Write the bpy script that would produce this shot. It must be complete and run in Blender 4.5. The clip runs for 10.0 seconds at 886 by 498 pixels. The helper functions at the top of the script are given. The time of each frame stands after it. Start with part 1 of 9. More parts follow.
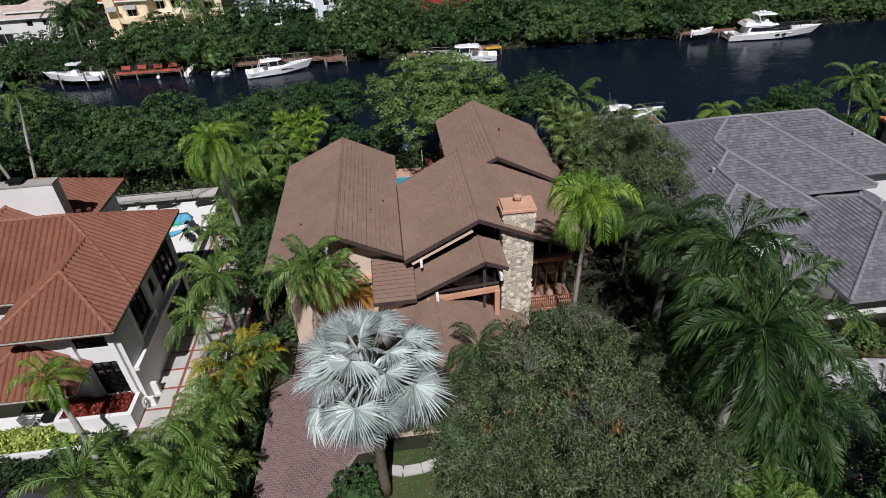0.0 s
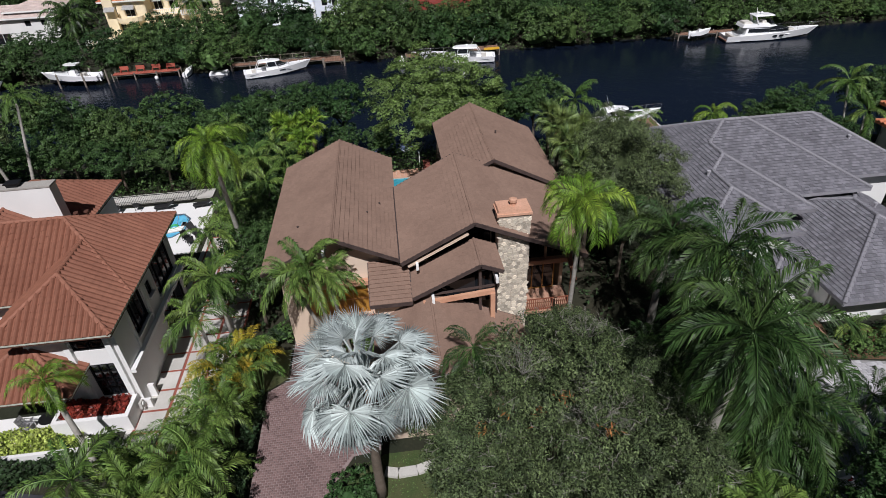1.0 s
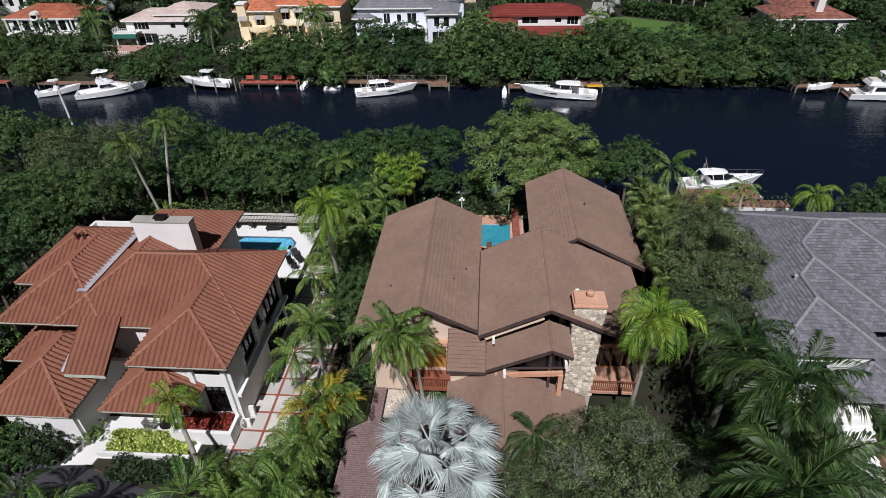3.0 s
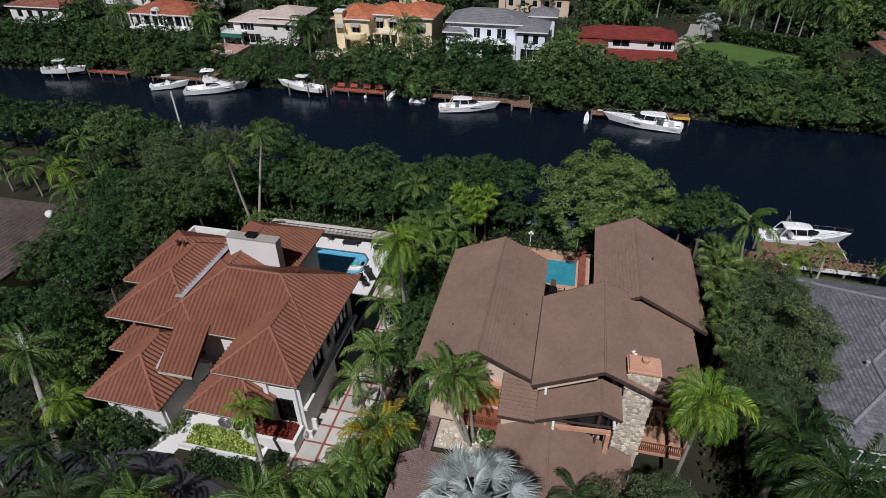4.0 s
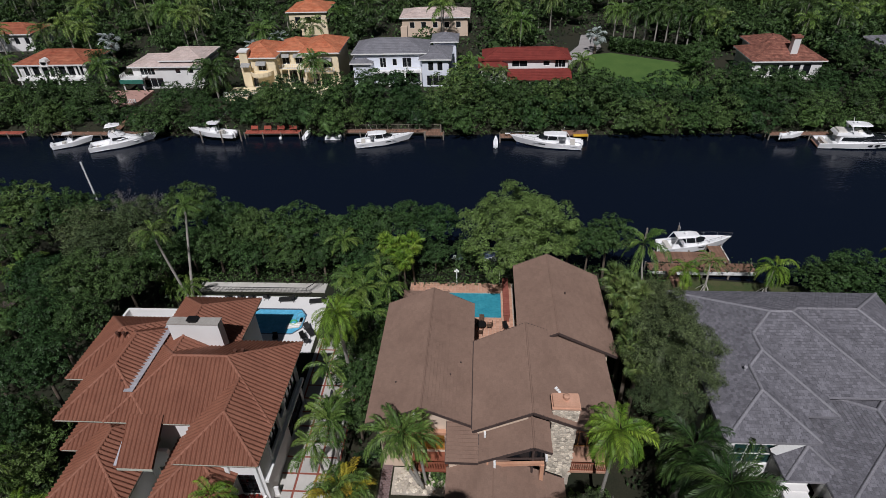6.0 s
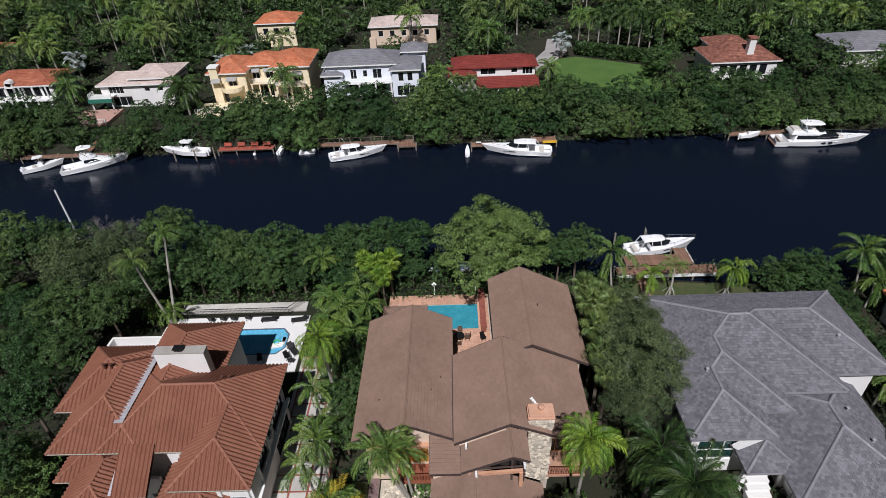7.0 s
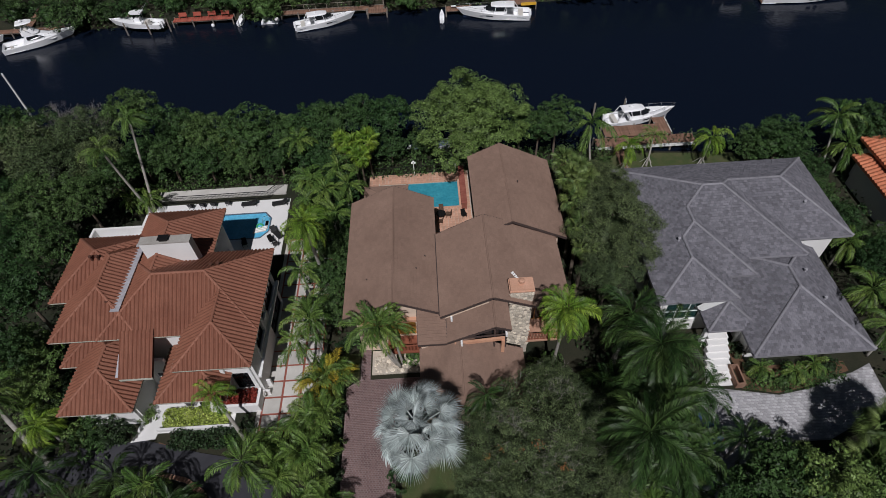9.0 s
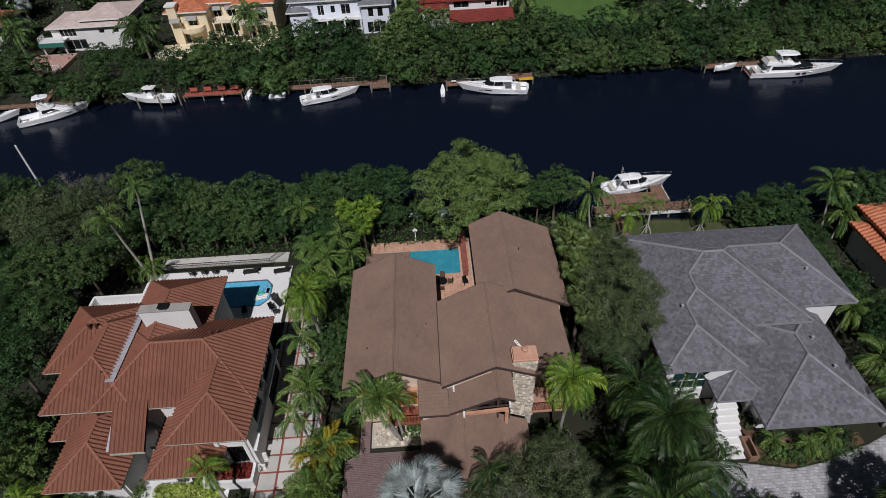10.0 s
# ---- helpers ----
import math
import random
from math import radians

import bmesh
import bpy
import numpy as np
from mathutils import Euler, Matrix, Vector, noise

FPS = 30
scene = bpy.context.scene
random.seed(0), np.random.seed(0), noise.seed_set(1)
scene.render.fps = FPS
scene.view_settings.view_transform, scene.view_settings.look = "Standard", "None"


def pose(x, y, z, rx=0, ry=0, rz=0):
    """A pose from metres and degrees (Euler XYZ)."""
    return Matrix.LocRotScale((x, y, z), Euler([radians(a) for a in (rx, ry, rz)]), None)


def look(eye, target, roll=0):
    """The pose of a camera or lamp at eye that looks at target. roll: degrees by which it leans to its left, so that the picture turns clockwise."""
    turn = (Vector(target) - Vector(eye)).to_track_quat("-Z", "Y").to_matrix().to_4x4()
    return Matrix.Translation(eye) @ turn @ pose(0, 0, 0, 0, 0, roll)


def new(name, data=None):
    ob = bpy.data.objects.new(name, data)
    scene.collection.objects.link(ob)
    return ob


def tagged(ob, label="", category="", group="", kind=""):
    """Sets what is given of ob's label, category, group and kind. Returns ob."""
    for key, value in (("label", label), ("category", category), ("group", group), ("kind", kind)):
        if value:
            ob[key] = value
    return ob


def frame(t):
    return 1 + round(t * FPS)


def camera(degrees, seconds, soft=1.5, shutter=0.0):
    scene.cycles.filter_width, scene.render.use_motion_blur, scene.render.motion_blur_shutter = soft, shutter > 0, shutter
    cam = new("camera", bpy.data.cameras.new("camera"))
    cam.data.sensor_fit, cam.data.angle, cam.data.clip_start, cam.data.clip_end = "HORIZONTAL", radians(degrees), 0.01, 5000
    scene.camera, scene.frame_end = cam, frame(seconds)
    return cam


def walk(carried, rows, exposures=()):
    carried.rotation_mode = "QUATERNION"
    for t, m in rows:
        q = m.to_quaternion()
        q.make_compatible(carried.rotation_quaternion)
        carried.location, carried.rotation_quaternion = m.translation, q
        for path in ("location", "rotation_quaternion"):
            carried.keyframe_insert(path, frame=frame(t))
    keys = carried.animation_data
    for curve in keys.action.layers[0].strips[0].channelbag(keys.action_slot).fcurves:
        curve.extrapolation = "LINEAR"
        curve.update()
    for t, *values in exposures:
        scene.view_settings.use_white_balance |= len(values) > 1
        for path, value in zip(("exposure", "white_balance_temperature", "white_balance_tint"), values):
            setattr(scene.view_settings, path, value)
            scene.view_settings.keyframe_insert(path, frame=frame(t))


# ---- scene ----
cam = camera(75.8, 10.0, soft=0.6)
PATH = [
    (0, (-2.352, -2.85, 28.209), (-2.218, -1.206, 27.078), -3.1),
    (0.5, (-2.223, -2.885, 28.341), (-2.088, -1.242, 27.209), -3.1),
    (1, (-2.155, -2.888, 28.454), (-2.018, -1.246, 27.321), -3.0),
    (1.5, (-2.074, -2.865, 28.916), (-1.957, -1.222, 27.782), -3.0),
    (2, (-2.065, -2.88, 30.405), (-1.99, -1.234, 29.271), -2.7),
    (2.5, (-2.149, -2.611, 32.254), (-2.146, -0.966, 31.117), -2.3),
    (3, (-2.194, -2.478, 34.417), (-2.338, -0.841, 33.277), -1.6),
    (3.2, (-2.379, -2.396, 35.591), (-2.594, -0.776, 34.437), -1.0),
    (4.3, (-2.099, -2.074, 39.175), (-2.503, -0.486, 38.028), -0.4),
    (4.5, (-2.116, -2.113, 39.866), (-2.53, -0.529, 38.717), -0.2),
    (5, (-1.95, -2.142, 41.513), (-2.289, -0.541, 40.364), -1.0),
    (5.5, (-1.906, -2.354, 43.281), (-2.12, -0.733, 42.128), -1.7),
    (6, (-1.956, -2.548, 45.033), (-2.086, -0.922, 43.875), -2.1),
    (7.3, (-1.495, -3.347, 48.142), (-1.523, -1.73, 46.964), -2.9),
    (7.5, (-1.781, -3.489, 47.968), (-1.793, -1.963, 46.674), -2.9),
    (8, (-1.752, -3.777, 47.953), (-1.757, -2.36, 46.541), -3.1),
    (8.5, (-1.858, -3.128, 48.631), (-1.86, -1.834, 47.106), -3.4),
    (9, (-1.896, -2.831, 48.808), (-1.892, -1.512, 47.304), -3.5),
    (9.5, (-1.99, -3.048, 48.636), (-1.974, -1.57, 47.288), -3.2),
    (10, (-1.956, -2.658, 48.855), (-1.94, -1.175, 47.513), -3.3),
]
EXPOSURES = [(t, e, 6250, 13) for t, e in ((0.0, -0.2), (3.2, -0.15), (4.4, -0.62), (6.2, -0.53), (7.4, -0.1), (8.0, -0.4), (8.5, -0.64), (9.2, -0.69), (10.0, -0.66))]
walk(cam, [(t, look(eye, target, roll)) for t, eye, target, roll in PATH], EXPOSURES)

# ---- light: clear midday sky, high sun behind the camera ----
SUN_DIR = Vector((-0.06, -0.77, 1.0)).normalized()
world = bpy.data.worlds.new("sky")
scene.world = world
world.use_nodes = True
wn = world.node_tree.nodes
sky = wn.new("ShaderNodeTexSky")
sky.sky_type = "NISHITA"
sky.sun_disc = False
sky.sun_elevation = math.asin(SUN_DIR.z)
sky.sun_rotation = math.atan2(SUN_DIR.x, SUN_DIR.y)
wn["Background"].inputs["Strength"].default_value = 0.015
world.node_tree.links.new(sky.outputs["Color"], wn["Background"].inputs["Color"])
sun_data = bpy.data.lights.new("sun", "SUN")
sun_data.energy = 5.0
sun_data.angle = radians(0.53)
sun_data.color = (1.0, 0.975, 0.965)
sun = new("sun", sun_data)
sun.matrix_world = look(SUN_DIR * 200, (0, 0, 0))

GROUND = 1.5


# ---- materials ----
def mat(name, c1, c2, scale=1.0, rough=0.8, metal=0.0, fine=12.0, fine_amount=0.25, bump=0.15,
        piece=0.0, spec=0.4, stretch=(1, 1, 1), trans=0.0, stain=0.0, whole=0.0):
    """Surface of two colours mixed by a broad noise, broken by a fine one; piece varies it from piece to piece."""
    m = bpy.data.materials.new(name)
    m.use_nodes = True
    n, l = m.node_tree.nodes, m.node_tree.links
    b = n["Principled BSDF"]
    tc = n.new("ShaderNodeTexCoord")
    mp = n.new("ShaderNodeMapping")
    mp.inputs["Scale"].default_value = stretch
    l.new(tc.outputs["Object"], mp.inputs["Vector"])

    def noise_tex(sc, detail):
        t = n.new("ShaderNodeTexNoise")
        t.inputs["Scale"].default_value = sc
        t.inputs["Detail"].default_value = detail
        l.new(mp.outputs["Vector"], t.inputs["Vector"])
        return t.outputs["Fac"]

    def calc(op, a, bb, c=None):
        t = n.new("ShaderNodeMath")
        t.operation = op
        for k, v in enumerate((a, bb, c)):
            if v is None:
                continue
            if isinstance(v, (int, float)):
                t.inputs[k].default_value = v
            else:
                l.new(v, t.inputs[k])
        return t.outputs[0]

    broad = noise_tex(scale, 4.0)
    fac = calc("MULTIPLY_ADD", broad, 2.4, -0.7)
    mix = n.new("ShaderNodeMix")
    mix.data_type = "RGBA"
    mix.clamp_factor = True
    l.new(fac, mix.inputs["Factor"])
    mix.inputs["A"].default_value = (*c1, 1)
    mix.inputs["B"].default_value = (*c2, 1)
    grain = noise_tex(fine, 3.0)
    val = calc("MULTIPLY_ADD", grain, 2 * fine_amount, 1 - fine_amount)
    if piece:
        geo = n.new("ShaderNodeNewGeometry")
        info = n.new("ShaderNodeObjectInfo")
        both = calc("FRACT", calc("ADD", geo.outputs["Random Per Island"], info.outputs["Random"]), 0.0)
        val = calc("MULTIPLY", val, calc("MULTIPLY_ADD", both, 2 * piece, 1 - piece))
    if stain:
        st = calc("MULTIPLY_ADD", noise_tex(scale * 0.23, 6.0), 3.0, -1.25)
        st2 = n.new("ShaderNodeClamp")
        l.new(st, st2.inputs["Value"])
        val = calc("MULTIPLY", val, calc("MULTIPLY_ADD", st2.outputs[0], -stain, 1.0))
    hs = n.new("ShaderNodeHueSaturation")
    l.new(mix.outputs["Result"], hs.inputs["Color"])
    if whole:
        own = n.new("ShaderNodeObjectInfo").outputs["Random"]
        val = calc("MULTIPLY", val, calc("MULTIPLY_ADD", own, 2 * whole, 1 - whole))
        l.new(calc("MULTIPLY_ADD", own, -0.16 * whole, 0.5 + 0.08 * whole), hs.inputs["Hue"])
    l.new(val, hs.inputs["Value"])
    l.new(hs.outputs["Color"], b.inputs["Base Color"])
    b.inputs["Roughness"].default_value = rough
    b.inputs["Metallic"].default_value = metal
    b.inputs["Specular IOR Level"].default_value = spec
    if bump:
        bp = n.new("ShaderNodeBump")
        bp.inputs["Strength"].default_value = bump
        bp.inputs["Distance"].default_value = 0.05
        l.new(grain, bp.inputs["Height"])
        l.new(bp.outputs["Normal"], b.inputs["Normal"])
    if trans:
        tr = n.new("ShaderNodeBsdfTranslucent")
        l.new(hs.outputs["Color"], tr.inputs["Color"])
        ms = n.new("ShaderNodeMixShader")
        ms.inputs["Fac"].default_value = trans
        l.new(b.outputs[0], ms.inputs[1])
        l.new(tr.outputs[0], ms.inputs[2])
        l.new(ms.outputs[0], n["Material Output"].inputs["Surface"])
    return m


def glass_mat(name, tint, rough=0.05):
    m = bpy.data.materials.new(name)
    m.use_nodes = True
    b = m.node_tree.nodes["Principled BSDF"]
    b.inputs["Base Color"].default_value = (*tint, 1)
    b.inputs["Roughness"].default_value = rough
    b.inputs["Specular IOR Level"].default_value = 0.6
    return m


M_SHAKE = mat("brown_flat_tile", (0.228, 0.147, 0.110), (0.276, 0.181, 0.136), 0.35, 0.85, fine=9, fine_amount=0.2, piece=0.055, stain=0.10)
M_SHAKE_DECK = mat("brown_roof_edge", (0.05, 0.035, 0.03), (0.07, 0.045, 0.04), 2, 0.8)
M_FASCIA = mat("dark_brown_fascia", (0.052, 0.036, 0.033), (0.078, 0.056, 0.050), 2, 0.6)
M_BARREL = mat("terracotta_tile", (0.195, 0.073, 0.043), (0.236, 0.096, 0.058), 0.6, 0.75, fine=7, fine_amount=0.2, piece=0.08, stain=0.12)
M_BARREL_CAP = mat("terracotta_ridge_tile", (0.245, 0.100, 0.062), (0.295, 0.130, 0.084), 0.6, 0.75, fine=7, fine_amount=0.2, piece=0.08, stain=0.12)
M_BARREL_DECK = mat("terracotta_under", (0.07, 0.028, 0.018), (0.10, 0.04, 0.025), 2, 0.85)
M_SLATE = mat("grey_flat_tile", (0.138, 0.135, 0.153), (0.176, 0.172, 0.192), 0.9, 0.8, fine=11, fine_amount=0.35, piece=0.26, stain=0.12)
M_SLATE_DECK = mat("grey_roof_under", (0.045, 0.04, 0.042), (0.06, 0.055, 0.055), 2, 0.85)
M_SLATE_CAP = mat("grey_ridge_tile", (0.20, 0.195, 0.215), (0.26, 0.255, 0.275), 1.5, 0.8, fine=10, piece=0.15)
M_WHITE = mat("white_stucco", (0.74, 0.73, 0.71), (0.82, 0.81, 0.79), 0.4, 0.85, fine=20, fine_amount=0.08, bump=0.1, stain=0.1)
M_TRIMWHITE = mat("white_paint", (0.78, 0.78, 0.76), (0.84, 0.84, 0.82), 1, 0.5, fine_amount=0.05)
M_GUTTER = mat("pale_green_grey_gutter", (0.42, 0.45, 0.38), (0.52, 0.54, 0.46), 1, 0.6)
M_CREAM = mat("cream_stucco", (0.62, 0.48, 0.36), (0.70, 0.56, 0.44), 0.5, 0.85, fine=20, fine_amount=0.1)
M_SALMON = mat("salmon_painted_wood", (0.52, 0.27, 0.17), (0.60, 0.34, 0.22), 1.2, 0.6, fine=10, fine_amount=0.15)
M_REDWOOD = mat("red_stained_wood", (0.22, 0.072, 0.042), (0.29, 0.10, 0.055), 1.5, 0.6, fine=14, piece=0.2)
M_WOODWIN = mat("varnished_wood", (0.36, 0.17, 0.05), (0.46, 0.23, 0.07), 1.5, 0.5, fine=14)
M_STONE = mat("pale_field_stone", (0.50, 0.43, 0.33), (0.66, 0.60, 0.50), 1.2, 0.9, fine=9, fine_amount=0.35, piece=0.42, bump=0.4)
M_MORTAR = mat("grey_mortar", (0.44, 0.38, 0.31), (0.55, 0.49, 0.41), 2, 0.95)
M_TERRA = mat("terracotta_brick", (0.47, 0.26, 0.17), (0.58, 0.34, 0.24), 1.2, 0.8, fine=10, piece=0.15)
M_GLASS = glass_mat("dark_window_glass", (0.012, 0.014, 0.017))
M_GLASS_TEAL = glass_mat("teal_glass", (0.014, 0.045, 0.042))
M_METAL = mat("black_iron", (0.02, 0.02, 0.022), (0.03, 0.03, 0.03), 3, 0.45, 0.6)
M_STEEL = mat("dull_galvanised_sheet", (0.40, 0.39, 0.42), (0.58, 0.57, 0.60), 1.0, 0.55, 0.3, fine=5, fine_amount=0.3)
M_CONC = mat("pale_concrete", (0.46, 0.44, 0.40), (0.58, 0.56, 0.52), 0.6, 0.9, fine=15, fine_amount=0.15, piece=0.1, stain=0.25)
M_BRICKRED = mat("dark_red_brick_strip", (0.24, 0.07, 0.05), (0.30, 0.10, 0.07), 1.5, 0.9)
# asphalt grey lowered further, with the palms' shade put into the colour
M_ASPHALT = mat("asphalt", (0.030, 0.030, 0.036), (0.048, 0.048, 0.055), 0.6, 0.9, fine=25, fine_amount=0.2)
M_GRASS = mat("lawn_grass", (0.040, 0.068, 0.018), (0.085, 0.085, 0.036), 0.8, 0.95, fine=20, fine_amount=0.45, bump=0.4)
# soil colour lowered so that shaded gaps between trees go nearly black
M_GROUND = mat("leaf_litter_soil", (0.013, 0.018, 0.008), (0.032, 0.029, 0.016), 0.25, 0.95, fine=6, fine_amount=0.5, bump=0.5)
M_MULCH = mat("brown_mulch", (0.10, 0.055, 0.03), (0.15, 0.085, 0.05), 1, 0.95, fine=18, fine_amount=0.45, bump=0.4)
M_PAVER = mat("mauve_brick_paver", (0.16, 0.10, 0.095), (0.22, 0.145, 0.135), 0.7, 0.85, fine=14, piece=0.16, stain=0.15)
M_GROUT = mat("pale_paver_joint", (0.22, 0.165, 0.155), (0.27, 0.205, 0.195), 1.0, 0.95)
M_GREYPAVE = mat("grey_paver", (0.38, 0.375, 0.39), (0.50, 0.49, 0.50), 0.8, 0.9, fine=12, piece=0.2, stain=0.15)
M_DARKJOINT = mat("dark_paver_joint", (0.24, 0.235, 0.235), (0.30, 0.29, 0.29), 1.0, 0.95)
M_DECKWOOD = mat("brown_deck_plank", (0.21, 0.115, 0.075), (0.28, 0.165, 0.115), 1.0, 0.8, fine=14, piece=0.2)
M_REDDOCK = mat("red_dock_plank", (0.33, 0.075, 0.05), (0.42, 0.12, 0.08), 1.0, 0.8, fine=14, piece=0.2)
M_PILE = mat("grey_timber_pile", (0.20, 0.17, 0.14), (0.28, 0.25, 0.21), 2, 0.9)
M_GEL = mat("white_gelcoat", (0.86, 0.87, 0.88), (0.90, 0.90, 0.90), 1.0, 0.22, fine_amount=0.03, bump=0.0, spec=0.5)
M_NAVY = mat("navy_gelcoat", (0.012, 0.02, 0.045), (0.02, 0.03, 0.06), 1.0, 0.25, fine_amount=0.05, bump=0.0)
M_GREYHULL = mat("grey_gelcoat", (0.30, 0.32, 0.34), (0.36, 0.38, 0.40), 1.0, 0.3, fine_amount=0.05, bump=0.0)
M_SEAT = mat("cream_vinyl", (0.55, 0.52, 0.47), (0.62, 0.60, 0.55), 1.0, 0.6, fine_amount=0.08, bump=0.0)
M_CHROME = mat("steel_rail", (0.6, 0.6, 0.62), (0.7, 0.7, 0.7), 1, 0.25, 0.9, fine_amount=0.05, bump=0.0)
M_BLACK = mat("black_plastic", (0.015, 0.015, 0.016), (0.03, 0.03, 0.03), 2, 0.5)
M_BARK = mat("brown_bark", (0.10, 0.075, 0.055), (0.16, 0.13, 0.10), 3, 0.95, fine=14, fine_amount=0.35, bump=0.5)
M_PALMTRUNK = mat("grey_palm_trunk", (0.27, 0.25, 0.22), (0.38, 0.36, 0.32), 1.5, 0.9, fine=10, fine_amount=0.3, bump=0.4, stretch=(1, 1, 3))
M_SHAFT = mat("green_crownshaft", (0.10, 0.19, 0.05), (0.14, 0.24, 0.07), 1.5, 0.5)
M_DRIED = mat("dried_brown_frond", (0.22, 0.14, 0.07), (0.30, 0.20, 0.10), 2, 0.9)


def leaf_mat(name, c1, c2, piece=0.65, rough=0.55, trans=0.0, spec=0.2):
    return mat(name, c1, c2, 1.0, rough, fine=3.0, fine_amount=0.25, bump=0.0, piece=piece, trans=trans, spec=spec, whole=0.22)


L_MANGROVE = leaf_mat("mangrove_leaf", (0.020, 0.044, 0.013), (0.063, 0.118, 0.036), rough=0.5, spec=0.18)
L_DARK = leaf_mat("dark_broad_leaf", (0.015, 0.034, 0.011), (0.047, 0.094, 0.029), rough=0.5, spec=0.18)
L_LIGHT = leaf_mat("bright_broad_leaf", (0.050, 0.090, 0.022), (0.124, 0.200, 0.054), rough=0.5, spec=0.25)
L_FARLIGHT = leaf_mat("light_mangrove_leaf", (0.030, 0.060, 0.016), (0.080, 0.140, 0.040))
L_OAK = leaf_mat("grey_green_small_leaf", (0.035, 0.053, 0.022), (0.108, 0.142, 0.059), piece=0.9, rough=0.55, spec=0.2)
L_PALM = leaf_mat("palm_frond_green", (0.066, 0.125, 0.025), (0.119, 0.184, 0.041), rough=0.48, spec=0.22)
# royal palms' own dark green, also used to paint other palms as shaded
L_PALMDARK = leaf_mat("dark_and_shaded_frond", (0.019, 0.045, 0.012), (0.046, 0.085, 0.022), piece=0.8, rough=0.45, spec=0.22)
L_PALMLIGHT = leaf_mat("yellow_green_frond", (0.090, 0.168, 0.018), (0.150, 0.235, 0.030), rough=0.48, spec=0.22)
L_ARECA = leaf_mat("golden_areca_frond", (0.17, 0.19, 0.024), (0.33, 0.25, 0.026), piece=0.5, rough=0.5)
L_SILVER = leaf_mat("silver_blue_fan_leaf", (0.27, 0.315, 0.31), (0.43, 0.475, 0.455), piece=0.42, rough=0.55)
L_SABAL = leaf_mat("green_fan_leaf", (0.066, 0.108, 0.028), (0.107, 0.153, 0.045), rough=0.5, spec=0.25)
L_HEDGE = leaf_mat("lime_hedge_leaf", (0.22, 0.30, 0.05), (0.32, 0.38, 0.09), rough=0.5)
L_RED = leaf_mat("maroon_bromeliad_leaf", (0.14, 0.03, 0.015), (0.20, 0.05, 0.022), rough=0.45)
M_DRYLEAF = leaf_mat("dry_orange_leaf", (0.24, 0.09, 0.035), (0.34, 0.15, 0.06))
L_LAWNBLADE = leaf_mat("dark_shrub_leaf", (0.019, 0.037, 0.014), (0.036, 0.062, 0.024))


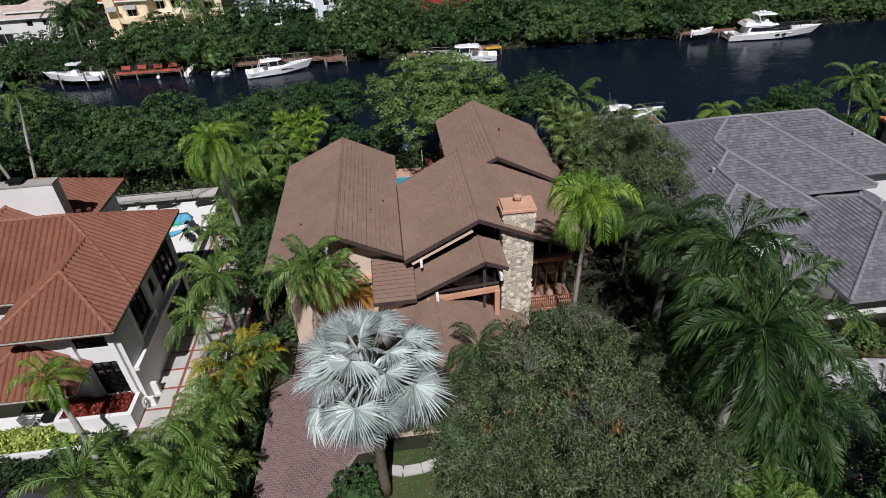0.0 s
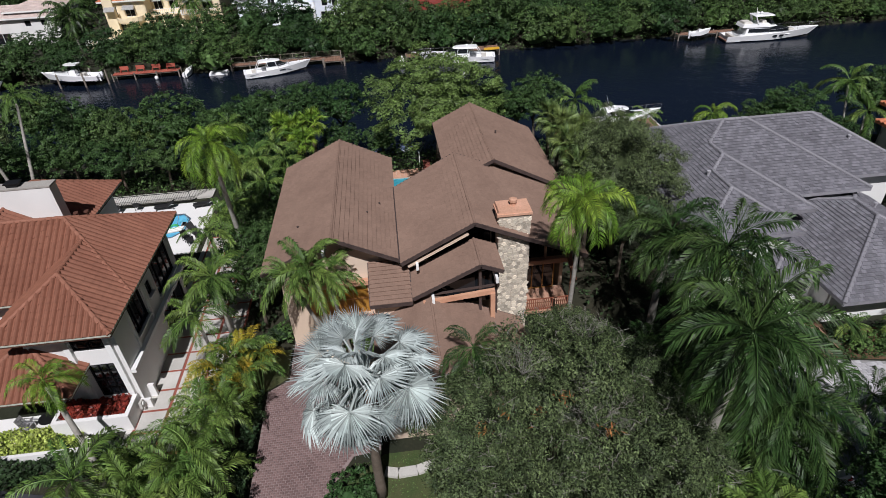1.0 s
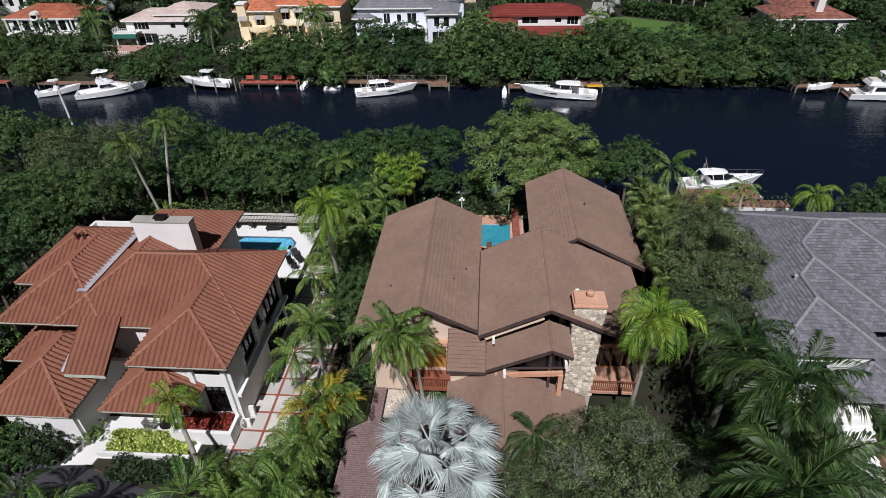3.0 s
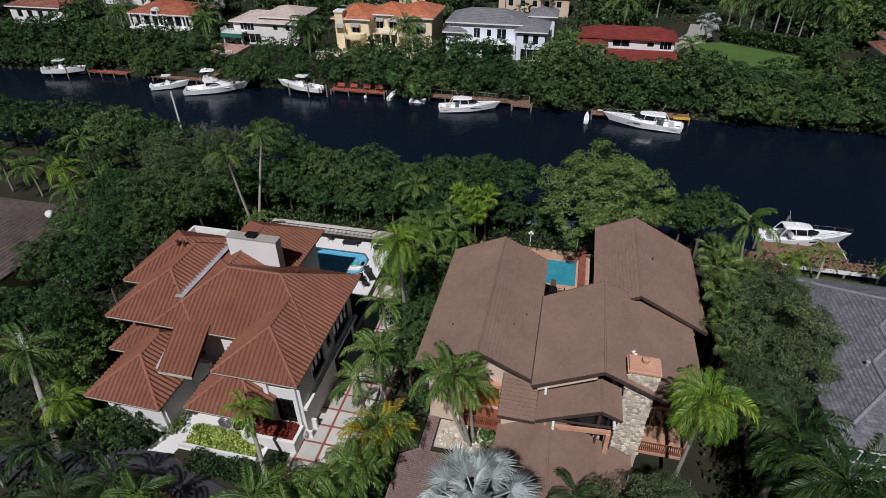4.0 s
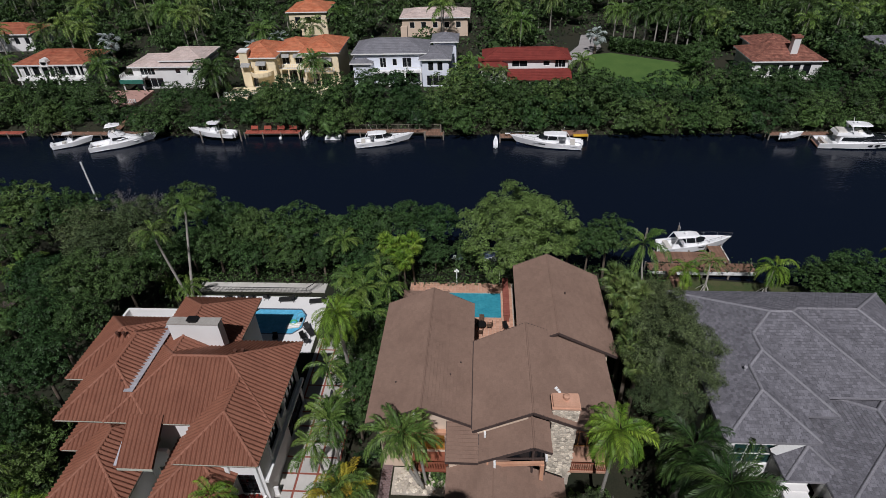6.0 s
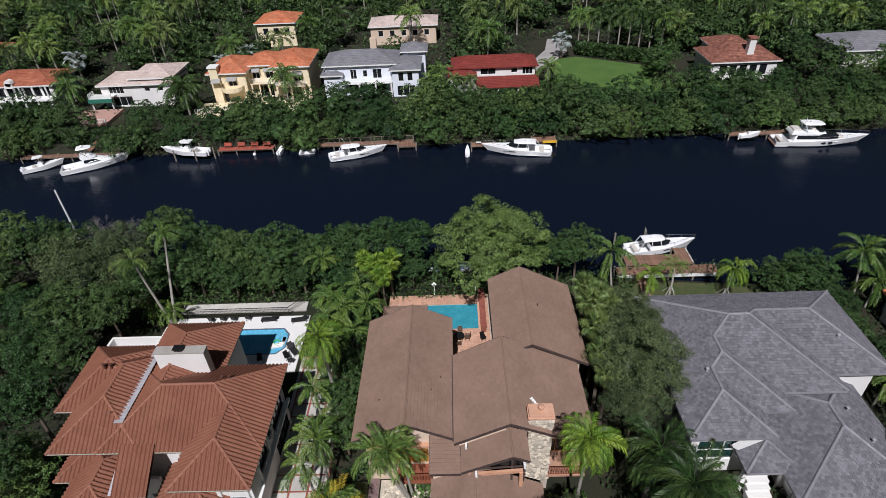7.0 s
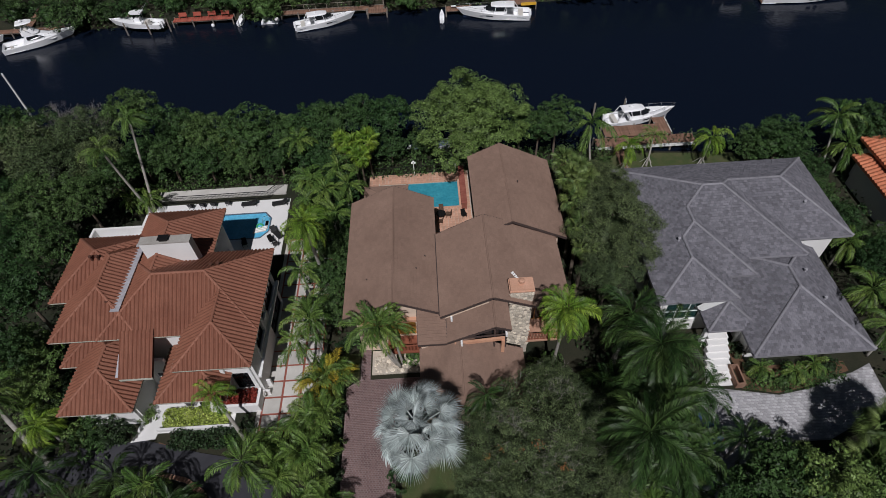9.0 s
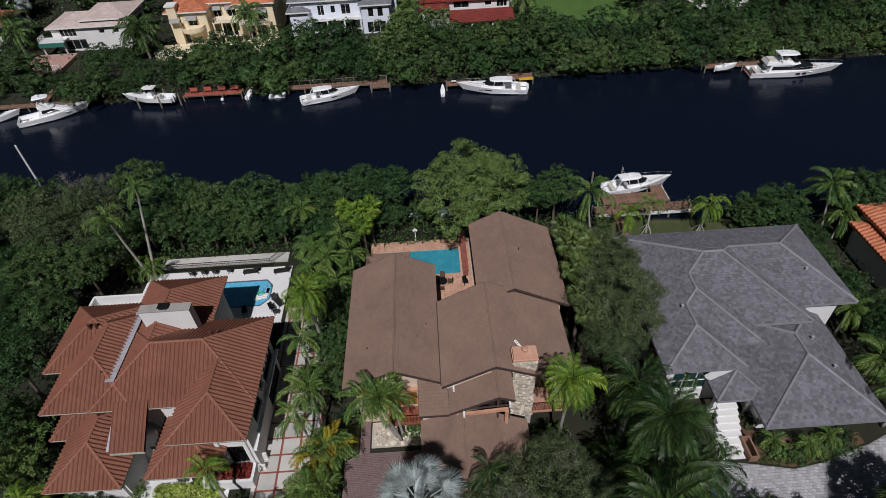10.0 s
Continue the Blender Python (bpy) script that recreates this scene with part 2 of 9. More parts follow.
# ---- mesh helpers ----
class Geo:
    """Collects vertices and faces of one mesh."""

    def __init__(self):
        self.v, self.f = [], []

    def face(self, pts):
        i = len(self.v)
        self.v.extend(tuple(p) for p in pts)
        self.f.append(tuple(range(i, i + len(pts))))

    def box(self, x0, x1, y0, y1, z0, z1, taper=0.0):
        i = len(self.v)
        t = taper
        self.v += [(x0, y0, z0), (x1, y0, z0), (x1, y1, z0), (x0, y1, z0),
                   (x0 + t, y0 + t, z1), (x1 - t, y0 + t, z1), (x1 - t, y1 - t, z1), (x0 + t, y1 - t, z1)]
        self.f += [tuple(i + k for k in q) for q in ((0, 3, 2, 1), (4, 5, 6, 7), (0, 1, 5, 4), (1, 2, 6, 5), (2, 3, 7, 6), (3, 0, 4, 7))]
        return self

    def beam(self, p, q, w, h):
        """A straight bar from p to q, w wide and h high."""
        p, q = Vector(p), Vector(q)
        d = (q - p).normalized()
        s = d.cross(Vector((0, 0, 1)))
        s = Vector((1, 0, 0)) if s.length < 1e-4 else s.normalized()
        u = s.cross(d)
        i = len(self.v)
        for e in (p, q):
            for a, b in ((-1, -1), (1, -1), (1, 1), (-1, 1)):
                self.v.append(tuple(e + s * (a * w / 2) + u * (b * h / 2)))
        self.f += [tuple(i + k for k in r) for r in ((0, 1, 2, 3), (7, 6, 5, 4), (0, 4, 5, 1), (1, 5, 6, 2), (2, 6, 7, 3), (3, 7, 4, 0))]
        return self

    def tube(self, pts, radii, n=7, cap=True):
        pts = [Vector(p) for p in pts]
        base = len(self.v)
        for k, p in enumerate(pts):
            d = (pts[min(k + 1, len(pts) - 1)] - pts[max(k - 1, 0)]).normalized()
            s = d.cross(Vector((0.13, 0.97, 0.2))).normalized()
            u = s.cross(d)
            for a in range(n):
                an = 2 * math.pi * a / n
                self.v.append(tuple(p + (s * math.cos(an) + u * math.sin(an)) * radii[k]))
        for k in range(len(pts) - 1):
            for a in range(n):
                b = (a + 1) % n
                self.f.append((base + k * n + a, base + k * n + b, base + (k + 1) * n + b, base + (k + 1) * n + a))
        if cap:
            self.f.append(tuple(base + (len(pts) - 1) * n + a for a in range(n)))
            self.f.append(tuple(base + a for a in reversed(range(n))))
        return self

    def prism(self, poly, z0, z1):
        """An upright prism over a plan outline given counter-clockwise."""
        n, i = len(poly), len(self.v)
        self.v += [(x, y, z0) for x, y in poly] + [(x, y, z1) for x, y in poly]
        self.f.append(tuple(i + n + k for k in range(n)))
        self.f.append(tuple(i + k for k in reversed(range(n))))
        for k in range(n):
            j = (k + 1) % n
            self.f.append((i + k, i + j, i + n + j, i + n + k))
        return self

    def slab(self, pts, th):
        """A plate below the planar outline pts, th thick."""
        n, i = len(pts), len(self.v)
        self.v += [tuple(p) for p in pts] + [(p[0], p[1], p[2] - th) for p in pts]
        self.f.append(tuple(i + k for k in range(n)))
        self.f.append(tuple(i + n + k for k in reversed(range(n))))
        for k in range(n):
            j = (k + 1) % n
            self.f.append((i + k, i + n + k, i + n + j, i + j))
        return self

    def blob(self, c, r, seed, amount=0.2, n=1):
        bm = bmesh.new()
        bmesh.ops.create_icosphere(bm, subdivisions=n, radius=1.0)
        i = len(self.v)
        for w in bm.verts:
            k = 1 + amount * noise.noise(w.co * 1.7 + Vector((seed, seed * 0.7, 1)))
            self.v.append((c[0] + w.co.x * r[0] * k, c[1] + w.co.y * r[1] * k, c[2] + w.co.z * r[2] * k))
        self.f += [tuple(i + w.index for w in f.verts) for f in bm.faces]
        bm.free()
        return self

    def mesh(self, name, material, smooth=False):
        me = bpy.data.meshes.new(name)
        me.from_pydata(self.v, [], self.f)
        me.materials.append(material)
        if smooth:
            me.shade_smooth()
        me.update()
        return me

    def islands(self):
        """Splits the collection into its connected pieces."""
        root = list(range(len(self.v)))

        def find(i):
            while root[i] != i:
                root[i] = root[root[i]]
                i = root[i]
            return i

        for f in self.f:
            a = find(f[0])
            for i in f[1:]:
                root[find(i)] = a
        out = {}
        for f in self.f:
            out.setdefault(find(f[0]), []).append(f)
        res = []
        for fs in out.values():
            g, idx = Geo(), {}
            for f in fs:
                for i in f:
                    if i not in idx:
                        idx[i] = len(g.v)
                        g.v.append(self.v[i])
                g.f.append(tuple(idx[i] for i in f))
            res.append(g)
        return res

    def each(self, name, material, parent=None, label=""):
        """One object for each connected piece."""
        return [g.make(name, material, parent, label) for g in self.islands()]

    def make(self, name, material, parent=None, label="", smooth=False):
        ob = new(name, self.mesh(name, material, smooth))
        ob.parent = parent
        if label:
            tagged(ob, label)
        return ob


def part(name, bm, material, parent, label=""):
    me = bpy.data.meshes.new(name)
    bm.to_mesh(me)
    bm.free()
    me.materials.append(material)
    ob = new(name, me)
    ob.parent = parent
    if label:
        tagged(ob, label)
    return ob


def thing(name, label, category, group="", kind="", at=(0, 0, 0)):
    ob = new(name)
    ob.location = at
    ob.empty_display_size = 0.3
    return tagged(ob, label, category, group, kind)


def piece(name, me, parent, m):
    ob = new(name, me)
    ob.parent = parent
    ob.matrix_basis = m
    return ob


# ---- ground: one sheet with the canal cut into it ----
def ground_sheet():
    g = Geo()
    xs = [-1500, -700, -400] + list(range(-260, 261, 8)) + [400, 700, 1500]
    prof = [(-900, GROUND), (-300, GROUND), (-120, GROUND)] + [(y, GROUND) for y in range(-60, 54, 6)] + \
           [(53.0, GROUND), (53.6, GROUND - 0.1), (54.2, -0.4), (57.0, -2.2), (75, -3.0), (94.0, -2.2), (97.6, -0.6), (98.6, 0.4), (100.5, GROUND)] + \
           [(y, GROUND) for y in range(104, 230, 9)] + [(300, GROUND), (500, GROUND), (900, GROUND), (1800, GROUND)]
    for y, z in prof:
        for x in xs:
            dy = 0.8 * noise.noise(Vector((x * 0.06, y * 0.02, 3))) if 52.9 < y < 100 else 0
            if 52.9 < y < 58:
                dy += 2.6 - 0.12 * max(-60, min(60, x))
            g.v.append((x, y + dy, z + 0.05 * noise.noise(Vector((x * 0.2, y * 0.2, 0)))))
    w = len(xs)
    for j in range(len(prof) - 1):
        for i in range(w - 1):
            g.f.append((j * w + i, j * w + i + 1, (j + 1) * w + i + 1, (j + 1) * w + i))
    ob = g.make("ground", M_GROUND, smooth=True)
    tagged(ob, "soil and leaf litter on both banks, coloured darker for the trees' shade", "ground", kind="structure")


ground_sheet()


def water():
    g = Geo()
    g.v = [(-1500, 46, 0), (1500, 46, 0), (1500, 100, 0), (-1500, 100, 0)]
    g.f = [(0, 1, 2, 3)]
    m = bpy.data.materials.new("canal_water")
    m.use_nodes = True
    n, l = m.node_tree.nodes, m.node_tree.links
    b = n["Principled BSDF"]
    b.inputs["Base Color"].default_value = (0.0045, 0.0078, 0.0165, 1)
    b.inputs["Roughness"].default_value = 0.12
    b.inputs["IOR"].default_value = 1.33
    tc = n.new("ShaderNodeTexCoord")
    waves = []
    for sc, st in ((1.4, (1.0, 2.2, 1)), (0.18, (1.0, 1.6, 1))):
        mp = n.new("ShaderNodeMapping")
        mp.inputs["Scale"].default_value = st
        mp.inputs["Rotation"].default_value = (0, 0, 0.5)
        t = n.new("ShaderNodeTexNoise")
        t.inputs["Scale"].default_value = sc
        t.inputs["Detail"].default_value = 5
        l.new(tc.outputs["Object"], mp.inputs["Vector"])
        l.new(mp.outputs["Vector"], t.inputs["Vector"])
        waves.append(t.outputs["Fac"])
    mul = n.new("ShaderNodeMath")
    mul.operation = "MULTIPLY"
    l.new(waves[0], mul.inputs[0])
    l.new(waves[1], mul.inputs[1])
    bp = n.new("ShaderNodeBump")
    bp.inputs["Strength"].default_value = 0.5
    bp.inputs["Distance"].default_value = 0.16
    l.new(mul.outputs[0], bp.inputs["Height"])
    l.new(bp.outputs["Normal"], b.inputs["Normal"])
    ob = g.make("water", m)
    tagged(ob, "dark navy canal water with fine ripples", "water", kind="structure")


water()


# ---- roofs ----
def clip_poly(poly, a, b):
    """Keeps the part of a plan polygon to the left of the line a to b."""
    out = []
    for k in range(len(poly)):
        p, q = poly[k], poly[(k + 1) % len(poly)]
        sp = (b[0] - a[0]) * (p[1] - a[1]) - (b[1] - a[1]) * (p[0] - a[0])
        sq = (b[0] - a[0]) * (q[1] - a[1]) - (b[1] - a[1]) * (q[0] - a[0])
        if sp >= 0:
            out.append(p)
        if (sp > 0 > sq) or (sp < 0 < sq):
            t = sp / (sp - sq)
            out.append((p[0] + t * (q[0] - p[0]), p[1] + t * (q[1] - p[1])))
    return out


def tile_plane(poly, tw, th, course, style, rest, singles, seed=0, joint=0.012):
    """Lays roof tiles on the planar convex outline poly. Adds them to the joined mesh rest, or, up to singles[0] of them, returns them apart."""
    poly = [Vector(p) for p in poly]
    nrm = Vector((0, 0, 0))
    for k in range(len(poly)):
        nrm += poly[k].cross(poly[(k + 1) % len(poly)])
    nrm.normalize()
    if nrm.z < 0:
        nrm, poly = -nrm, poly[::-1]
    down = Vector((nrm.x, nrm.y, 0)).normalized()
    down = (down - nrm * down.dot(nrm)).normalized()
    u = nrm.cross(down)
    o = poly[0]
    flat = [((p - o).dot(u), (p - o).dot(down)) for p in poly]
    if sum(flat[k][0] * flat[(k + 1) % len(flat)][1] - flat[k][1] * flat[(k + 1) % len(flat)][0] for k in range(len(flat))) < 0:
        flat = flat[::-1]
    smax = max(s for _, s in flat)
    smin = min(s for _, s in flat)
    umin = min(a for a, _ in flat)
    umax = max(a for a, _ in flat)
    umin -= (umin + o.dot(u)) % tw
    rows = int((smax - smin) / course) + 1
    rnd = random.Random(seed)
    strips = 6 if style == "barrel" else 1
    apart = []
    for r in range(rows):
        s1 = smax - r * course
        s0 = s1 - course
        off = (tw / 2 if r % 2 and style == "flat" else 0)
        c0 = int((umax - umin) / tw) + 2
        for c in range(-1, c0):
            ua = umin + c * tw + off
            lift = rnd.choice((0.0, 0.003, 0.006, 0.008, 0.014)) * (1 if style == "flat" else 0.4)
            g = Geo()
            for k in range(strips):
                gap = joint if style == "flat" else 0
                a0 = ua + tw * k / strips + (gap if k == 0 else 0)
                a1 = ua + tw * (k + 1) / strips
                q = [(a0, s0), (a1, s0), (a1, s1), (a0, s1)]
                for e in range(len(flat)):
                    q = clip_poly(q, flat[e], flat[(e + 1) % len(flat)])
                    if len(q) < 3:
                        break
                if len(q) < 3:
                    continue

                def up(p):
                    h = 0.012 + th * (p[1] - s0) / course + lift
                    if style == "barrel":
                        x = (p[0] - ua) / tw
                        h += 0.13 * math.sin(math.pi * min(1.0, max(0.0, (x - 0.16) / 0.84))) ** 0.8
                    return o + u * p[0] + down * p[1] + nrm * h

                g.face([up(p) for p in q])
                for e in range(len(q)):
                    p, pp = q[e], q[(e + 1) % len(q)]
                    front = abs(p[1] - s1) < 1e-4 and abs(pp[1] - s1) < 1e-4
                    if front or (style == "flat"):
                        if abs(p[1] - s0) < 1e-4 and abs(pp[1] - s0) < 1e-4:
                            continue
                        g.face([up(pp), up(p), o + u * p[0] + down * p[1], o + u * pp[0] + down * pp[1]])
            if not g.f:
                continue
            if singles[0] > 0 and len(g.f) >= 4:
                singles[0] -= 1
                apart.append(g)
            else:
                i = len(rest.v)
                rest.v += g.v
                rest.f += [tuple(i + w for w in f) for f in g.f]
    return apart


def cap_line(p, q, r=0.13, step=0.42):
    """A row of overlapping half-round cap tiles along a ridge or hip."""
    g = Geo()
    p, q = Vector(p), Vector(q)
    d = q - p
    n = max(1, int(d.length / step))
    L = d.length / n
    d.normalize()
    s = d.cross(Vector((0, 0, 1))).normalized()
    u = s.cross(d)
    for k in range(n):
        for e, rr in ((p + d * (k * L), r * 1.14), (p + d * ((k + 1) * L), r * 0.90)):
            for m in range(6):
                an = math.pi * m / 5
                g.v.append(tuple(e + s * (math.cos(an) * rr) + u * (math.sin(an) * rr * 0.9 - 0.02)))
    for k in range(2 * n - 1):
        for m in range(5):
            g.f.append((6 * k + m, 6 * k + m + 1, 6 * k + 7 + m, 6 * k + 6 + m))
    g.f.append(tuple(range(6)))
    g.f.append(tuple(12 * n - 6 + m for m in reversed(range(6))))
    return g


class Roof:
    """The roofs of one house: each block a deck of its own with its tiles, caps and fascias."""

    def __init__(self, house, tile, deck, cap, fascia, tw, course, style, singles=0, label="", tile_label=""):
        self.house, self.tile, self.deckm, self.capm, self.fasciam = house, tile, deck, cap, fascia
        self.tw, self.course, self.style = tw, course, style
        self.singles, self.n, self.fascia_h = [singles], 0, 0.26
        self.step, self.joint = 0.045, 0.012
        self.label, self.tile_label = label, tile_label

    def block(self, verts, planes, caps, fascias, single=False):
        """verts: corners; planes: index tuples, counter-clockwise from above; caps: (i, j, radius); fascias: (i, j, height, width)."""
        V = [Vector(v) for v in verts]
        g = Geo()
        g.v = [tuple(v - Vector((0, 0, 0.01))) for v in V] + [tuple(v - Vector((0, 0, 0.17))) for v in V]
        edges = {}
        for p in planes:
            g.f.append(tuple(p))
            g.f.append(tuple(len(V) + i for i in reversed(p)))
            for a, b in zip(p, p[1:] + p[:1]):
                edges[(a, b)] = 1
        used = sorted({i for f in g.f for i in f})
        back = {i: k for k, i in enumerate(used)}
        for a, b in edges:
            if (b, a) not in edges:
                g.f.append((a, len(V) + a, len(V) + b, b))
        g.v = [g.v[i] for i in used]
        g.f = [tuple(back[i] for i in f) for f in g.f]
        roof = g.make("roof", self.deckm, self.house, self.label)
        rest = Geo()
        for k, p in enumerate(planes):
            self.n += 1
            for t in tile_plane([V[i] for i in p], self.tw, self.step if self.style == "flat" else 0.016, self.course, self.style, rest, self.singles if single and k == 0 else [0], self.n, self.joint):
                t.make("tile", self.tile, roof)
        if rest.f:
            tagged(rest.make("tiles", self.tile, roof), self.tile_label, kind="stuff")
        up = Vector((0, 0, 0.05))
        for i, j, r in caps:
            if (V[i] - V[j]).length > 0.3:
                cap_line(V[i] + up, V[j] + up, r).make("ridge_cap", self.capm, roof)
        for i, j, h, w in fascias:
            dz = Vector((0, 0, h / 2 - 0.03))
            Geo().beam(V[i] - dz, V[j] - dz, w, h).make("fascia", self.fasciam, roof)
        return roof

    def plane(self, *pts, fascias=()):
        if sum(p[0] * q[1] - p[1] * q[0] for p, q in zip(pts, pts[1:] + pts[:1])) < 0:
            pts = pts[::-1]
        return self.block(pts, [tuple(range(len(pts)))], (), [(i, (i + 1) % len(pts), 0.26, 0.07) for i in fascias])

    def hip(self, x0, x1, y0, y1, z, pitch, single=False, trim=None):
        """A hipped roof over a rectangle of the plan; trim gives for a hip or ridge (0 to 4) the stretch that has caps, or nothing."""
        w, d = x1 - x0, y1 - y0
        h = min(w, d) / 2
        zr = z + h * pitch
        a = (x0 + h, y0 + h, zr)
        b = (x1 - h, y0 + h, zr) if w >= d else (x0 + h, y1 - h, zr)
        V = [(x0, y0, z), (x1, y0, z), (x1, y1, z), (x0, y1, z), a, b]
        if w >= d:
            planes = [(0, 1, 5, 4), (1, 2, 5), (2, 3, 4, 5), (3, 0, 4)]
            hips = [(0, 4), (1, 5), (2, 5), (3, 4), (4, 5)]
        else:
            planes = [(0, 1, 4), (1, 2, 5, 4), (2, 3, 5), (3, 0, 4, 5)]
            hips = [(0, 4), (1, 4), (2, 5), (3, 5), (4, 5)]
        caps = []
        for k, (i, j) in enumerate(hips):
            lo, hi = (0, 1) if not trim or k not in trim else trim[k] or (0, 0)
            if hi > lo:
                p, q = Vector(V[i]), Vector(V[j])
                V += [tuple(p + (q - p) * lo), tuple(p + (q - p) * hi)]
                caps.append((len(V) - 2, len(V) - 1, 0.13))
        return self.block(V, planes, caps, [(i, (i + 1) % 4, self.fascia_h, 0.07) for i in range(4)], single)

    def gable(self, x0, xr, x1, y0, y1, z0, zr, z1, single=False, fascia=(1, 1, 1, 1)):
        """A gabled roof with its ridge along y at xr; z0 and z1 are the eaves."""
        V = [(x0, y0, z0), (x0, y1, z0), (xr, y0, zr), (xr, y1, zr), (x1, y0, z1), (x1, y1, z1)]
        fs = [(i, j, 0.24, 0.08) for k, (i, j) in enumerate(((0, 2), (2, 4), (1, 3), (3, 5))) if fascia[k]]
        return self.block(V, [(0, 2, 3, 1), (2, 4, 5, 3)], [(2, 3, 0.08)], fs + [(0, 1, 0.16, 0.07), (4, 5, 0.16, 0.07)], single)


# ---- walls with openings ----
def grid_solid(g, axis, at, th, xs, zs, solid):
    """One welded plate of the cells (x, z) for which solid says yes, th thick, along x at y=at or along y at x=at."""
    idx = {}

    def vert(i, j, s):
        if (i, j, s) not in idx:
            idx[(i, j, s)] = len(g.v)
            d = at + s * th / 2
            g.v.append((xs[i], d, zs[j]) if axis == "x" else (d, xs[i], zs[j]))
        return idx[(i, j, s)]

    n, m = len(xs) - 1, len(zs) - 1
    cell = [[solid((xs[i] + xs[i + 1]) / 2, (zs[j] + zs[j + 1]) / 2) for j in range(m)] for i in range(n)]

    def add(q):
        g.f.append(tuple(vert(*k) for k in (q if axis == "x" else q[::-1])))

    for i in range(n):
        for j in range(m):
            if not cell[i][j]:
                continue
            add([(i, j, -1), (i + 1, j, -1), (i + 1, j + 1, -1), (i, j + 1, -1)])
            add([(i, j, 1), (i, j + 1, 1), (i + 1, j + 1, 1), (i + 1, j, 1)])
            if i == 0 or not cell[i - 1][j]:
                add([(i, j, 1), (i, j, -1), (i, j + 1, -1), (i, j + 1, 1)])
            if i == n - 1 or not cell[i + 1][j]:
                add([(i + 1, j, -1), (i + 1, j, 1), (i + 1, j + 1, 1), (i + 1, j + 1, -1)])
            if j == 0 or not cell[i][j - 1]:
                add([(i, j, 1), (i + 1, j, 1), (i + 1, j, -1), (i, j, -1)])
            if j == m - 1 or not cell[i][j + 1]:
                add([(i, j + 1, -1), (i + 1, j + 1, -1), (i + 1, j + 1, 1), (i, j + 1, 1)])


def wall(g, axis, at, a0, a1, z0, z1, th, openings=()):
    """A straight upright wall along x (axis 'x', at y=at) or along y, th thick, with rectangular openings (a, b, za, zb)."""
    xs = sorted({a0, a1, *(v for o in openings for v in o[:2])})
    zs = sorted({z0, z1, *(v for o in openings for v in o[2:4])})
    grid_solid(g, axis, at, th, xs, zs, lambda x, z: not any(o[0] < x < o[1] and o[2] < z < o[3] for o in openings))


def window(parent, axis, at, a0, a1, z0, z1, frame_m, glass_m, cols=2, rows=1, name="window", label="", sill=None):
    """Frame, glazing bars, one pane per light and perhaps a sill, set in a wall's opening."""
    f = Geo()
    b = 0.07

    def bx(g, p0, p1, q0, q1, d):
        if axis == "x":
            g.box(p0, p1, at - d, at + d, q0, q1)
        else:
            g.box(at - d, at + d, p0, p1, q0, q1)

    bars = [a0 + b / 2 + (a1 - a0 - b) * k / cols for k in range(cols + 1)]
    rails = [z0 + b / 2 + (z1 - z0 - b) * k / rows for k in range(rows + 1)]
    grid_solid(f, axis, at, 0.16, [c + s for c in bars for s in (-b / 2, b / 2)], [c + s for c in rails for s in (-b / 2, b / 2)],
               lambda x, z: any(abs(x - c) < b / 2 for c in bars) or any(abs(z - c) < b / 2 for c in rails))
    w = f.make(name, frame_m, parent, label)
    for k in range(cols):
        g = Geo()
        p0 = a0 + (a1 - a0) * k / cols + b / 2
        p1 = a0 + (a1 - a0) * (k + 1) / cols - b / 2
        bx(g, p0, p1, z0 + b / 2, z1 - b / 2, 0.012)
        g.make("pane", glass_m, w)
    if sill:
        g = Geo()
        if axis == "x":
            g.box(a0 - 0.1, a1 + 0.1, at - 0.3, at - 0.085, z0 - 0.12, z0)
        else:
            g.box(at + 0.085, at + 0.3, a0 - 0.1, a1 + 0.1, z0 - 0.12, z0)
        g.make("sill", sill, w)
    return w


_POST = {}


def post_mesh(w, h, m):
    key = (round(w, 3), round(h, 2), m.name)
    if key not in _POST:
        _POST[key] = Geo().box(-w / 2, w / 2, -w / 2, w / 2, 0, h).mesh("baluster", m)
    return _POST[key]


def railing(name, pts, height, gap, m, parent=None, bar=0.03, label="", category=""):
    """A rail with two bars and upright balusters along a line of points."""
    top = Geo()
    spots = []
    for p, q in zip(pts, pts[1:]):
        p, q = Vector(p), Vector(q)
        for h in (0.1, height):
            top.beam(p + Vector((0, 0, h)), q + Vector((0, 0, h)), 0.06, 0.06)
        n = max(2, int((q - p).length / gap))
        for k in range(n + 1):
            spots.append((p + (q - p) * (k / n), bar * (2.2 if k in (0, n) else 1)))
    r = top.make(name, m, parent, label)
    for c, w in spots:
        piece("baluster", post_mesh(w, height - 0.03, m), r, Matrix.Translation(c))
    if category:
        tagged(r, label, category)
    return r


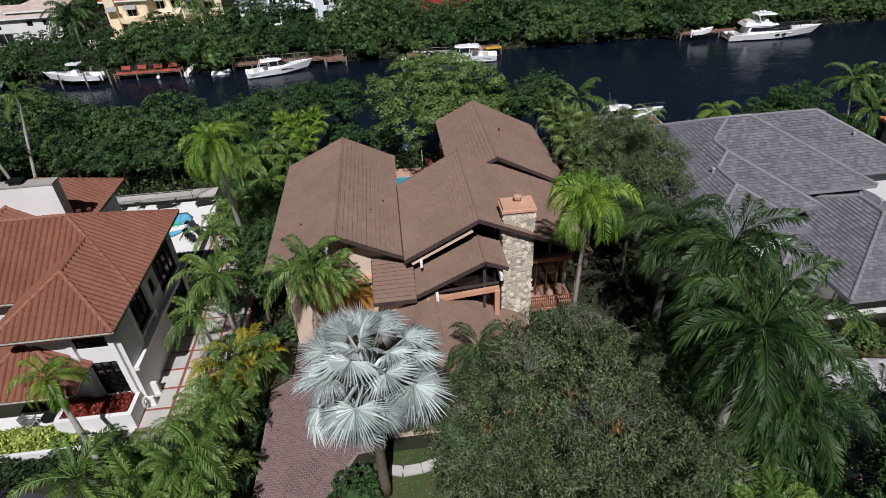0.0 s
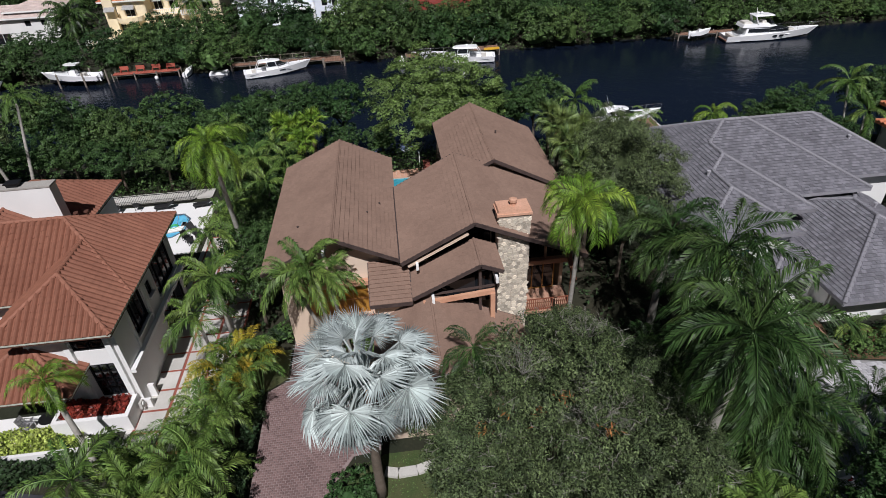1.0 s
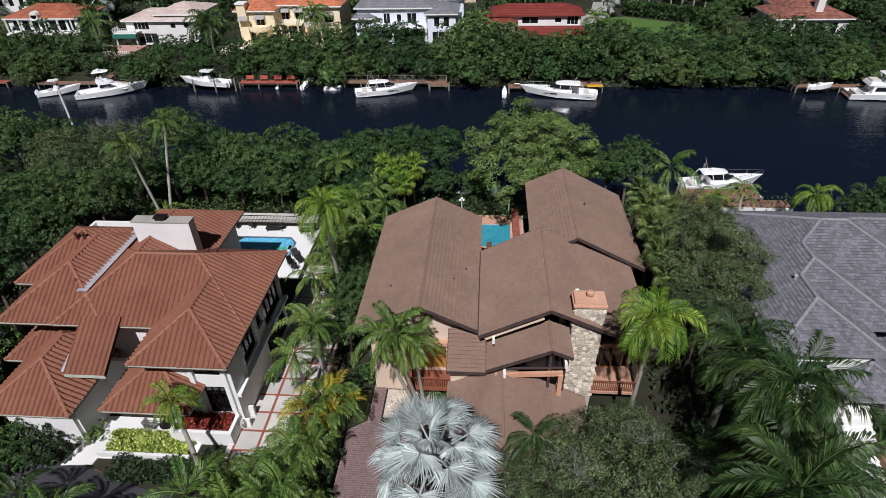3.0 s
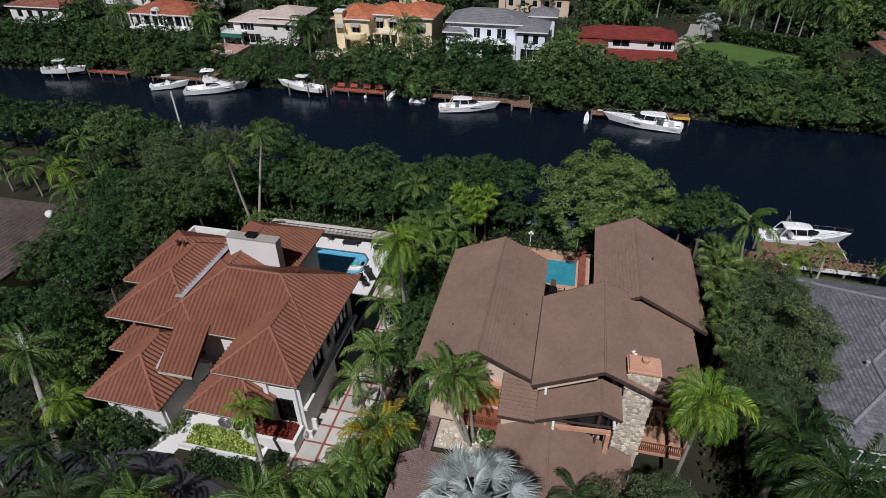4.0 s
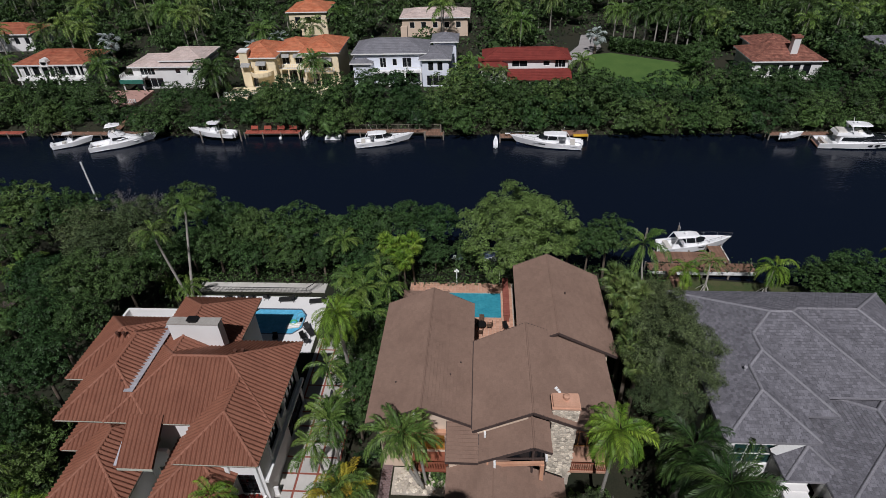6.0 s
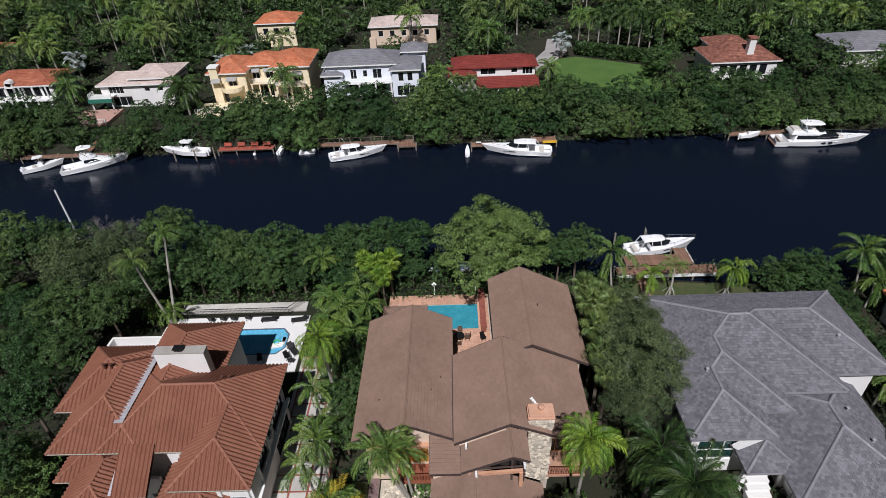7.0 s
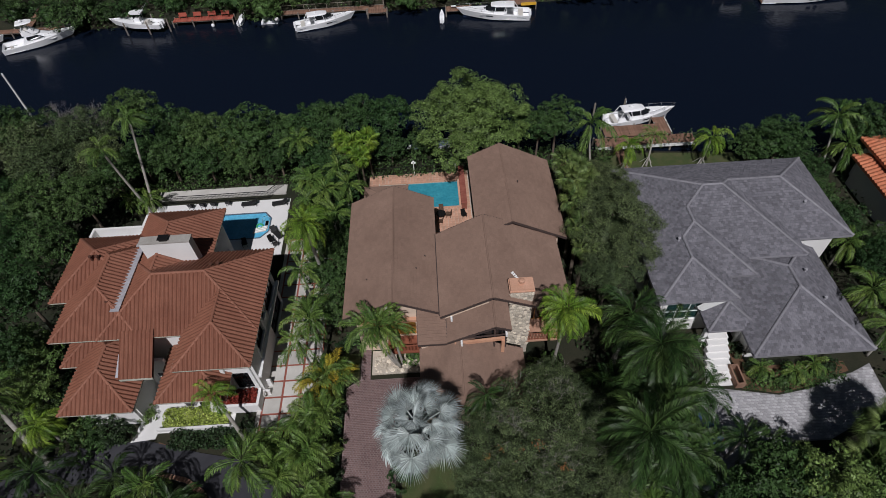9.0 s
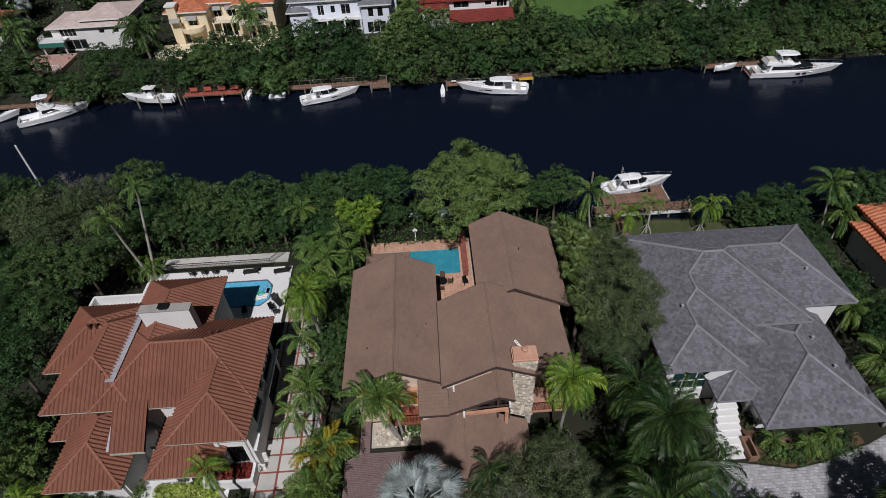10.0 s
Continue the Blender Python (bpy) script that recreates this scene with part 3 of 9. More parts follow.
# ---- the brown-roofed timber and stone house ----
def stone_face(parent, x0, x1, z0, z1, y, seed, size=0.34, budget=300, name="stone"):
    """Irregular field stones proud of a mortar face looking towards -y."""
    rnd = random.Random(seed)
    meshes = []
    for k in range(7):
        n = rnd.choice((5, 6, 6, 7))
        ang = sorted((2 * math.pi * (j + rnd.uniform(-0.3, 0.3)) / n) for j in range(n))
        rim = [(math.cos(a) * rnd.uniform(0.42, 0.6), math.sin(a) * rnd.uniform(0.42, 0.58)) for a in ang]
        g = Geo()
        g.v = [(a, 0.02, b) for a, b in rim] + [(a * 0.88, -0.03 - 0.015 * rnd.random(), b * 0.88) for a, b in rim]
        g.f = [tuple(n + j for j in range(n))] + [(j, (j + 1) % n, n + (j + 1) % n, n + j) for j in range(n)]
        meshes.append(g.mesh(name, M_STONE))
    r = 0
    z = z0 + size / 2
    while z < z1 - size * 0.35:
        x = x0 + size * (0.45 if r % 2 else 0.2)
        while x < x1 - size * 0.15:
            w = rnd.uniform(0.85, 1.35)
            m = Matrix.Translation((x + size * w / 2 * 0.2, y + rnd.uniform(-0.01, 0.015), z + rnd.uniform(-0.05, 0.05))) @ \
                Euler((0, rnd.uniform(-0.9, 0.9), 0)).to_matrix().to_4x4() @ Matrix.Diagonal((size * w, 1, size * rnd.uniform(0.85, 1.15), 1))
            piece(name, rnd.choice(meshes), parent, m)
            x += size * w * 0.93
        z += size * 0.84
        r += 1


def gable_wall(g, y, th, pts):
    """A wall in a plane of constant y, its outline given as (x, z), counter-clockwise seen from -y."""
    n, i = len(pts), len(g.v)
    g.v += [(x, y, z) for x, z in pts] + [(x, y + th, z) for x, z in pts]
    g.f.append(tuple(i + k for k in range(n)))
    g.f.append(tuple(i + n + k for k in reversed(range(n))))
    for k in range(n):
        j = (k + 1) % n
        g.f.append((i + j, i + k, i + n + k, i + n + j))


def house_brown():
    h = thing("house", "brown tiled gabled house with a tall pale stone chimney", "house")
    r = Roof(h, M_SHAKE, M_SHAKE_DECK, M_SHAKE, M_FASCIA, 0.42, 0.30, "flat", 290, "brown flat concrete tiles with dark brown fascias", "weathered brown flat roof tiles")
    r.step, r.joint = 0.06, 0.004
    # middle wing first, whose front slope takes the single tiles
    roof = r.gable(-2.40, 2.06, 9.05, 24.65, 34.25, 8.70, 11.05, 7.95, single=True)
    r.gable(-10.75, -6.30, -2.44, 25.2, 39.45, 8.50, 10.55, 8.60)
    r.gable(1.50, 4.85, 10.2, 33.55, 45.1, 8.98, 10.58, 7.80)
    r.gable(-1.90, 2.12, 3.45, 22.95, 25.7, 7.35, 9.28, 8.72, fascia=(1, 1, 0, 0))
    r.plane((-4.45, 23.15, 6.93), (-1.94, 23.15, 6.93), (-1.94, 26.1, 8.0), (-4.45, 26.1, 8.0), fascias=(0, 1, 3))
    r.gable(-4.40, -0.85, 4.75, 17.3, 23.9, 5.12, 6.90, 4.15)
    r.hip(-10.2, -5.3, 38.4, 45.6, 5.0, 0.30)
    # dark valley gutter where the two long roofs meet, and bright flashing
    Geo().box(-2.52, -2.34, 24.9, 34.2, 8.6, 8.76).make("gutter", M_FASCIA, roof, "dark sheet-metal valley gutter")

    w = Geo()
    # left wing
    gable_wall(w, 26.3, 0.25, [(-10.0, 7.0), (-4.3, 7.0), (-2.7, 7.0), (-2.7, 8.45), (-6.3, 10.15), (-10.0, 8.5)])
    wall(w, "x", 26.42, -10.0, -2.7, GROUND, 7.0, 0.25, [(-8.6, -4.7, 3.9, 6.2)])
    wall(w, "y", -9.95, 26.5, 38.6, GROUND, 8.4, 0.25)
    wall(w, "x", 38.6, -10.0, -2.9, GROUND, 8.4, 0.25)
    wall(w, "y", -2.95, 34.0, 38.5, GROUND, 8.3, 0.25)
    # middle wing
    gable_wall(w, 26.6, 0.25, [(-2.6, GROUND), (3.4, GROUND), (3.4, 9.9), (2.06, 10.6), (-2.6, 8.3)])
    wall(w, "x", 34.0, -2.7, 1.7, GROUND, 8.3, 0.25)
    wall(w, "x", 27.6, 5.5, 8.5, GROUND, 3.3, 0.25)
    wall(w, "y", 8.45, 27.6, 34.0, GROUND, 7.9, 0.25)
    # back wing
    wall(w, "y", 2.2, 34.2, 44.4, GROUND, 9.0, 0.25)
    wall(w, "y", 9.4, 34.2, 44.4, GROUND, 8.0, 0.25)
    wall(w, "x", 44.4, 2.2, 9.4, GROUND, 8.0, 0.25)
    gable_wall(w, 34.3, 0.2, [(2.2, 7.6), (9.4, 7.6), (9.4, 7.95), (4.85, 10.15), (2.2, 8.95)])
    # entry block and garage
    wall(w, "x", 23.9, -4.2, -1.9, GROUND, 6.9, 0.2)
    wall(w, "y", -4.15, 23.9, 26.3, GROUND, 7.0, 0.2)
    wall(w, "x", 17.9, -4.0, 4.3, GROUND, 4.2, 0.2)
    wall(w, "y", -3.95, 17.9, 23.8, GROUND, 5.1, 0.2)
    wall(w, "y", 4.35, 17.9, 23.8, GROUND, 4.2, 0.2)
    gable_wall(w, 17.85, 0.2, [(-4.0, 4.2), (4.3, 4.2), (4.3, 4.25), (-0.85, 6.6), (-4.0, 5.0)])
    w.each("wall", M_CREAM, h, "cream and peach stucco walls")
    # lower rear porch
    p = Geo()
    wall(p, "x", 44.8, -9.6, -5.8, GROUND, 4.95, 0.2)
    wall(p, "y", -9.6, 38.7, 44.8, GROUND, 4.95, 0.2)
    wall(p, "y", -5.85, 38.7, 44.8, GROUND, 4.95, 0.2)
    p.each("porch_wall", M_CREAM, h)
    # triangular glazing under the entry gable
    g = Geo()
    gable_wall(g, 24.2, 0.04, [(-1.6, 5.6), (3.3, 5.6), (3.3, 8.6), (2.12, 9.05), (-1.6, 7.3)])
    g.make("gable_glazing", M_GLASS, h, "dark glass under the entry gable")
    for nm, a, b, wd, hh in (("beam", (-1.3, 23.25, 6.65), (3.0, 23.25, 7.05), 0.22, 0.30), ("beam", (-1.2, 23.3, 6.45), (2.7, 23.3, 5.0), 0.2, 0.2),
                             ("post", (2.85, 23.2, 4.6), (2.85, 23.2, 7.0), 0.28, 0.32), ("post", (2.15, 23.5, 5.4), (2.15, 23.5, 9.0), 0.16, 0.16),
                             ("post", (3.15, 23.7, 4.6), (3.15, 23.7, 8.5), 0.12, 0.2), ("beam", (-1.4, 23.45, 7.05), (3.2, 23.45, 7.35), 0.1, 0.12)):
        m = M_FASCIA if wd < 0.17 else M_SALMON
        Geo().beam(a, b, wd, hh).make(nm, m, h, "salmon painted timber" if m is M_SALMON else "dark timber")
    # rafter ends painted white
    for x, y, z in ((-1.45, 24.55, 8.55), (-0.72, 22.85, 7.25), (3.05, 22.85, 8.3), (-6.9, 25.1, 9.75), (-10.2, 25.3, 8.2)):
        Geo().box(x - 0.08, x + 0.08, y - 0.06, y + 1.2, z - 0.36, z).make("rafter_end", M_TRIMWHITE, h, "white painted rafter end")
    # trim strip under the middle gable
    g = Geo()
    g.beam((-2.0, 24.9, 8.27), (1.7, 24.9, 10.22), 0.1, 0.2)
    g.make("trim_strip", M_CREAM, h, "cream timber strip below the eave")
    # dark glazing between eave and entry roof
    g = Geo()
    gable_wall(g, 26.45, 0.05, [(-2.3, 7.6), (3.3, 7.6), (3.3, 9.7), (2.06, 10.35), (-2.3, 8.2)])
    g.make("upper_glazing", M_GLASS, h, "dark clerestory glass")

    # chimney
    c = Geo()
    c.box(3.55, 5.42, 25.08, 26.25, GROUND, 11.05)
    ch = c.make("chimney", M_MORTAR, h, "tall chimney of pale irregular field stone")
    stone_face(ch, 3.52, 5.45, GROUND + 1.2, 11.0, 25.07, 5, 0.31)
    # side stones
    rnd = random.Random(9)
    for k in range(24):
        g = Geo().box(5.40, 5.47 + 0.02 * rnd.random(), 25.1 + 0.38 * (k % 3), 25.42 + 0.38 * (k % 3), 7.0 + 0.5 * (k // 3), 7.44 + 0.5 * (k // 3), 0.02)
        g.make("stone", M_STONE, ch)
    c = Geo()
    c.box(3.44, 5.53, 24.97, 26.36, 11.05, 11.2)
    c.box(3.50, 5.47, 25.03, 26.30, 11.2, 11.42, 0.03)
    cap = c.make("chimney_cap", M_TERRA, ch, "peach terracotta chimney cap")
    Geo().tube([(4.5, 25.7, 11.42), (4.5, 25.7, 11.62), (4.5, 25.7, 11.64), (4.5, 25.7, 11.8), (4.5, 25.7, 11.86)], [0.17, 0.17, 0.25, 0.25, 0.12], 12).make("chimney_pot", M_TERRA, cap, "round clay chimney pot")
    # crumpled pale flashing on the tiles
    g = Geo()
    for k in range(7):
        a = 3.95 + 0.12 * k
        g.beam((a, 27.6 - 0.13 * k, 10.33 - 0.06 * k), (a + 0.2, 27.75 - 0.16 * k, 10.36 - 0.07 * k), 0.16, 0.05)
    g.each("loose_flashing", M_TRIMWHITE, roof, "pale crumpled flashing beside the chimney")
    # small vents
    for x, y, z in ((-4.3, 29.5, 9.47), (-3.5, 31.2, 9.1), (-8.7, 28.6, 9.40), (6.1, 39.5, 10.05)):
        Geo().tube([(x, y, z - 0.1), (x, y, z + 0.18)], [0.07, 0.07], 8).make("vent_pipe", M_FASCIA, roof, "small dark vent pipe")

    # balcony right of the chimney
    b = Geo().box(5.2, 8.6, 25.05, 27.5, 3.25, 3.45)
    bal = b.make("balcony", M_TERRA, h, "terracotta tiled balcony with a brown railing")
    railing("railing", [(5.25, 27.0, 3.45), (5.25, 25.15, 3.45), (8.5, 25.15, 3.45)], 0.95, 0.14, M_REDWOOD, bal, 0.045)
    window(h, "x", 27.5, 5.6, 7.9, 3.45, 5.65, M_WOODWIN, M_GLASS, 3, 1, "french_door", "varnished wooden french doors")
    Geo().box(5.45, 8.8, 27.1, 27.6, 5.7, 6.05).make("lintel_beam", M_SALMON, h, "salmon timber beam")
    g = Geo()
    gable_wall(g, 27.5, 0.05, [(5.5, 6.05), (8.5, 6.05), (8.5, 8.1), (5.5, 9.35)])
    g.make("upper_window", M_GLASS, h, "dark upper window")
    for a, bb in (((7.2, 27.42, 6.05), (7.2, 27.42, 8.6)), ((8.45, 25.4, 3.4), (8.45, 25.4, 6.6))):
        Geo().beam(a, bb, 0.16, 0.16).make("post", M_SALMON, h)
    Geo().beam((8.6, 25.2, 5.6), (8.6, 27.5, 7.2), 0.3, 0.14).make("brace", M_REDWOOD, h, "red stained timber brace")
    # balcony under the left gable
    b = Geo().box(-7.4, -4.35, 24.5, 26.28, 3.5, 3.68)
    bal = b.make("balcony", M_REDWOOD, h, "red stained timber balcony")
    railing("railing", [(-7.3, 24.6, 3.68), (-4.4, 24.6, 3.68)], 0.95, 0.13, M_REDWOOD, bal, 0.045)
    window(h, "x", 26.42, -8.6, -4.7, 3.9, 6.2, M_WOODWIN, mat("amber_window_glass", (0.30, 0.15, 0.02), (0.40, 0.21, 0.04), 1, 0.2, fine_amount=0.1, bump=0), 4, 2, "window", "wide varnished window with amber blinds")
    Geo().box(-9.7, -2.9, 25.9, 26.28, 6.4, 6.72).make("band_beam", M_SALMON, h, "peach timber band")
    return h


house_brown()


# ---- the white house with terracotta tiles ----
def house_terracotta():
    h = thing("house", "white stucco villa with terracotta tile roofs and broad chimney", "house")
    r = Roof(h, M_BARREL, M_BARREL_DECK, M_BARREL_CAP, M_GUTTER, 0.36, 0.42, "barrel", 290, "terracotta barrel tiles with pale gutters", "ribbed terracotta barrel tiles")
    P, E, LO = 0.62, 8.5, 5.35
    r.fascia_h = 0.09
    r.hip(-24.45, -17.97, 21.15, 31.0, E, P, single=True, trim={2: None, 3: None})
    roof = r.hip(-31.7, -17.95, 24.62, 33.85, E, P)
    r.hip(-35.8, -28.0, 24.64, 36.0, E + 0.01, P)
    r.hip(-37.45, -29.5, 28.9, 36.75, E + 0.02, P)
    r.hip(-31.5, -23.75, 25.5, 39.8, E + 0.01, P, trim={0: None, 1: None})
    # cat-slide in the middle of the front
    z1, z2 = E + 0.16 - 2.92 * P, E + 0.16 + 0.5 * P
    r.plane((-29.6, 21.7, z1), (-26.75, 21.7, z1), (-26.75, 25.12, z2), (-29.6, 25.12, z2), fascias=(0,))
    # lower roofs
    r.hip(-34.7, -28.45, 19.45, 28.0, LO, P)
    r.hip(-36.25, -28.5, 24.1, 29.0, LO + 0.01, P * 0.9)
    r.hip(-26.8, -20.75, 20.05, 26.0, LO, P)
    # metal valley
    g = Geo()
    g.slab([(-30.5, 26.5, 10.0), (-29.72, 26.5, 10.0), (-29.72, 34.3, 10.0), (-30.5, 34.3, 10.0)], 0.05)
    g.make("valley_flashing", M_STEEL, roof, "dull galvanised valley flashing")
    Geo().slab([(-29.95, 21.9, 6.9), (-29.6, 21.9, 6.9), (-29.6, 23.8, 7.6), (-29.95, 23.8, 7.6)], 0.05).make("valley_flashing", M_STEEL, roof)
    for x, y, z in ((-33.6, 32.0, 11.0), (-33.0, 32.0, 11.0), (-22.3, 30.2, 11.0), (-21.7, 30.3, 11.0), (-30.9, 27.4, 10.2)):
        g = Geo().tube([(x, y, z - 0.4), (x, y, z + 0.12)], [0.09, 0.09], 8)
        g.tube([(x, y, z + 0.1), (x, y, z + 0.18)], [0.17, 0.15], 8)
        g.make("roof_vent", M_BARREL_DECK, roof, "small brown roof vent")

    w = Geo()
    wall(w, "x", 25.7, -29.3, -23.6, GROUND, 8.4, 0.3)
    wall(w, "x", 27.4, -35.0, -29.3, GROUND, 8.4, 0.3)
    wall(w, "y", -29.2, 25.9, 27.2, GROUND, 8.4, 0.2)
    wall(w, "x", 33.0, -36.6, -18.95, GROUND, 8.4, 0.3)
    wall(w, "y", -18.85, 22.8, 32.85, GROUND, 8.4, 0.3, [(24.6, 26.8, 5.3, 7.4), (27.6, 28.3, 6.0, 7.0), (28.9, 32.2, 5.0, 7.6), (28.4, 32.4, 1.9, 4.0)])
    wall(w, "x", 22.65, -23.6, -18.7, GROUND, 8.4, 0.3, [(-20.9, -19.4, 2.7, 5.3), (-21.2, -19.4, 6.4, 7.6)])
    wall(w, "y", -23.5, 22.8, 25.6, GROUND, 8.4, 0.3)
    wall(w, "y", -30.6, 33.1, 39.0, GROUND, 8.4, 0.3)
    wall(w, "y", -24.6, 33.1, 39.0, GROUND, 8.4, 0.3, [(34.5, 38.0, 2.0, 4.6)])
    wall(w, "x", 39.0, -30.6, -24.5, GROUND, 8.4, 0.3)
    wall(w, "y", -36.6, 29.7, 35.8, GROUND, 8.4, 0.3)
    wall(w, "x", 35.9, -36.6, -30.7, GROUND, 8.4, 0.3)
    wall(w, "x", 29.7, -36.6, -35.0, GROUND, 8.4, 0.3)
    wall(w, "y", -35.0, 27.6, 29.6, GROUND, 8.4, 0.3)
    wall(w, "x", 20.4, -33.9, -29.2, GROUND, 5.3, 0.3)
    wall(w, "y", -33.9, 20.5, 25.6, GROUND, 5.3, 0.3)
    wall(w, "y", -29.2, 20.5, 25.6, GROUND, 5.3, 0.3)
    wall(w, "x", 24.0, -29.0, -26.9, GROUND, 6.0, 0.3, [(-28.4, -27.5, 1.6, 3.9)])
    w.each("wall", M_WHITE, h, "bright white stucco walls")
    g = Geo()
    g.box(-18.69, -18.40, 22.5, 33.2, 4.35, 4.6)
    g.each("ledge", M_TRIMWHITE, h, "white projecting ledge above the ground floor")
    for a0, a1, z0, z1, c in ((24.6, 26.8, 5.3, 7.4, 3), (27.6, 28.3, 6.0, 7.0, 1), (28.9, 32.2, 5.0, 7.6, 4), (28.4, 32.4, 1.9, 4.0, 3)):
        window(h, "y", -18.85, a0, a1, z0, z1, M_METAL, M_GLASS, c, 1, "window", "dark gridded window", M_TRIMWHITE)
    window(h, "x", 22.65, -20.9, -19.4, 2.7, 5.3, M_METAL, M_GLASS, 3, 4, "window", "dark gridded window")
    window(h, "x", 22.65, -21.2, -19.4, 6.4, 7.6, M_METAL, M_GLASS, 2, 2, "window", "dark gridded window")
    window(h, "y", -24.6, 34.5, 38.0, 2.0, 4.6, M_TRIMWHITE, M_GLASS, 4, 2, "patio_door", "glazed patio doors")
    window(h, "x", 24.0, -28.4, -27.5, 1.6, 3.9, M_TRIMWHITE, M_GLASS, 1, 3, "front_door", "glazed front door")
    for x in (-21.35, -19.12):
        Geo().box(x - 0.16, x + 0.16, 22.30, 22.495, 2.76, 8.38).make("pilaster", M_TRIMWHITE, h, "white pilaster beside the tall window")
    for y in (24.4, 27.0):
        Geo().box(-18.695, -18.58, y - 0.1, y + 0.1, 4.62, 7.6).make("pilaster", M_TRIMWHITE, h)
    # chimney block
    c = Geo().box(-28.7, -24.25, 32.0, 32.85, 8.6, 12.2)
    ch = c.make("chimney", M_WHITE, h, "broad white stucco chimney block")
    Geo().box(-28.76, -24.19, 31.96, 32.89, 12.2, 12.3).make("chimney_cap", mat("grey_coping", (0.30, 0.28, 0.25), (0.38, 0.36, 0.33), 1, 0.9), ch, "grey weathered coping")
    g = Geo().box(-26.9, -26.2, 32.15, 32.7, 12.3, 12.5)
    g.box(-27.0, -26.1, 32.1, 32.75, 12.5, 12.58)
    g.make("flue_cover", M_METAL, ch, "black metal flue cover")
    # parapet box at the back
    g = Geo()
    wall(g, "x", 38.6, -37.2, -32.0, GROUND, 8.0, 0.25)
    wall(g, "y", -37.1, 36.0, 38.5, GROUND, 8.0, 0.25)
    wall(g, "y", -32.0, 36.0, 38.5, GROUND, 8.0, 0.25)
    g.box(-37.0, -32.1, 36.0, 38.5, 6.6, 6.8)
    g.make("roof_terrace", M_WHITE, h, "small white walled roof terrace")
    return h


house_terracotta()


# ---- the white house with grey tiles ----
def house_grey():
    h = thing("house", "white house with stepped hipped roofs of grey flat tiles", "house")
    r = Roof(h, M_SLATE, M_SLATE_DECK, M_SLATE_CAP, M_SLATE_CAP, 0.31, 0.26, "flat", 290, "grey flat concrete tiles with pale ridge caps", "weathered grey flat roof tiles")
    P, E = 0.5, 7.3
    roof = r.hip(16.90, 24.0, 25.55, 43.30, E, P, single=True, trim={2: None, 3: None, 4: (0, 0.24)})
    r.hip(16.92, 26.5, 28.1, 43.34, E + 0.01, P, trim={0: (0.74, 1), 2: None, 3: None, 4: (0, 0.35)})
    r.hip(16.94, 32.1, 30.1, 43.38, E + 0.02, P, trim={0: (0.72, 1), 2: (0.854, 1)})
    r.hip(16.96, 37.35, 32.0, 43.42, E + 0.03, P, trim={0: None, 3: None, 4: (0.42, 1)})
    r.hip(24.4, 34.9, 21.2, 34.0, 4.8, P)
    r.hip(21.4, 26.0, 23.95, 30.0, 4.85, P)
    for x, y, z in ((33.4, 35.1, 8.95), (31.4, 28.6, 6.75), (31.9, 25.6, 6.45), (20.0, 31.4, 9.0)):
        g = Geo().tube([(x, y, z - 0.25), (x, y, z + 0.22)], [0.09, 0.09], 8)
        g.tube([(x, y, z + 0.18), (x, y, z + 0.26)], [0.15, 0.13], 8)
        g.make("roof_vent", M_STEEL, roof, "small grey roof vent")
    w = Geo()
    wall(w, "y", 17.9, 26.6, 42.4, GROUND, 7.25, 0.3, [(29.0, 31.0, 3.0, 5.5)])
    wall(w, "x", 42.4, 17.9, 36.4, GROUND, 7.25, 0.3)
    wall(w, "y", 36.35, 33.0, 42.4, GROUND, 7.25, 0.3)
    wall(w, "x", 33.0, 31.2, 36.4, GROUND, 7.25, 0.3)
    wall(w, "y", 31.2, 31.0, 33.0, GROUND, 7.25, 0.3)
    wall(w, "x", 31.0, 25.6, 31.2, GROUND, 7.25, 0.3)
    wall(w, "x", 30.4, 23.0, 25.6, GROUND, 7.25, 0.3)
    wall(w, "x", 26.6, 17.9, 23.0, GROUND, 7.25, 0.3, [(18.3, 21.6, 3.2, 6.9)])
    wall(w, "x", 23.2, 25.3, 34.0, GROUND, 4.75, 0.3, [(27.0, 32.2, GROUND, 3.9)])
    wall(w, "y", 25.3, 23.2, 31.0, GROUND, 4.75, 0.3)
    wall(w, "y", 34.0, 23.2, 33.0, GROUND, 4.75, 0.3)
    w.each("wall", M_WHITE, h, "bright white stucco walls")
    window(h, "x", 26.6, 18.3, 21.6, 3.2, 6.9, M_TRIMWHITE, M_GLASS_TEAL, 3, 3, "window", "tall teal-tinted window grid with white bars")
    window(h, "y", 17.9, 29.0, 31.0, 3.0, 5.5, M_TRIMWHITE, M_GLASS, 2, 1, "window", "dark window")
    g = Geo()
    gd = g.box(27.0, 32.2, 23.17, 23.24, GROUND, 3.9).make("garage_door", M_TRIMWHITE, h, "white panelled garage door")
    for k in range(4):
        Geo().box(27.02, 32.18, 23.1, 23.17, GROUND + 0.6 * k + 0.02, GROUND + 0.6 * (k + 1) - 0.02, 0.01).make("panel", M_TRIMWHITE, gd)
    g = Geo()
    gable_wall(g, 25.9, 0.3, [(21.4, 5.2), (24.0, 7.15), (22.6, 7.2), (20.9, 5.6)])
    g.make("entry_brace", M_TRIMWHITE, h, "white raking wall beside the entry")
    for x in (21.7, 25.0):
        Geo().box(x - 0.18, x + 0.18, 24.4, 24.76, GROUND, 4.8).make("porch_column", M_TRIMWHITE, h, "white square porch column")
    return h


house_grey()


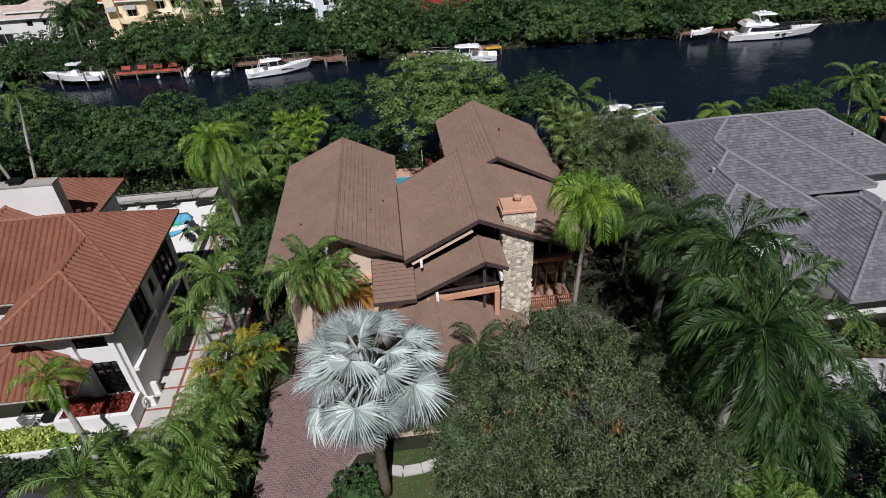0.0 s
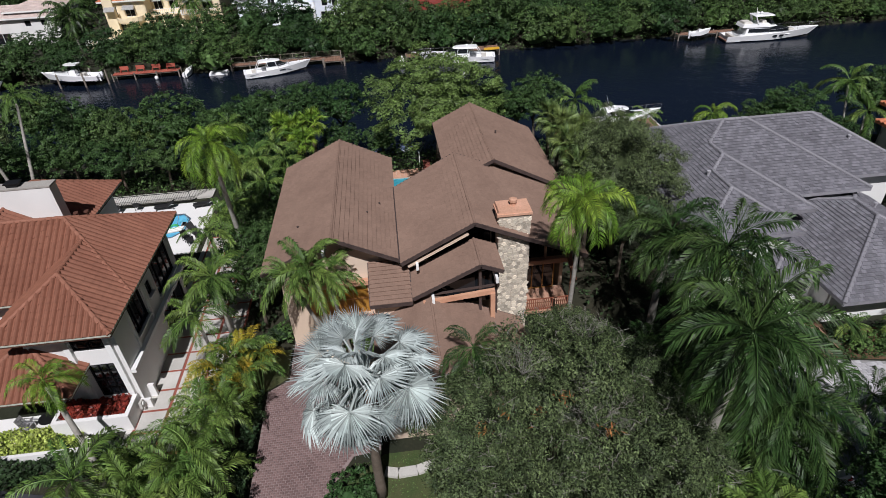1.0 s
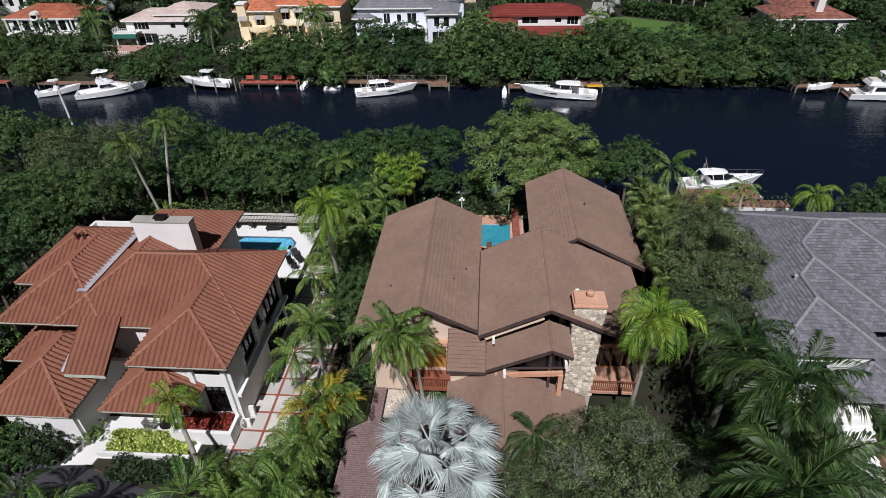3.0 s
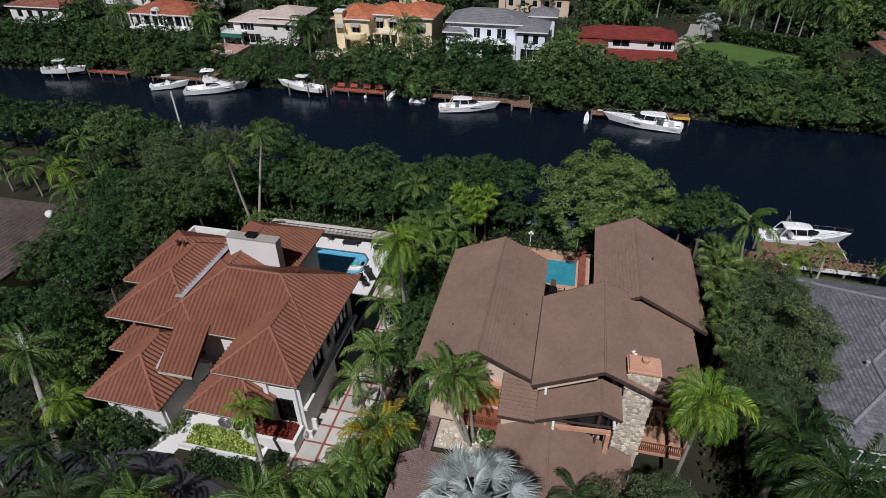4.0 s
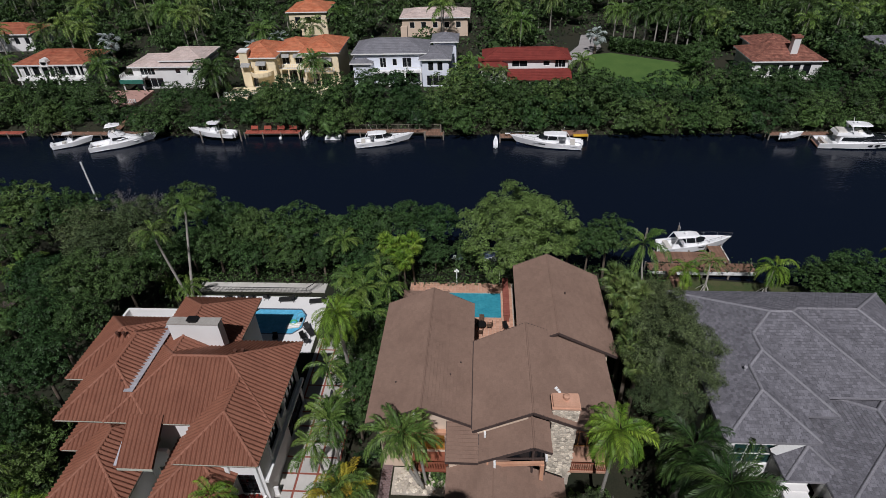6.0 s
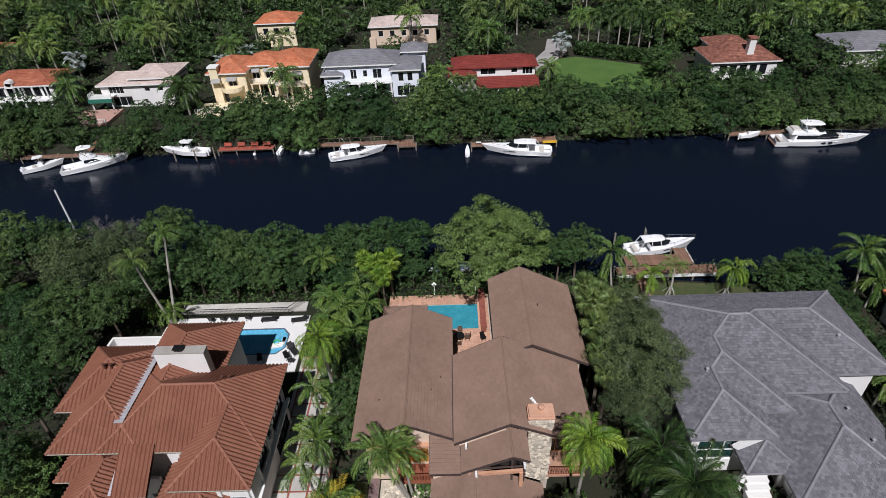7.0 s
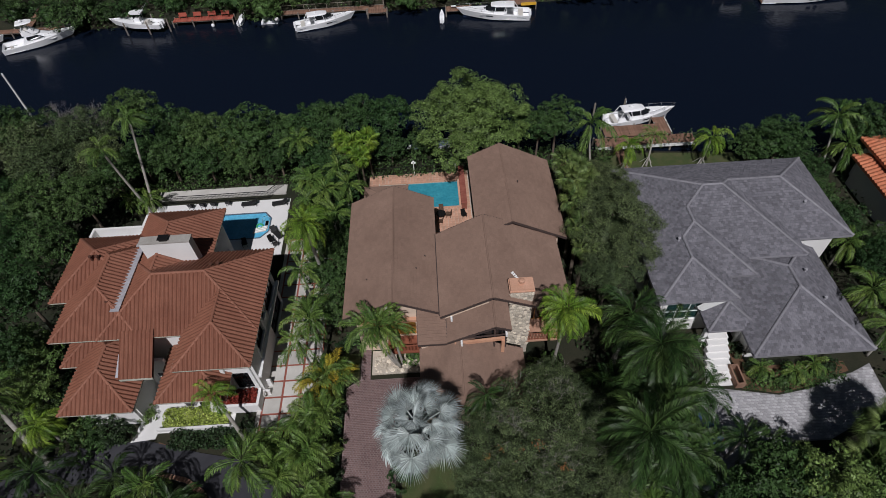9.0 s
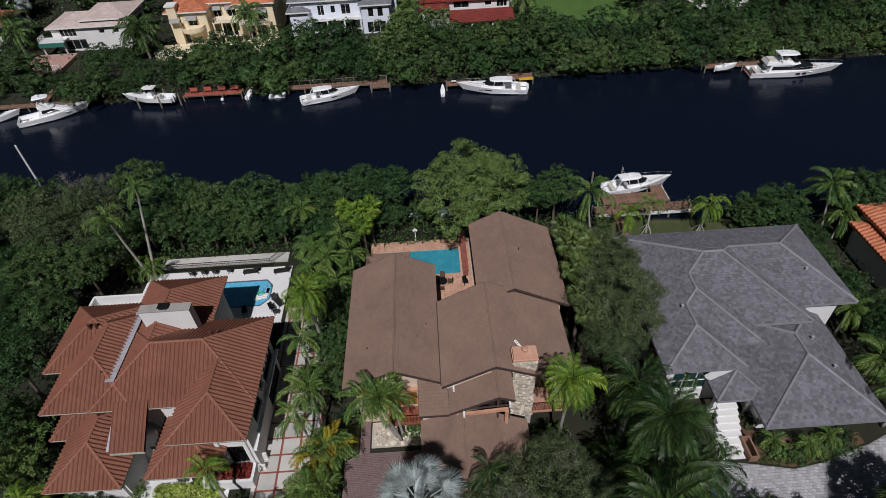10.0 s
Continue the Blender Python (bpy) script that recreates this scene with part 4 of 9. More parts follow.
# ---- hard surfaces ----
def inside(x, y, poly):
    c = False
    for k in range(len(poly)):
        (x0, y0), (x1, y1) = poly[k], poly[k - 1]
        if (y0 > y) != (y1 > y) and x < (x1 - x0) * (y - y0) / (y1 - y0) + x0:
            c = not c
    return c


def paved(name, label, category, poly, z, pw, pl, base_m, paver_m, near, bond=True, gap=0.02, turn=0.0, seed=0):
    """Paving over a plan outline: a joint-coloured bed with pavers proud of it, those near the point near being single pieces."""
    bed = Geo()
    i = len(poly)
    bed.prism(poly, z - 0.25, z)
    b = bed.make(name, base_m)
    tagged(b, label, category, kind="structure")
    me = Geo().box(-pw / 2 + gap / 2, pw / 2 - gap / 2, -pl / 2 + gap / 2, pl / 2 - gap / 2, 0, 0.03, 0.008).mesh("paver", paver_m)
    x0, x1 = min(p[0] for p in poly), max(p[0] for p in poly)
    y0, y1 = min(p[1] for p in poly), max(p[1] for p in poly)
    spots = []
    for r in range(int((y1 - y0) / pl) + 1):
        for c in range(int((x1 - x0) / pw) + 2):
            x = x0 + (c + (0.5 if bond and r % 2 else 0)) * pw
            y = y0 + (r + 0.5) * pl
            if all(inside(x + dx, y + dy, poly) for dx in (-pw * 0.4, pw * 0.4) for dy in (-pl * 0.4, pl * 0.4)):
                spots.append((x, y))
    spots.sort(key=lambda s: (s[0] - near[0]) ** 2 + (s[1] - near[1]) ** 2)
    for x, y in spots[:300]:
        piece("paver", me, b, Matrix.Translation((x, y, z + 0.004)))
    rest = Geo()
    for x, y in spots[300:]:
        rest.box(x - pw / 2 + gap / 2, x + pw / 2 - gap / 2, y - pl / 2 + gap / 2, y + pl / 2 - gap / 2, z, z + 0.034, 0.008)
    if rest.f:
        o = rest.make("pavers", paver_m, b)
        tagged(o, kind="stuff")
    return b


Z1 = GROUND + 0.06
paved("driveway_brick", "mauve brick-paved driveway with pale joints", "driveway",
      [(-11.4, 4.0), (-6.6, 4.0), (-6.9, 15.5), (-6.0, 17.0), (-4.5, 17.2), (-4.5, 23.1), (-9.25, 23.1), (-9.25, 26.6), (-10.15, 26.6), (-10.15, 23.2), (-11.4, 22.4)],
      Z1, 0.24, 0.16, M_GROUT, M_PAVER, (-9.0, 19.0), gap=0.04)
paved("driveway_grey", "curving grey stone-paved driveway in front of the grey-roofed house", "driveway",
      [(15.6, 2.0), (18.6, 2.0), (19.2, 9.5), (20.5, 12.5), (23.0, 14.2), (26.5, 14.9), (29.4, 14.9), (32.0, 16.0), (36.0, 17.6), (36.2, 21.6), (34.2, 20.8),
       (32.0, 20.3), (29.7, 19.5), (26.9, 19.1), (23.9, 19.7), (20.8, 20.3), (18.9, 20.0), (17.2, 17.5), (16.2, 12.0)],
      Z1, 0.34, 0.26, M_DARKJOINT, M_GREYPAVE, (26.0, 17.5), gap=0.025)


def slab_drive():
    b = Geo().box(-19.35, -13.9, 18.6, 41.5, GROUND - 0.2, Z1).make("driveway_slabs", M_BRICKRED)
    tagged(b, "pale concrete slabs divided by dark red brick strips", "driveway", kind="structure")
    for r in range(14):
        for c in range(3):
            x0, y0 = -18.92 + c * 1.66, 18.7 + r * 1.62
            me = Geo().box(x0 + 0.09, x0 + 1.57, y0 + 0.09, y0 + 1.53, Z1, Z1 + 0.035, 0.01)
            me.make("slab", M_CONC, b)
    Geo().box(-19.35, -19.0, 18.6, 41.5, Z1, Z1 + 0.03).make("edge_strip", M_CONC, b)


slab_drive()


def flat_patch(name, poly, z, m, label, category, depth=0.3):
    g = Geo().prism(poly, z - depth, z)
    o = g.make(name, m)
    return tagged(o, label, category, kind="structure")


flat_patch("driveway_asphalt", [(-21.0, 2.0), (-16.9, 2.0), (-16.9, 14.0), (-19.0, 16.2), (-23.6, 17.2), (-28.6, 18.6), (-34.0, 18.4), (-46.0, 15.5), (-46.0, 12.8), (-33.0, 15.2),
           (-27.0, 15.6), (-23.6, 14.4), (-21.6, 12.2)], Z1, M_ASPHALT, "asphalt drive, darkened for palm shade, curving below the terracotta house", "driveway")
flat_patch("lawn_front", [(-6.4, 4.0), (1.0, 4.0), (1.5, 16.9), (-4.3, 16.9), (-6.3, 15.4)], GROUND + 0.03, M_GRASS, "patchy lawn beside the brick driveway", "lawn")
flat_patch("lawn_side", [(-13.0, 22.6), (-11.5, 22.5), (-10.3, 23.4), (-10.3, 26.0), (-12.0, 26.0)], GROUND + 0.03, M_GRASS, "small strip of lawn beside the walk", "lawn")
flat_patch("plaza", [(-30.0, 18.5), (-27.9, 18.7), (-27.8, 19.2), (-21.2, 19.2), (-21.2, 22.6), (-29.0, 22.6)], Z1 + 0.04, M_WHITE, "white paved terrace before the terracotta house", "terrace")
flat_patch("bed_mulch", [(24.0, 19.9), (26.9, 19.3), (29.7, 19.7), (32.0, 20.5), (34.0, 21.0), (34.0, 22.0), (25.2, 22.0), (25.2, 24.5), (24.2, 24.5)], GROUND + 0.05, M_MULCH, "brown mulch garden bed", "garden bed")
flat_patch("bed_mulch", [(-23.2, 13.8), (-21.2, 12.2), (-20.6, 15.2), (-23.4, 16.8), (-27.5, 18.4), (-27.8, 17.8)], GROUND + 0.05, M_MULCH, "mulch bed edged with red brick", "garden bed")
flat_patch("lawn_bank", [(18.5, 44.5), (36.5, 44.2), (36.0, 51.6), (18.5, 53.3)], GROUND + 0.03, M_GRASS, "green strip of grass along the near bank", "lawn")


def kerbs():
    g = Geo()
    pts = [(-4.3, 15.75), (-3.6, 15.55), (-2.6, 15.6), (-1.6, 15.85), (-0.4, 15.95), (1.2, 16.0)]
    for p, q in zip(pts, pts[1:]):
        g.beam((*p, GROUND + 0.08), (*q, GROUND + 0.08), 0.55, 0.2)
    o = g.make("kerb", M_CONC)
    tagged(o, "curved pale concrete border in the lawn", "border", kind="structure")
    for a, b in zip([(-21.4, 10.0), (-21.7, 12.3), (-22.6, 13.8), (-24.2, 14.9)], [(-21.7, 12.3), (-22.6, 13.8), (-24.2, 14.9), (-27.0, 15.7)]):
        a, b = Vector((*a, 0)), Vector((*b, 0))
        n = int((b - a).length / 0.32)
        for k in range(n):
            p = a + (b - a) * ((k + 0.5) / n)
            o = Geo().box(-0.12, 0.12, -0.2, 0.2, -0.05, 0.12, 0.02).make("border_brick", M_TERRA)
            o.matrix_basis = Matrix.Translation((p.x, p.y, GROUND + 0.08)) @ Euler((0, 0, math.atan2(b.y - a.y, b.x - a.x))).to_matrix().to_4x4()
            tagged(o, "terracotta border brick along the asphalt drive", "brick", "border bricks", "structure")


kerbs()


def pool_water(name, tint1, tint2):
    m = mat(name, tint1, tint2, 0.7, 0.06, fine=3.5, fine_amount=0.3, bump=0.12, spec=0.5)
    return m


def pool_terracotta_house():
    deck = Geo()
    hole = [(-28.6, 42.0), (-22.6, 42.0), (-21.7, 43.0), (-21.7, 45.1), (-22.5, 46.1), (-28.6, 46.1)]
    for b in ((-37.0, -28.6, 39.3, 48.3), (-21.7, -19.8, 39.3, 48.3), (-28.6, -21.7, 39.3, 42.0), (-28.6, -21.7, 46.1, 48.3)):
        deck.box(*b, GROUND - 0.2, GROUND + 0.12)
    deck.prism([(-22.6, 42.0), (-21.7, 42.0), (-21.7, 43.0)], GROUND - 0.2, GROUND + 0.12)
    deck.prism([(-21.7, 45.1), (-21.7, 46.1), (-22.5, 46.1)], GROUND - 0.2, GROUND + 0.12)
    o = deck.make("pool_deck", M_WHITE)
    tagged(o, "white pool deck around a blue swimming pool", "pool deck", kind="structure")
    p = thing("swimming_pool", "angular blue swimming pool with a dark tiled rim", "swimming pool")
    g = Geo().prism(hole, GROUND - 0.1, GROUND + 0.02)
    g.make("water_surface", pool_water("blue_pool_water", (0.10, 0.42, 0.66), (0.16, 0.54, 0.76)), p, "bright blue clear water")
    c = Geo()
    for k in range(6):
        a, b = hole[k], hole[(k + 1) % 6]
        c.beam((*a, GROUND + 0.11), (*b, GROUND + 0.11), 0.16, 0.06)
    c.make("rim", mat("blue_grey_mosaic", (0.07, 0.10, 0.14), (0.14, 0.18, 0.22), 8, 0.4), p, "dark blue-grey tiled rim")
    for dy in (0.0, 0.35, 0.7):
        Geo().box(-22.35 + dy * 0.1, -22.0 + dy * 0.1, 43.4, 44.8, GROUND + 0.021, GROUND + 0.03).make("step", M_CONC, p, "pale pool step")
    r = Geo()
    r.tube([(-21.9, 44.9, GROUND + 0.1), (-21.9, 44.9, GROUND + 0.8), (-22.4, 44.6, GROUND + 0.85), (-22.7, 44.4, GROUND + 0.1)], [0.025] * 4, 6)
    r.make("handrail", M_CHROME, p, "curved steel handrail")
    # floating green ring and white lilo
    ring = [[(-22.9 + (0.36 + 0.1 * math.cos(q)) * math.cos(a), 43.9 + (0.36 + 0.1 * math.cos(q)) * math.sin(a), GROUND + 0.08 + 0.1 * math.sin(q)) for q in (k * math.pi / 4 for k in range(8))]
            for a in (k * math.pi / 8 for k in range(16))]
    fl = Geo()
    fl.v = [p for row in ring for p in row]
    fl.f = [(8 * i + j, 8 * ((i + 1) % 16) + j, 8 * ((i + 1) % 16) + (j + 1) % 8, 8 * i + (j + 1) % 8) for i in range(16) for j in range(8)]
    o = fl.make("swim_ring", mat("green_vinyl", (0.05, 0.35, 0.12), (0.08, 0.45, 0.18), 2, 0.35), smooth=True)
    tagged(o, "green inflatable swim ring floating in the pool", "swim ring")
    li = thing("pool_float", "white striped inflatable lounger floating in the pool", "pool float", at=(-22.8, 43.2, GROUND + 0.02))
    for k in range(6):
        Geo().tube([(-0.75 + 0.02 * k, -0.35 + 0.14 * k, 0.08), (0.75 + 0.02 * k, -0.05 + 0.14 * k, 0.08)], [0.075, 0.075], 6).make("tube", M_TRIMWHITE if k % 2 else M_SEAT, li)
    # low path with fence towards the bank
    o = Geo().box(-36.2, -20.5, 49.2, 50.8, GROUND - 0.2, GROUND + 0.2).make("bank_path", M_CONC)
    tagged(o, "pale concrete walk along the back of the pool garden", "path", kind="structure")
    railing("fence", [(-36.0, 48.7, GROUND), (-22.5, 48.7, GROUND), (-21.0, 50.6, GROUND)], 1.15, 0.16, M_METAL, None, 0.022, "black iron fence behind the pool deck", "fence")


pool_terracotta_house()


def lounger(x, y, turn, z=GROUND + 0.12, cover=M_BLACK):
    t = thing("sun_lounger", "dark sun lounger with a raised back on the white pool deck", "sun lounger", "pool loungers", at=(x, y, z))
    t.rotation_euler = (0, 0, radians(turn))
    f = Geo()
    for s in (-0.3, 0.3):
        f.beam((-0.9, s, 0.3), (0.95, s, 0.3), 0.05, 0.05)
    f.make("frame", M_METAL, t)
    for a in (-0.8, 0.8):
        for s in (-0.3, 0.3):
            Geo().box(a - 0.025, a + 0.025, s - 0.025, s + 0.025, 0, 0.3).make("leg", M_METAL, t)
    Geo().box(-0.95, 0.35, -0.31, 0.31, 0.32, 0.40).make("mattress", cover, t)
    Geo().beam((0.33, 0, 0.38), (0.95, 0, 0.78), 0.62, 0.08).make("backrest", cover, t)
    return t


def patio_chair(x, y, turn, z, m=M_METAL, name="patio_chair", label="dark metal patio chair", group="patio chairs"):
    t = thing(name, label, "chair", group, at=(x, y, z))
    t.rotation_euler = (0, 0, radians(turn))
    Geo().box(-0.27, 0.27, -0.26, 0.26, 0.40, 0.45).make("seat", m, t)
    Geo().beam((-0.0, 0.27, 0.42), (0.0, 0.40, 0.95), 0.52, 0.04).make("backrest", m, t)
    for a in (-0.24, 0.24):
        for s in (-0.22, 0.24):
            Geo().box(a - 0.02, a + 0.02, s - 0.02, s + 0.02, 0, 0.4).make("leg", m, t)
        Geo().box(a - 0.03, a + 0.03, -0.24, 0.28, 0.62, 0.65).make("armrest", m, t)
    return t


lounger(-20.6, 42.3, 130)
lounger(-20.9, 47.3, 8)
lounger(-24.6, 47.5, 4)
for x, y, r in ((-21.0, 41.2, 40), (-20.5, 40.6, -150), (-24.0, 40.9, 10), (-28.9, 47.7, 180), (-30.2, 47.7, 175), (-31.6, 47.6, 170), (-27.2, 47.8, 185)):
    patio_chair(x, y, r, GROUND + 0.12, label="dark metal patio chair on the white pool deck", group="pool deck chairs")


def courtyard():
    zc = GROUND + 0.1
    hole = (-9.0, 0.50, 45.2, 49.55)
    g = Geo()
    for b in ((-10.3, 2.0, 34.2, hole[2]), (-10.3, 2.0, hole[3], 51.4), (-10.3, hole[0], hole[2], hole[3]), (hole[1], 2.0, hole[2], hole[3])):
        g.box(*b, GROUND - 0.2, zc)
    b = g.make("pool_terrace", M_MORTAR)
    tagged(b, "terracotta tiled terrace around a turquoise pool", "terrace", kind="structure")
    me = Geo().box(-0.185, 0.185, -0.185, 0.185, 0, 0.02, 0.006).mesh("floor_tile", M_TERRA)
    n = 0
    rest = Geo()
    for i in range(31):
        for j in range(44):
            x, y = -10.1 + i * 0.39, 34.4 + j * 0.39
            if hole[0] - 0.15 < x < hole[1] + 0.15 and hole[2] - 0.15 < y < hole[3] + 0.15:
                continue
            if x > 1.9 or y > 51.3:
                continue
            if (y > 49.6 and x > -7) or (y > 41.5 and -2.9 < x):
                piece("floor_tile", me, b, Matrix.Translation((x, y, zc)))
            else:
                rest.box(x - 0.185, x + 0.185, y - 0.185, y + 0.185, zc, zc + 0.02, 0.006)
    tagged(rest.make("floor_tiles", M_TERRA, b), kind="stuff")
    p = thing("swimming_pool", "turquoise courtyard swimming pool beside terracotta tiles", "swimming pool")
    Geo().box(*hole[:2], *hole[2:], GROUND - 0.1, zc - 0.08).make("water_surface", pool_water("turquoise_pool_water", (0.035, 0.25, 0.33), (0.055, 0.32, 0.40)), p, "clear turquoise water")
    c = Geo()
    c.box(hole[0], hole[1], hole[3], hole[3] + 0.22, zc, zc + 0.05)
    c.box(hole[0], hole[1], hole[2] - 0.22, hole[2], zc, zc + 0.05)
    c.box(hole[1], hole[1] + 0.2, hole[2], hole[3], zc, zc + 0.05)
    c.make("rim", M_TERRA, p, "terracotta coping")
    # long brick bench wall on the east side
    w = thing("brick_planter", "low red brick planter wall beside the pool", "planter")
    g = Geo()
    wall(g, "y", 0.80, 44.6, 51.2, zc, zc + 1.0, 0.12)
    wall(g, "y", 1.30, 44.6, 51.2, zc, zc + 1.0, 0.12)
    g.box(0.86, 1.24, 44.6, 44.72, zc, zc + 1.0)
    g.box(0.86, 1.24, 44.72, 51.2, zc, zc + 0.8)
    g.make("body", mat("dark_red_brick", (0.22, 0.075, 0.05), (0.30, 0.11, 0.075), 1.5, 0.85, fine=10), w)
    for k in range(17):
        Geo().box(0.70, 1.40, 44.55 + 0.39 * k, 44.90 + 0.39 * k, zc + 1.0, zc + 1.06, 0.01).make("coping_tile", M_BRICKRED, w)
    # iron fence at the back of the terrace with posts and a lamp
    railing("fence", [(-10.2, 51.45, GROUND), (-4.0, 51.45, GROUND), (2.0, 51.45, GROUND)], 1.25, 0.15, M_METAL, None, 0.022, "black iron fence behind the tiled terrace", "fence")
    lp = thing("garden_lamp", "white garden lamp post with round globes by the pool", "lamp post", at=(-4.7, 50.9, zc))
    Geo().tube([(0, 0, 0), (0, 0, 2.1)], [0.06, 0.045], 8).make("post", M_TRIMWHITE, lp)
    for dx, dz in ((-0.18, 2.15), (0.18, 2.15), (0.0, 2.35)):
        Geo().blob((dx, 0, dz), (0.13, 0.13, 0.14), 1, 0.0, 2).make("globe", M_TRIMWHITE, lp, "white glass globe")
    o = Geo().tube([(0.4, 51.3, zc), (0.4, 51.3, zc + 1.9)], [0.05, 0.05], 8).make("post", M_TRIMWHITE)
    tagged(o, "white timber post beside the iron fence", "post")
    # table and chairs
    t = thing("patio_table", "dark iron patio table on the tiled terrace", "table", at=(-1.75, 43.4, zc + 0.02))
    Geo().tube([(0, 0, 0.70), (0, 0, 0.74)], [0.55, 0.55], 20).make("tabletop", M_METAL, t)
    for a in range(4):
        x, y = 0.38 * math.cos(a * 1.571 + 0.8), 0.38 * math.sin(a * 1.571 + 0.8)
        Geo().box(x - 0.025, x + 0.025, y - 0.025, y + 0.025, 0, 0.7).make("leg", M_METAL, t)
    for dx, dy, r in ((-0.85, 0.0, 90), (0.85, 0.1, -90), (0.05, 0.9, 0), (-0.1, -0.9, 180)):
        patio_chair(-1.75 + dx, 43.4 + dy, r, zc + 0.02, m=mat("brown_wicker", (0.08, 0.045, 0.03), (0.13, 0.08, 0.05), 6, 0.8), label="dark brown wicker chair at the patio table", group="chairs round the patio table")
    patio_chair(0.9, 43.3, 20, zc + 0.02, label="black metal chair on the tiled terrace", group="chairs round the patio table")


courtyard()


def front_features():
    # stone retaining bed
    w = thing("stone_bed", "low wall and bed of pale field stone beside the walk", "garden wall")
    b = Geo().box(-9.1, -4.6, 23.6, 26.1, GROUND - 0.1, GROUND + 0.12)
    bb = b.make("body", M_MORTAR, w)
    rnd = random.Random(3)
    g0 = []
    for k in range(8):
        n = rnd.choice((5, 6, 7, 8))
        g = Geo()
        rim = [(math.cos(2 * math.pi * j / n) * rnd.uniform(0.75, 1.15), math.sin(2 * math.pi * j / n) * rnd.uniform(0.75, 1.15)) for j in range(n)]
        g.v = [(a, c, -0.3) for a, c in rim] + [(a * 0.95, c * 0.95, 0.25) for a, c in rim] + [(a * 0.6, c * 0.6, 0.55) for a, c in rim]
        g.f = [tuple(2 * n + j for j in range(n))] + [(i * n + j, i * n + (j + 1) % n, (i + 1) * n + (j + 1) % n, (i + 1) * n + j) for i in range(2) for j in range(n)]
        g0.append(g.mesh("stone", M_STONE))
    for k in range(170):
        r = rnd.choice((0.1, 0.13, 0.16, 0.2, 0.25))
        piece("stone", rnd.choice(g0), bb, Matrix.Translation((rnd.uniform(-8.9, -4.8), rnd.uniform(23.75, 25.95), GROUND + 0.11)) @ Euler((rnd.uniform(-0.2, 0.2), rnd.uniform(-0.2, 0.2), rnd.uniform(0, 6))).to_matrix().to_4x4() @ Matrix.Diagonal((r, r * rnd.uniform(0.6, 1), r * 0.8, 1)))
    # white planter of the terracotta house
    p = thing("planter", "white stucco planter filled with maroon bromeliads", "planter")
    g = Geo()
    wall(g, "x", 20.8, -23.2, -18.9, GROUND, 2.75, 0.25)
    wall(g, "y", -19.02, 20.93, 22.4, GROUND, 2.75, 0.25)
    wall(g, "y", -23.1, 20.93, 22.4, GROUND, 2.75, 0.25)
    g.box(-22.97, -19.15, 20.93, 22.4, GROUND, 2.5)
    g.make("body", M_WHITE, p)
    # two short stucco stubs and a meter box at the house corner
    for y, h in ((22.35, 0.75), (23.25, 1.05)):
        o = Geo().box(-18.9, -18.25, y - 0.11, y + 0.11, GROUND, GROUND + h, 0.02).make("stub_wall", M_WHITE)
        tagged(o, "short white stucco stub wall at the house corner", "wall", "stub walls")
    m = thing("meter_box", "pale grey meter box on the stucco wall", "meter box", at=(-18.78, 22.0, GROUND + 0.45))
    Geo().box(0, 0.16, -0.18, 0.18, 0, 0.5, 0.01).make("casing", M_CONC, m)
    Geo().tube([(0.16, 0, 0.33), (0.22, 0, 0.33)], [0.11, 0.1], 12).make("dial", M_TRIMWHITE, m, "round white dial")
    o = Geo().box(-16.2, -15.6, 33.0, 33.6, Z1 + 0.03, Z1 + 1.0, 0.04).make("bin", M_BLACK)
    tagged(o, "dark wheeled bin on the slab driveway", "bin")
    # kidney table and two wire chairs on the plaza
    t = thing("patio_table", "dark oval table on the white terrace", "table", at=(-23.9, 21.7, Z1 + 0.04))
    Geo().tube([(0, 0, 0.68), (0, 0, 0.72)], [0.55, 0.55], 18).make("tabletop", M_METAL, t)
    Geo().tube([(0, 0, 0), (0, 0, 0.68)], [0.06, 0.06], 8).make("leg", M_METAL, t)
    for dx, r in ((-1.3, 80), (1.1, -80)):
        patio_chair(-23.9 + dx, 21.6, r, Z1 + 0.04, M_CHROME, label="white wire chair on the terrace", group="terrace chairs")
    # low wall in front of the hedge
    g = Geo()
    wall(g, "x", 19.35, -27.8, -21.4, GROUND, 2.05, 0.2)
    o = g.make("garden_wall", M_WHITE)
    tagged(o, "low white wall before the lime hedge", "wall", kind="structure")
    # steps of the grey house
    s = thing("entry_steps", "broad white stone steps up to the grey-roofed house", "steps")
    for k in range(9):
        y0 = 20.3 + k * 0.62
        x0 = 20.9 + 0.21 * k
        Geo().box(x0, x0 + 2.35 - 0.07 * k, y0, y0 + 0.62, GROUND - 0.1, GROUND + 0.1 + 0.13 * k).make("step", M_WHITE, s)
    o = thing("planter", "dark brick planter box beside the white steps", "planter", at=(23.75, 21.0, GROUND))
    g = Geo()
    for b in ((-0.4, 0.4, -1.0, -0.85), (-0.4, 0.4, 0.85, 1.0), (-0.4, -0.25, -0.85, 0.85), (0.25, 0.4, -0.85, 0.85)):
        g.box(*b, 0, 0.75)
    g.make("body", M_DECKWOOD, o)


front_features()


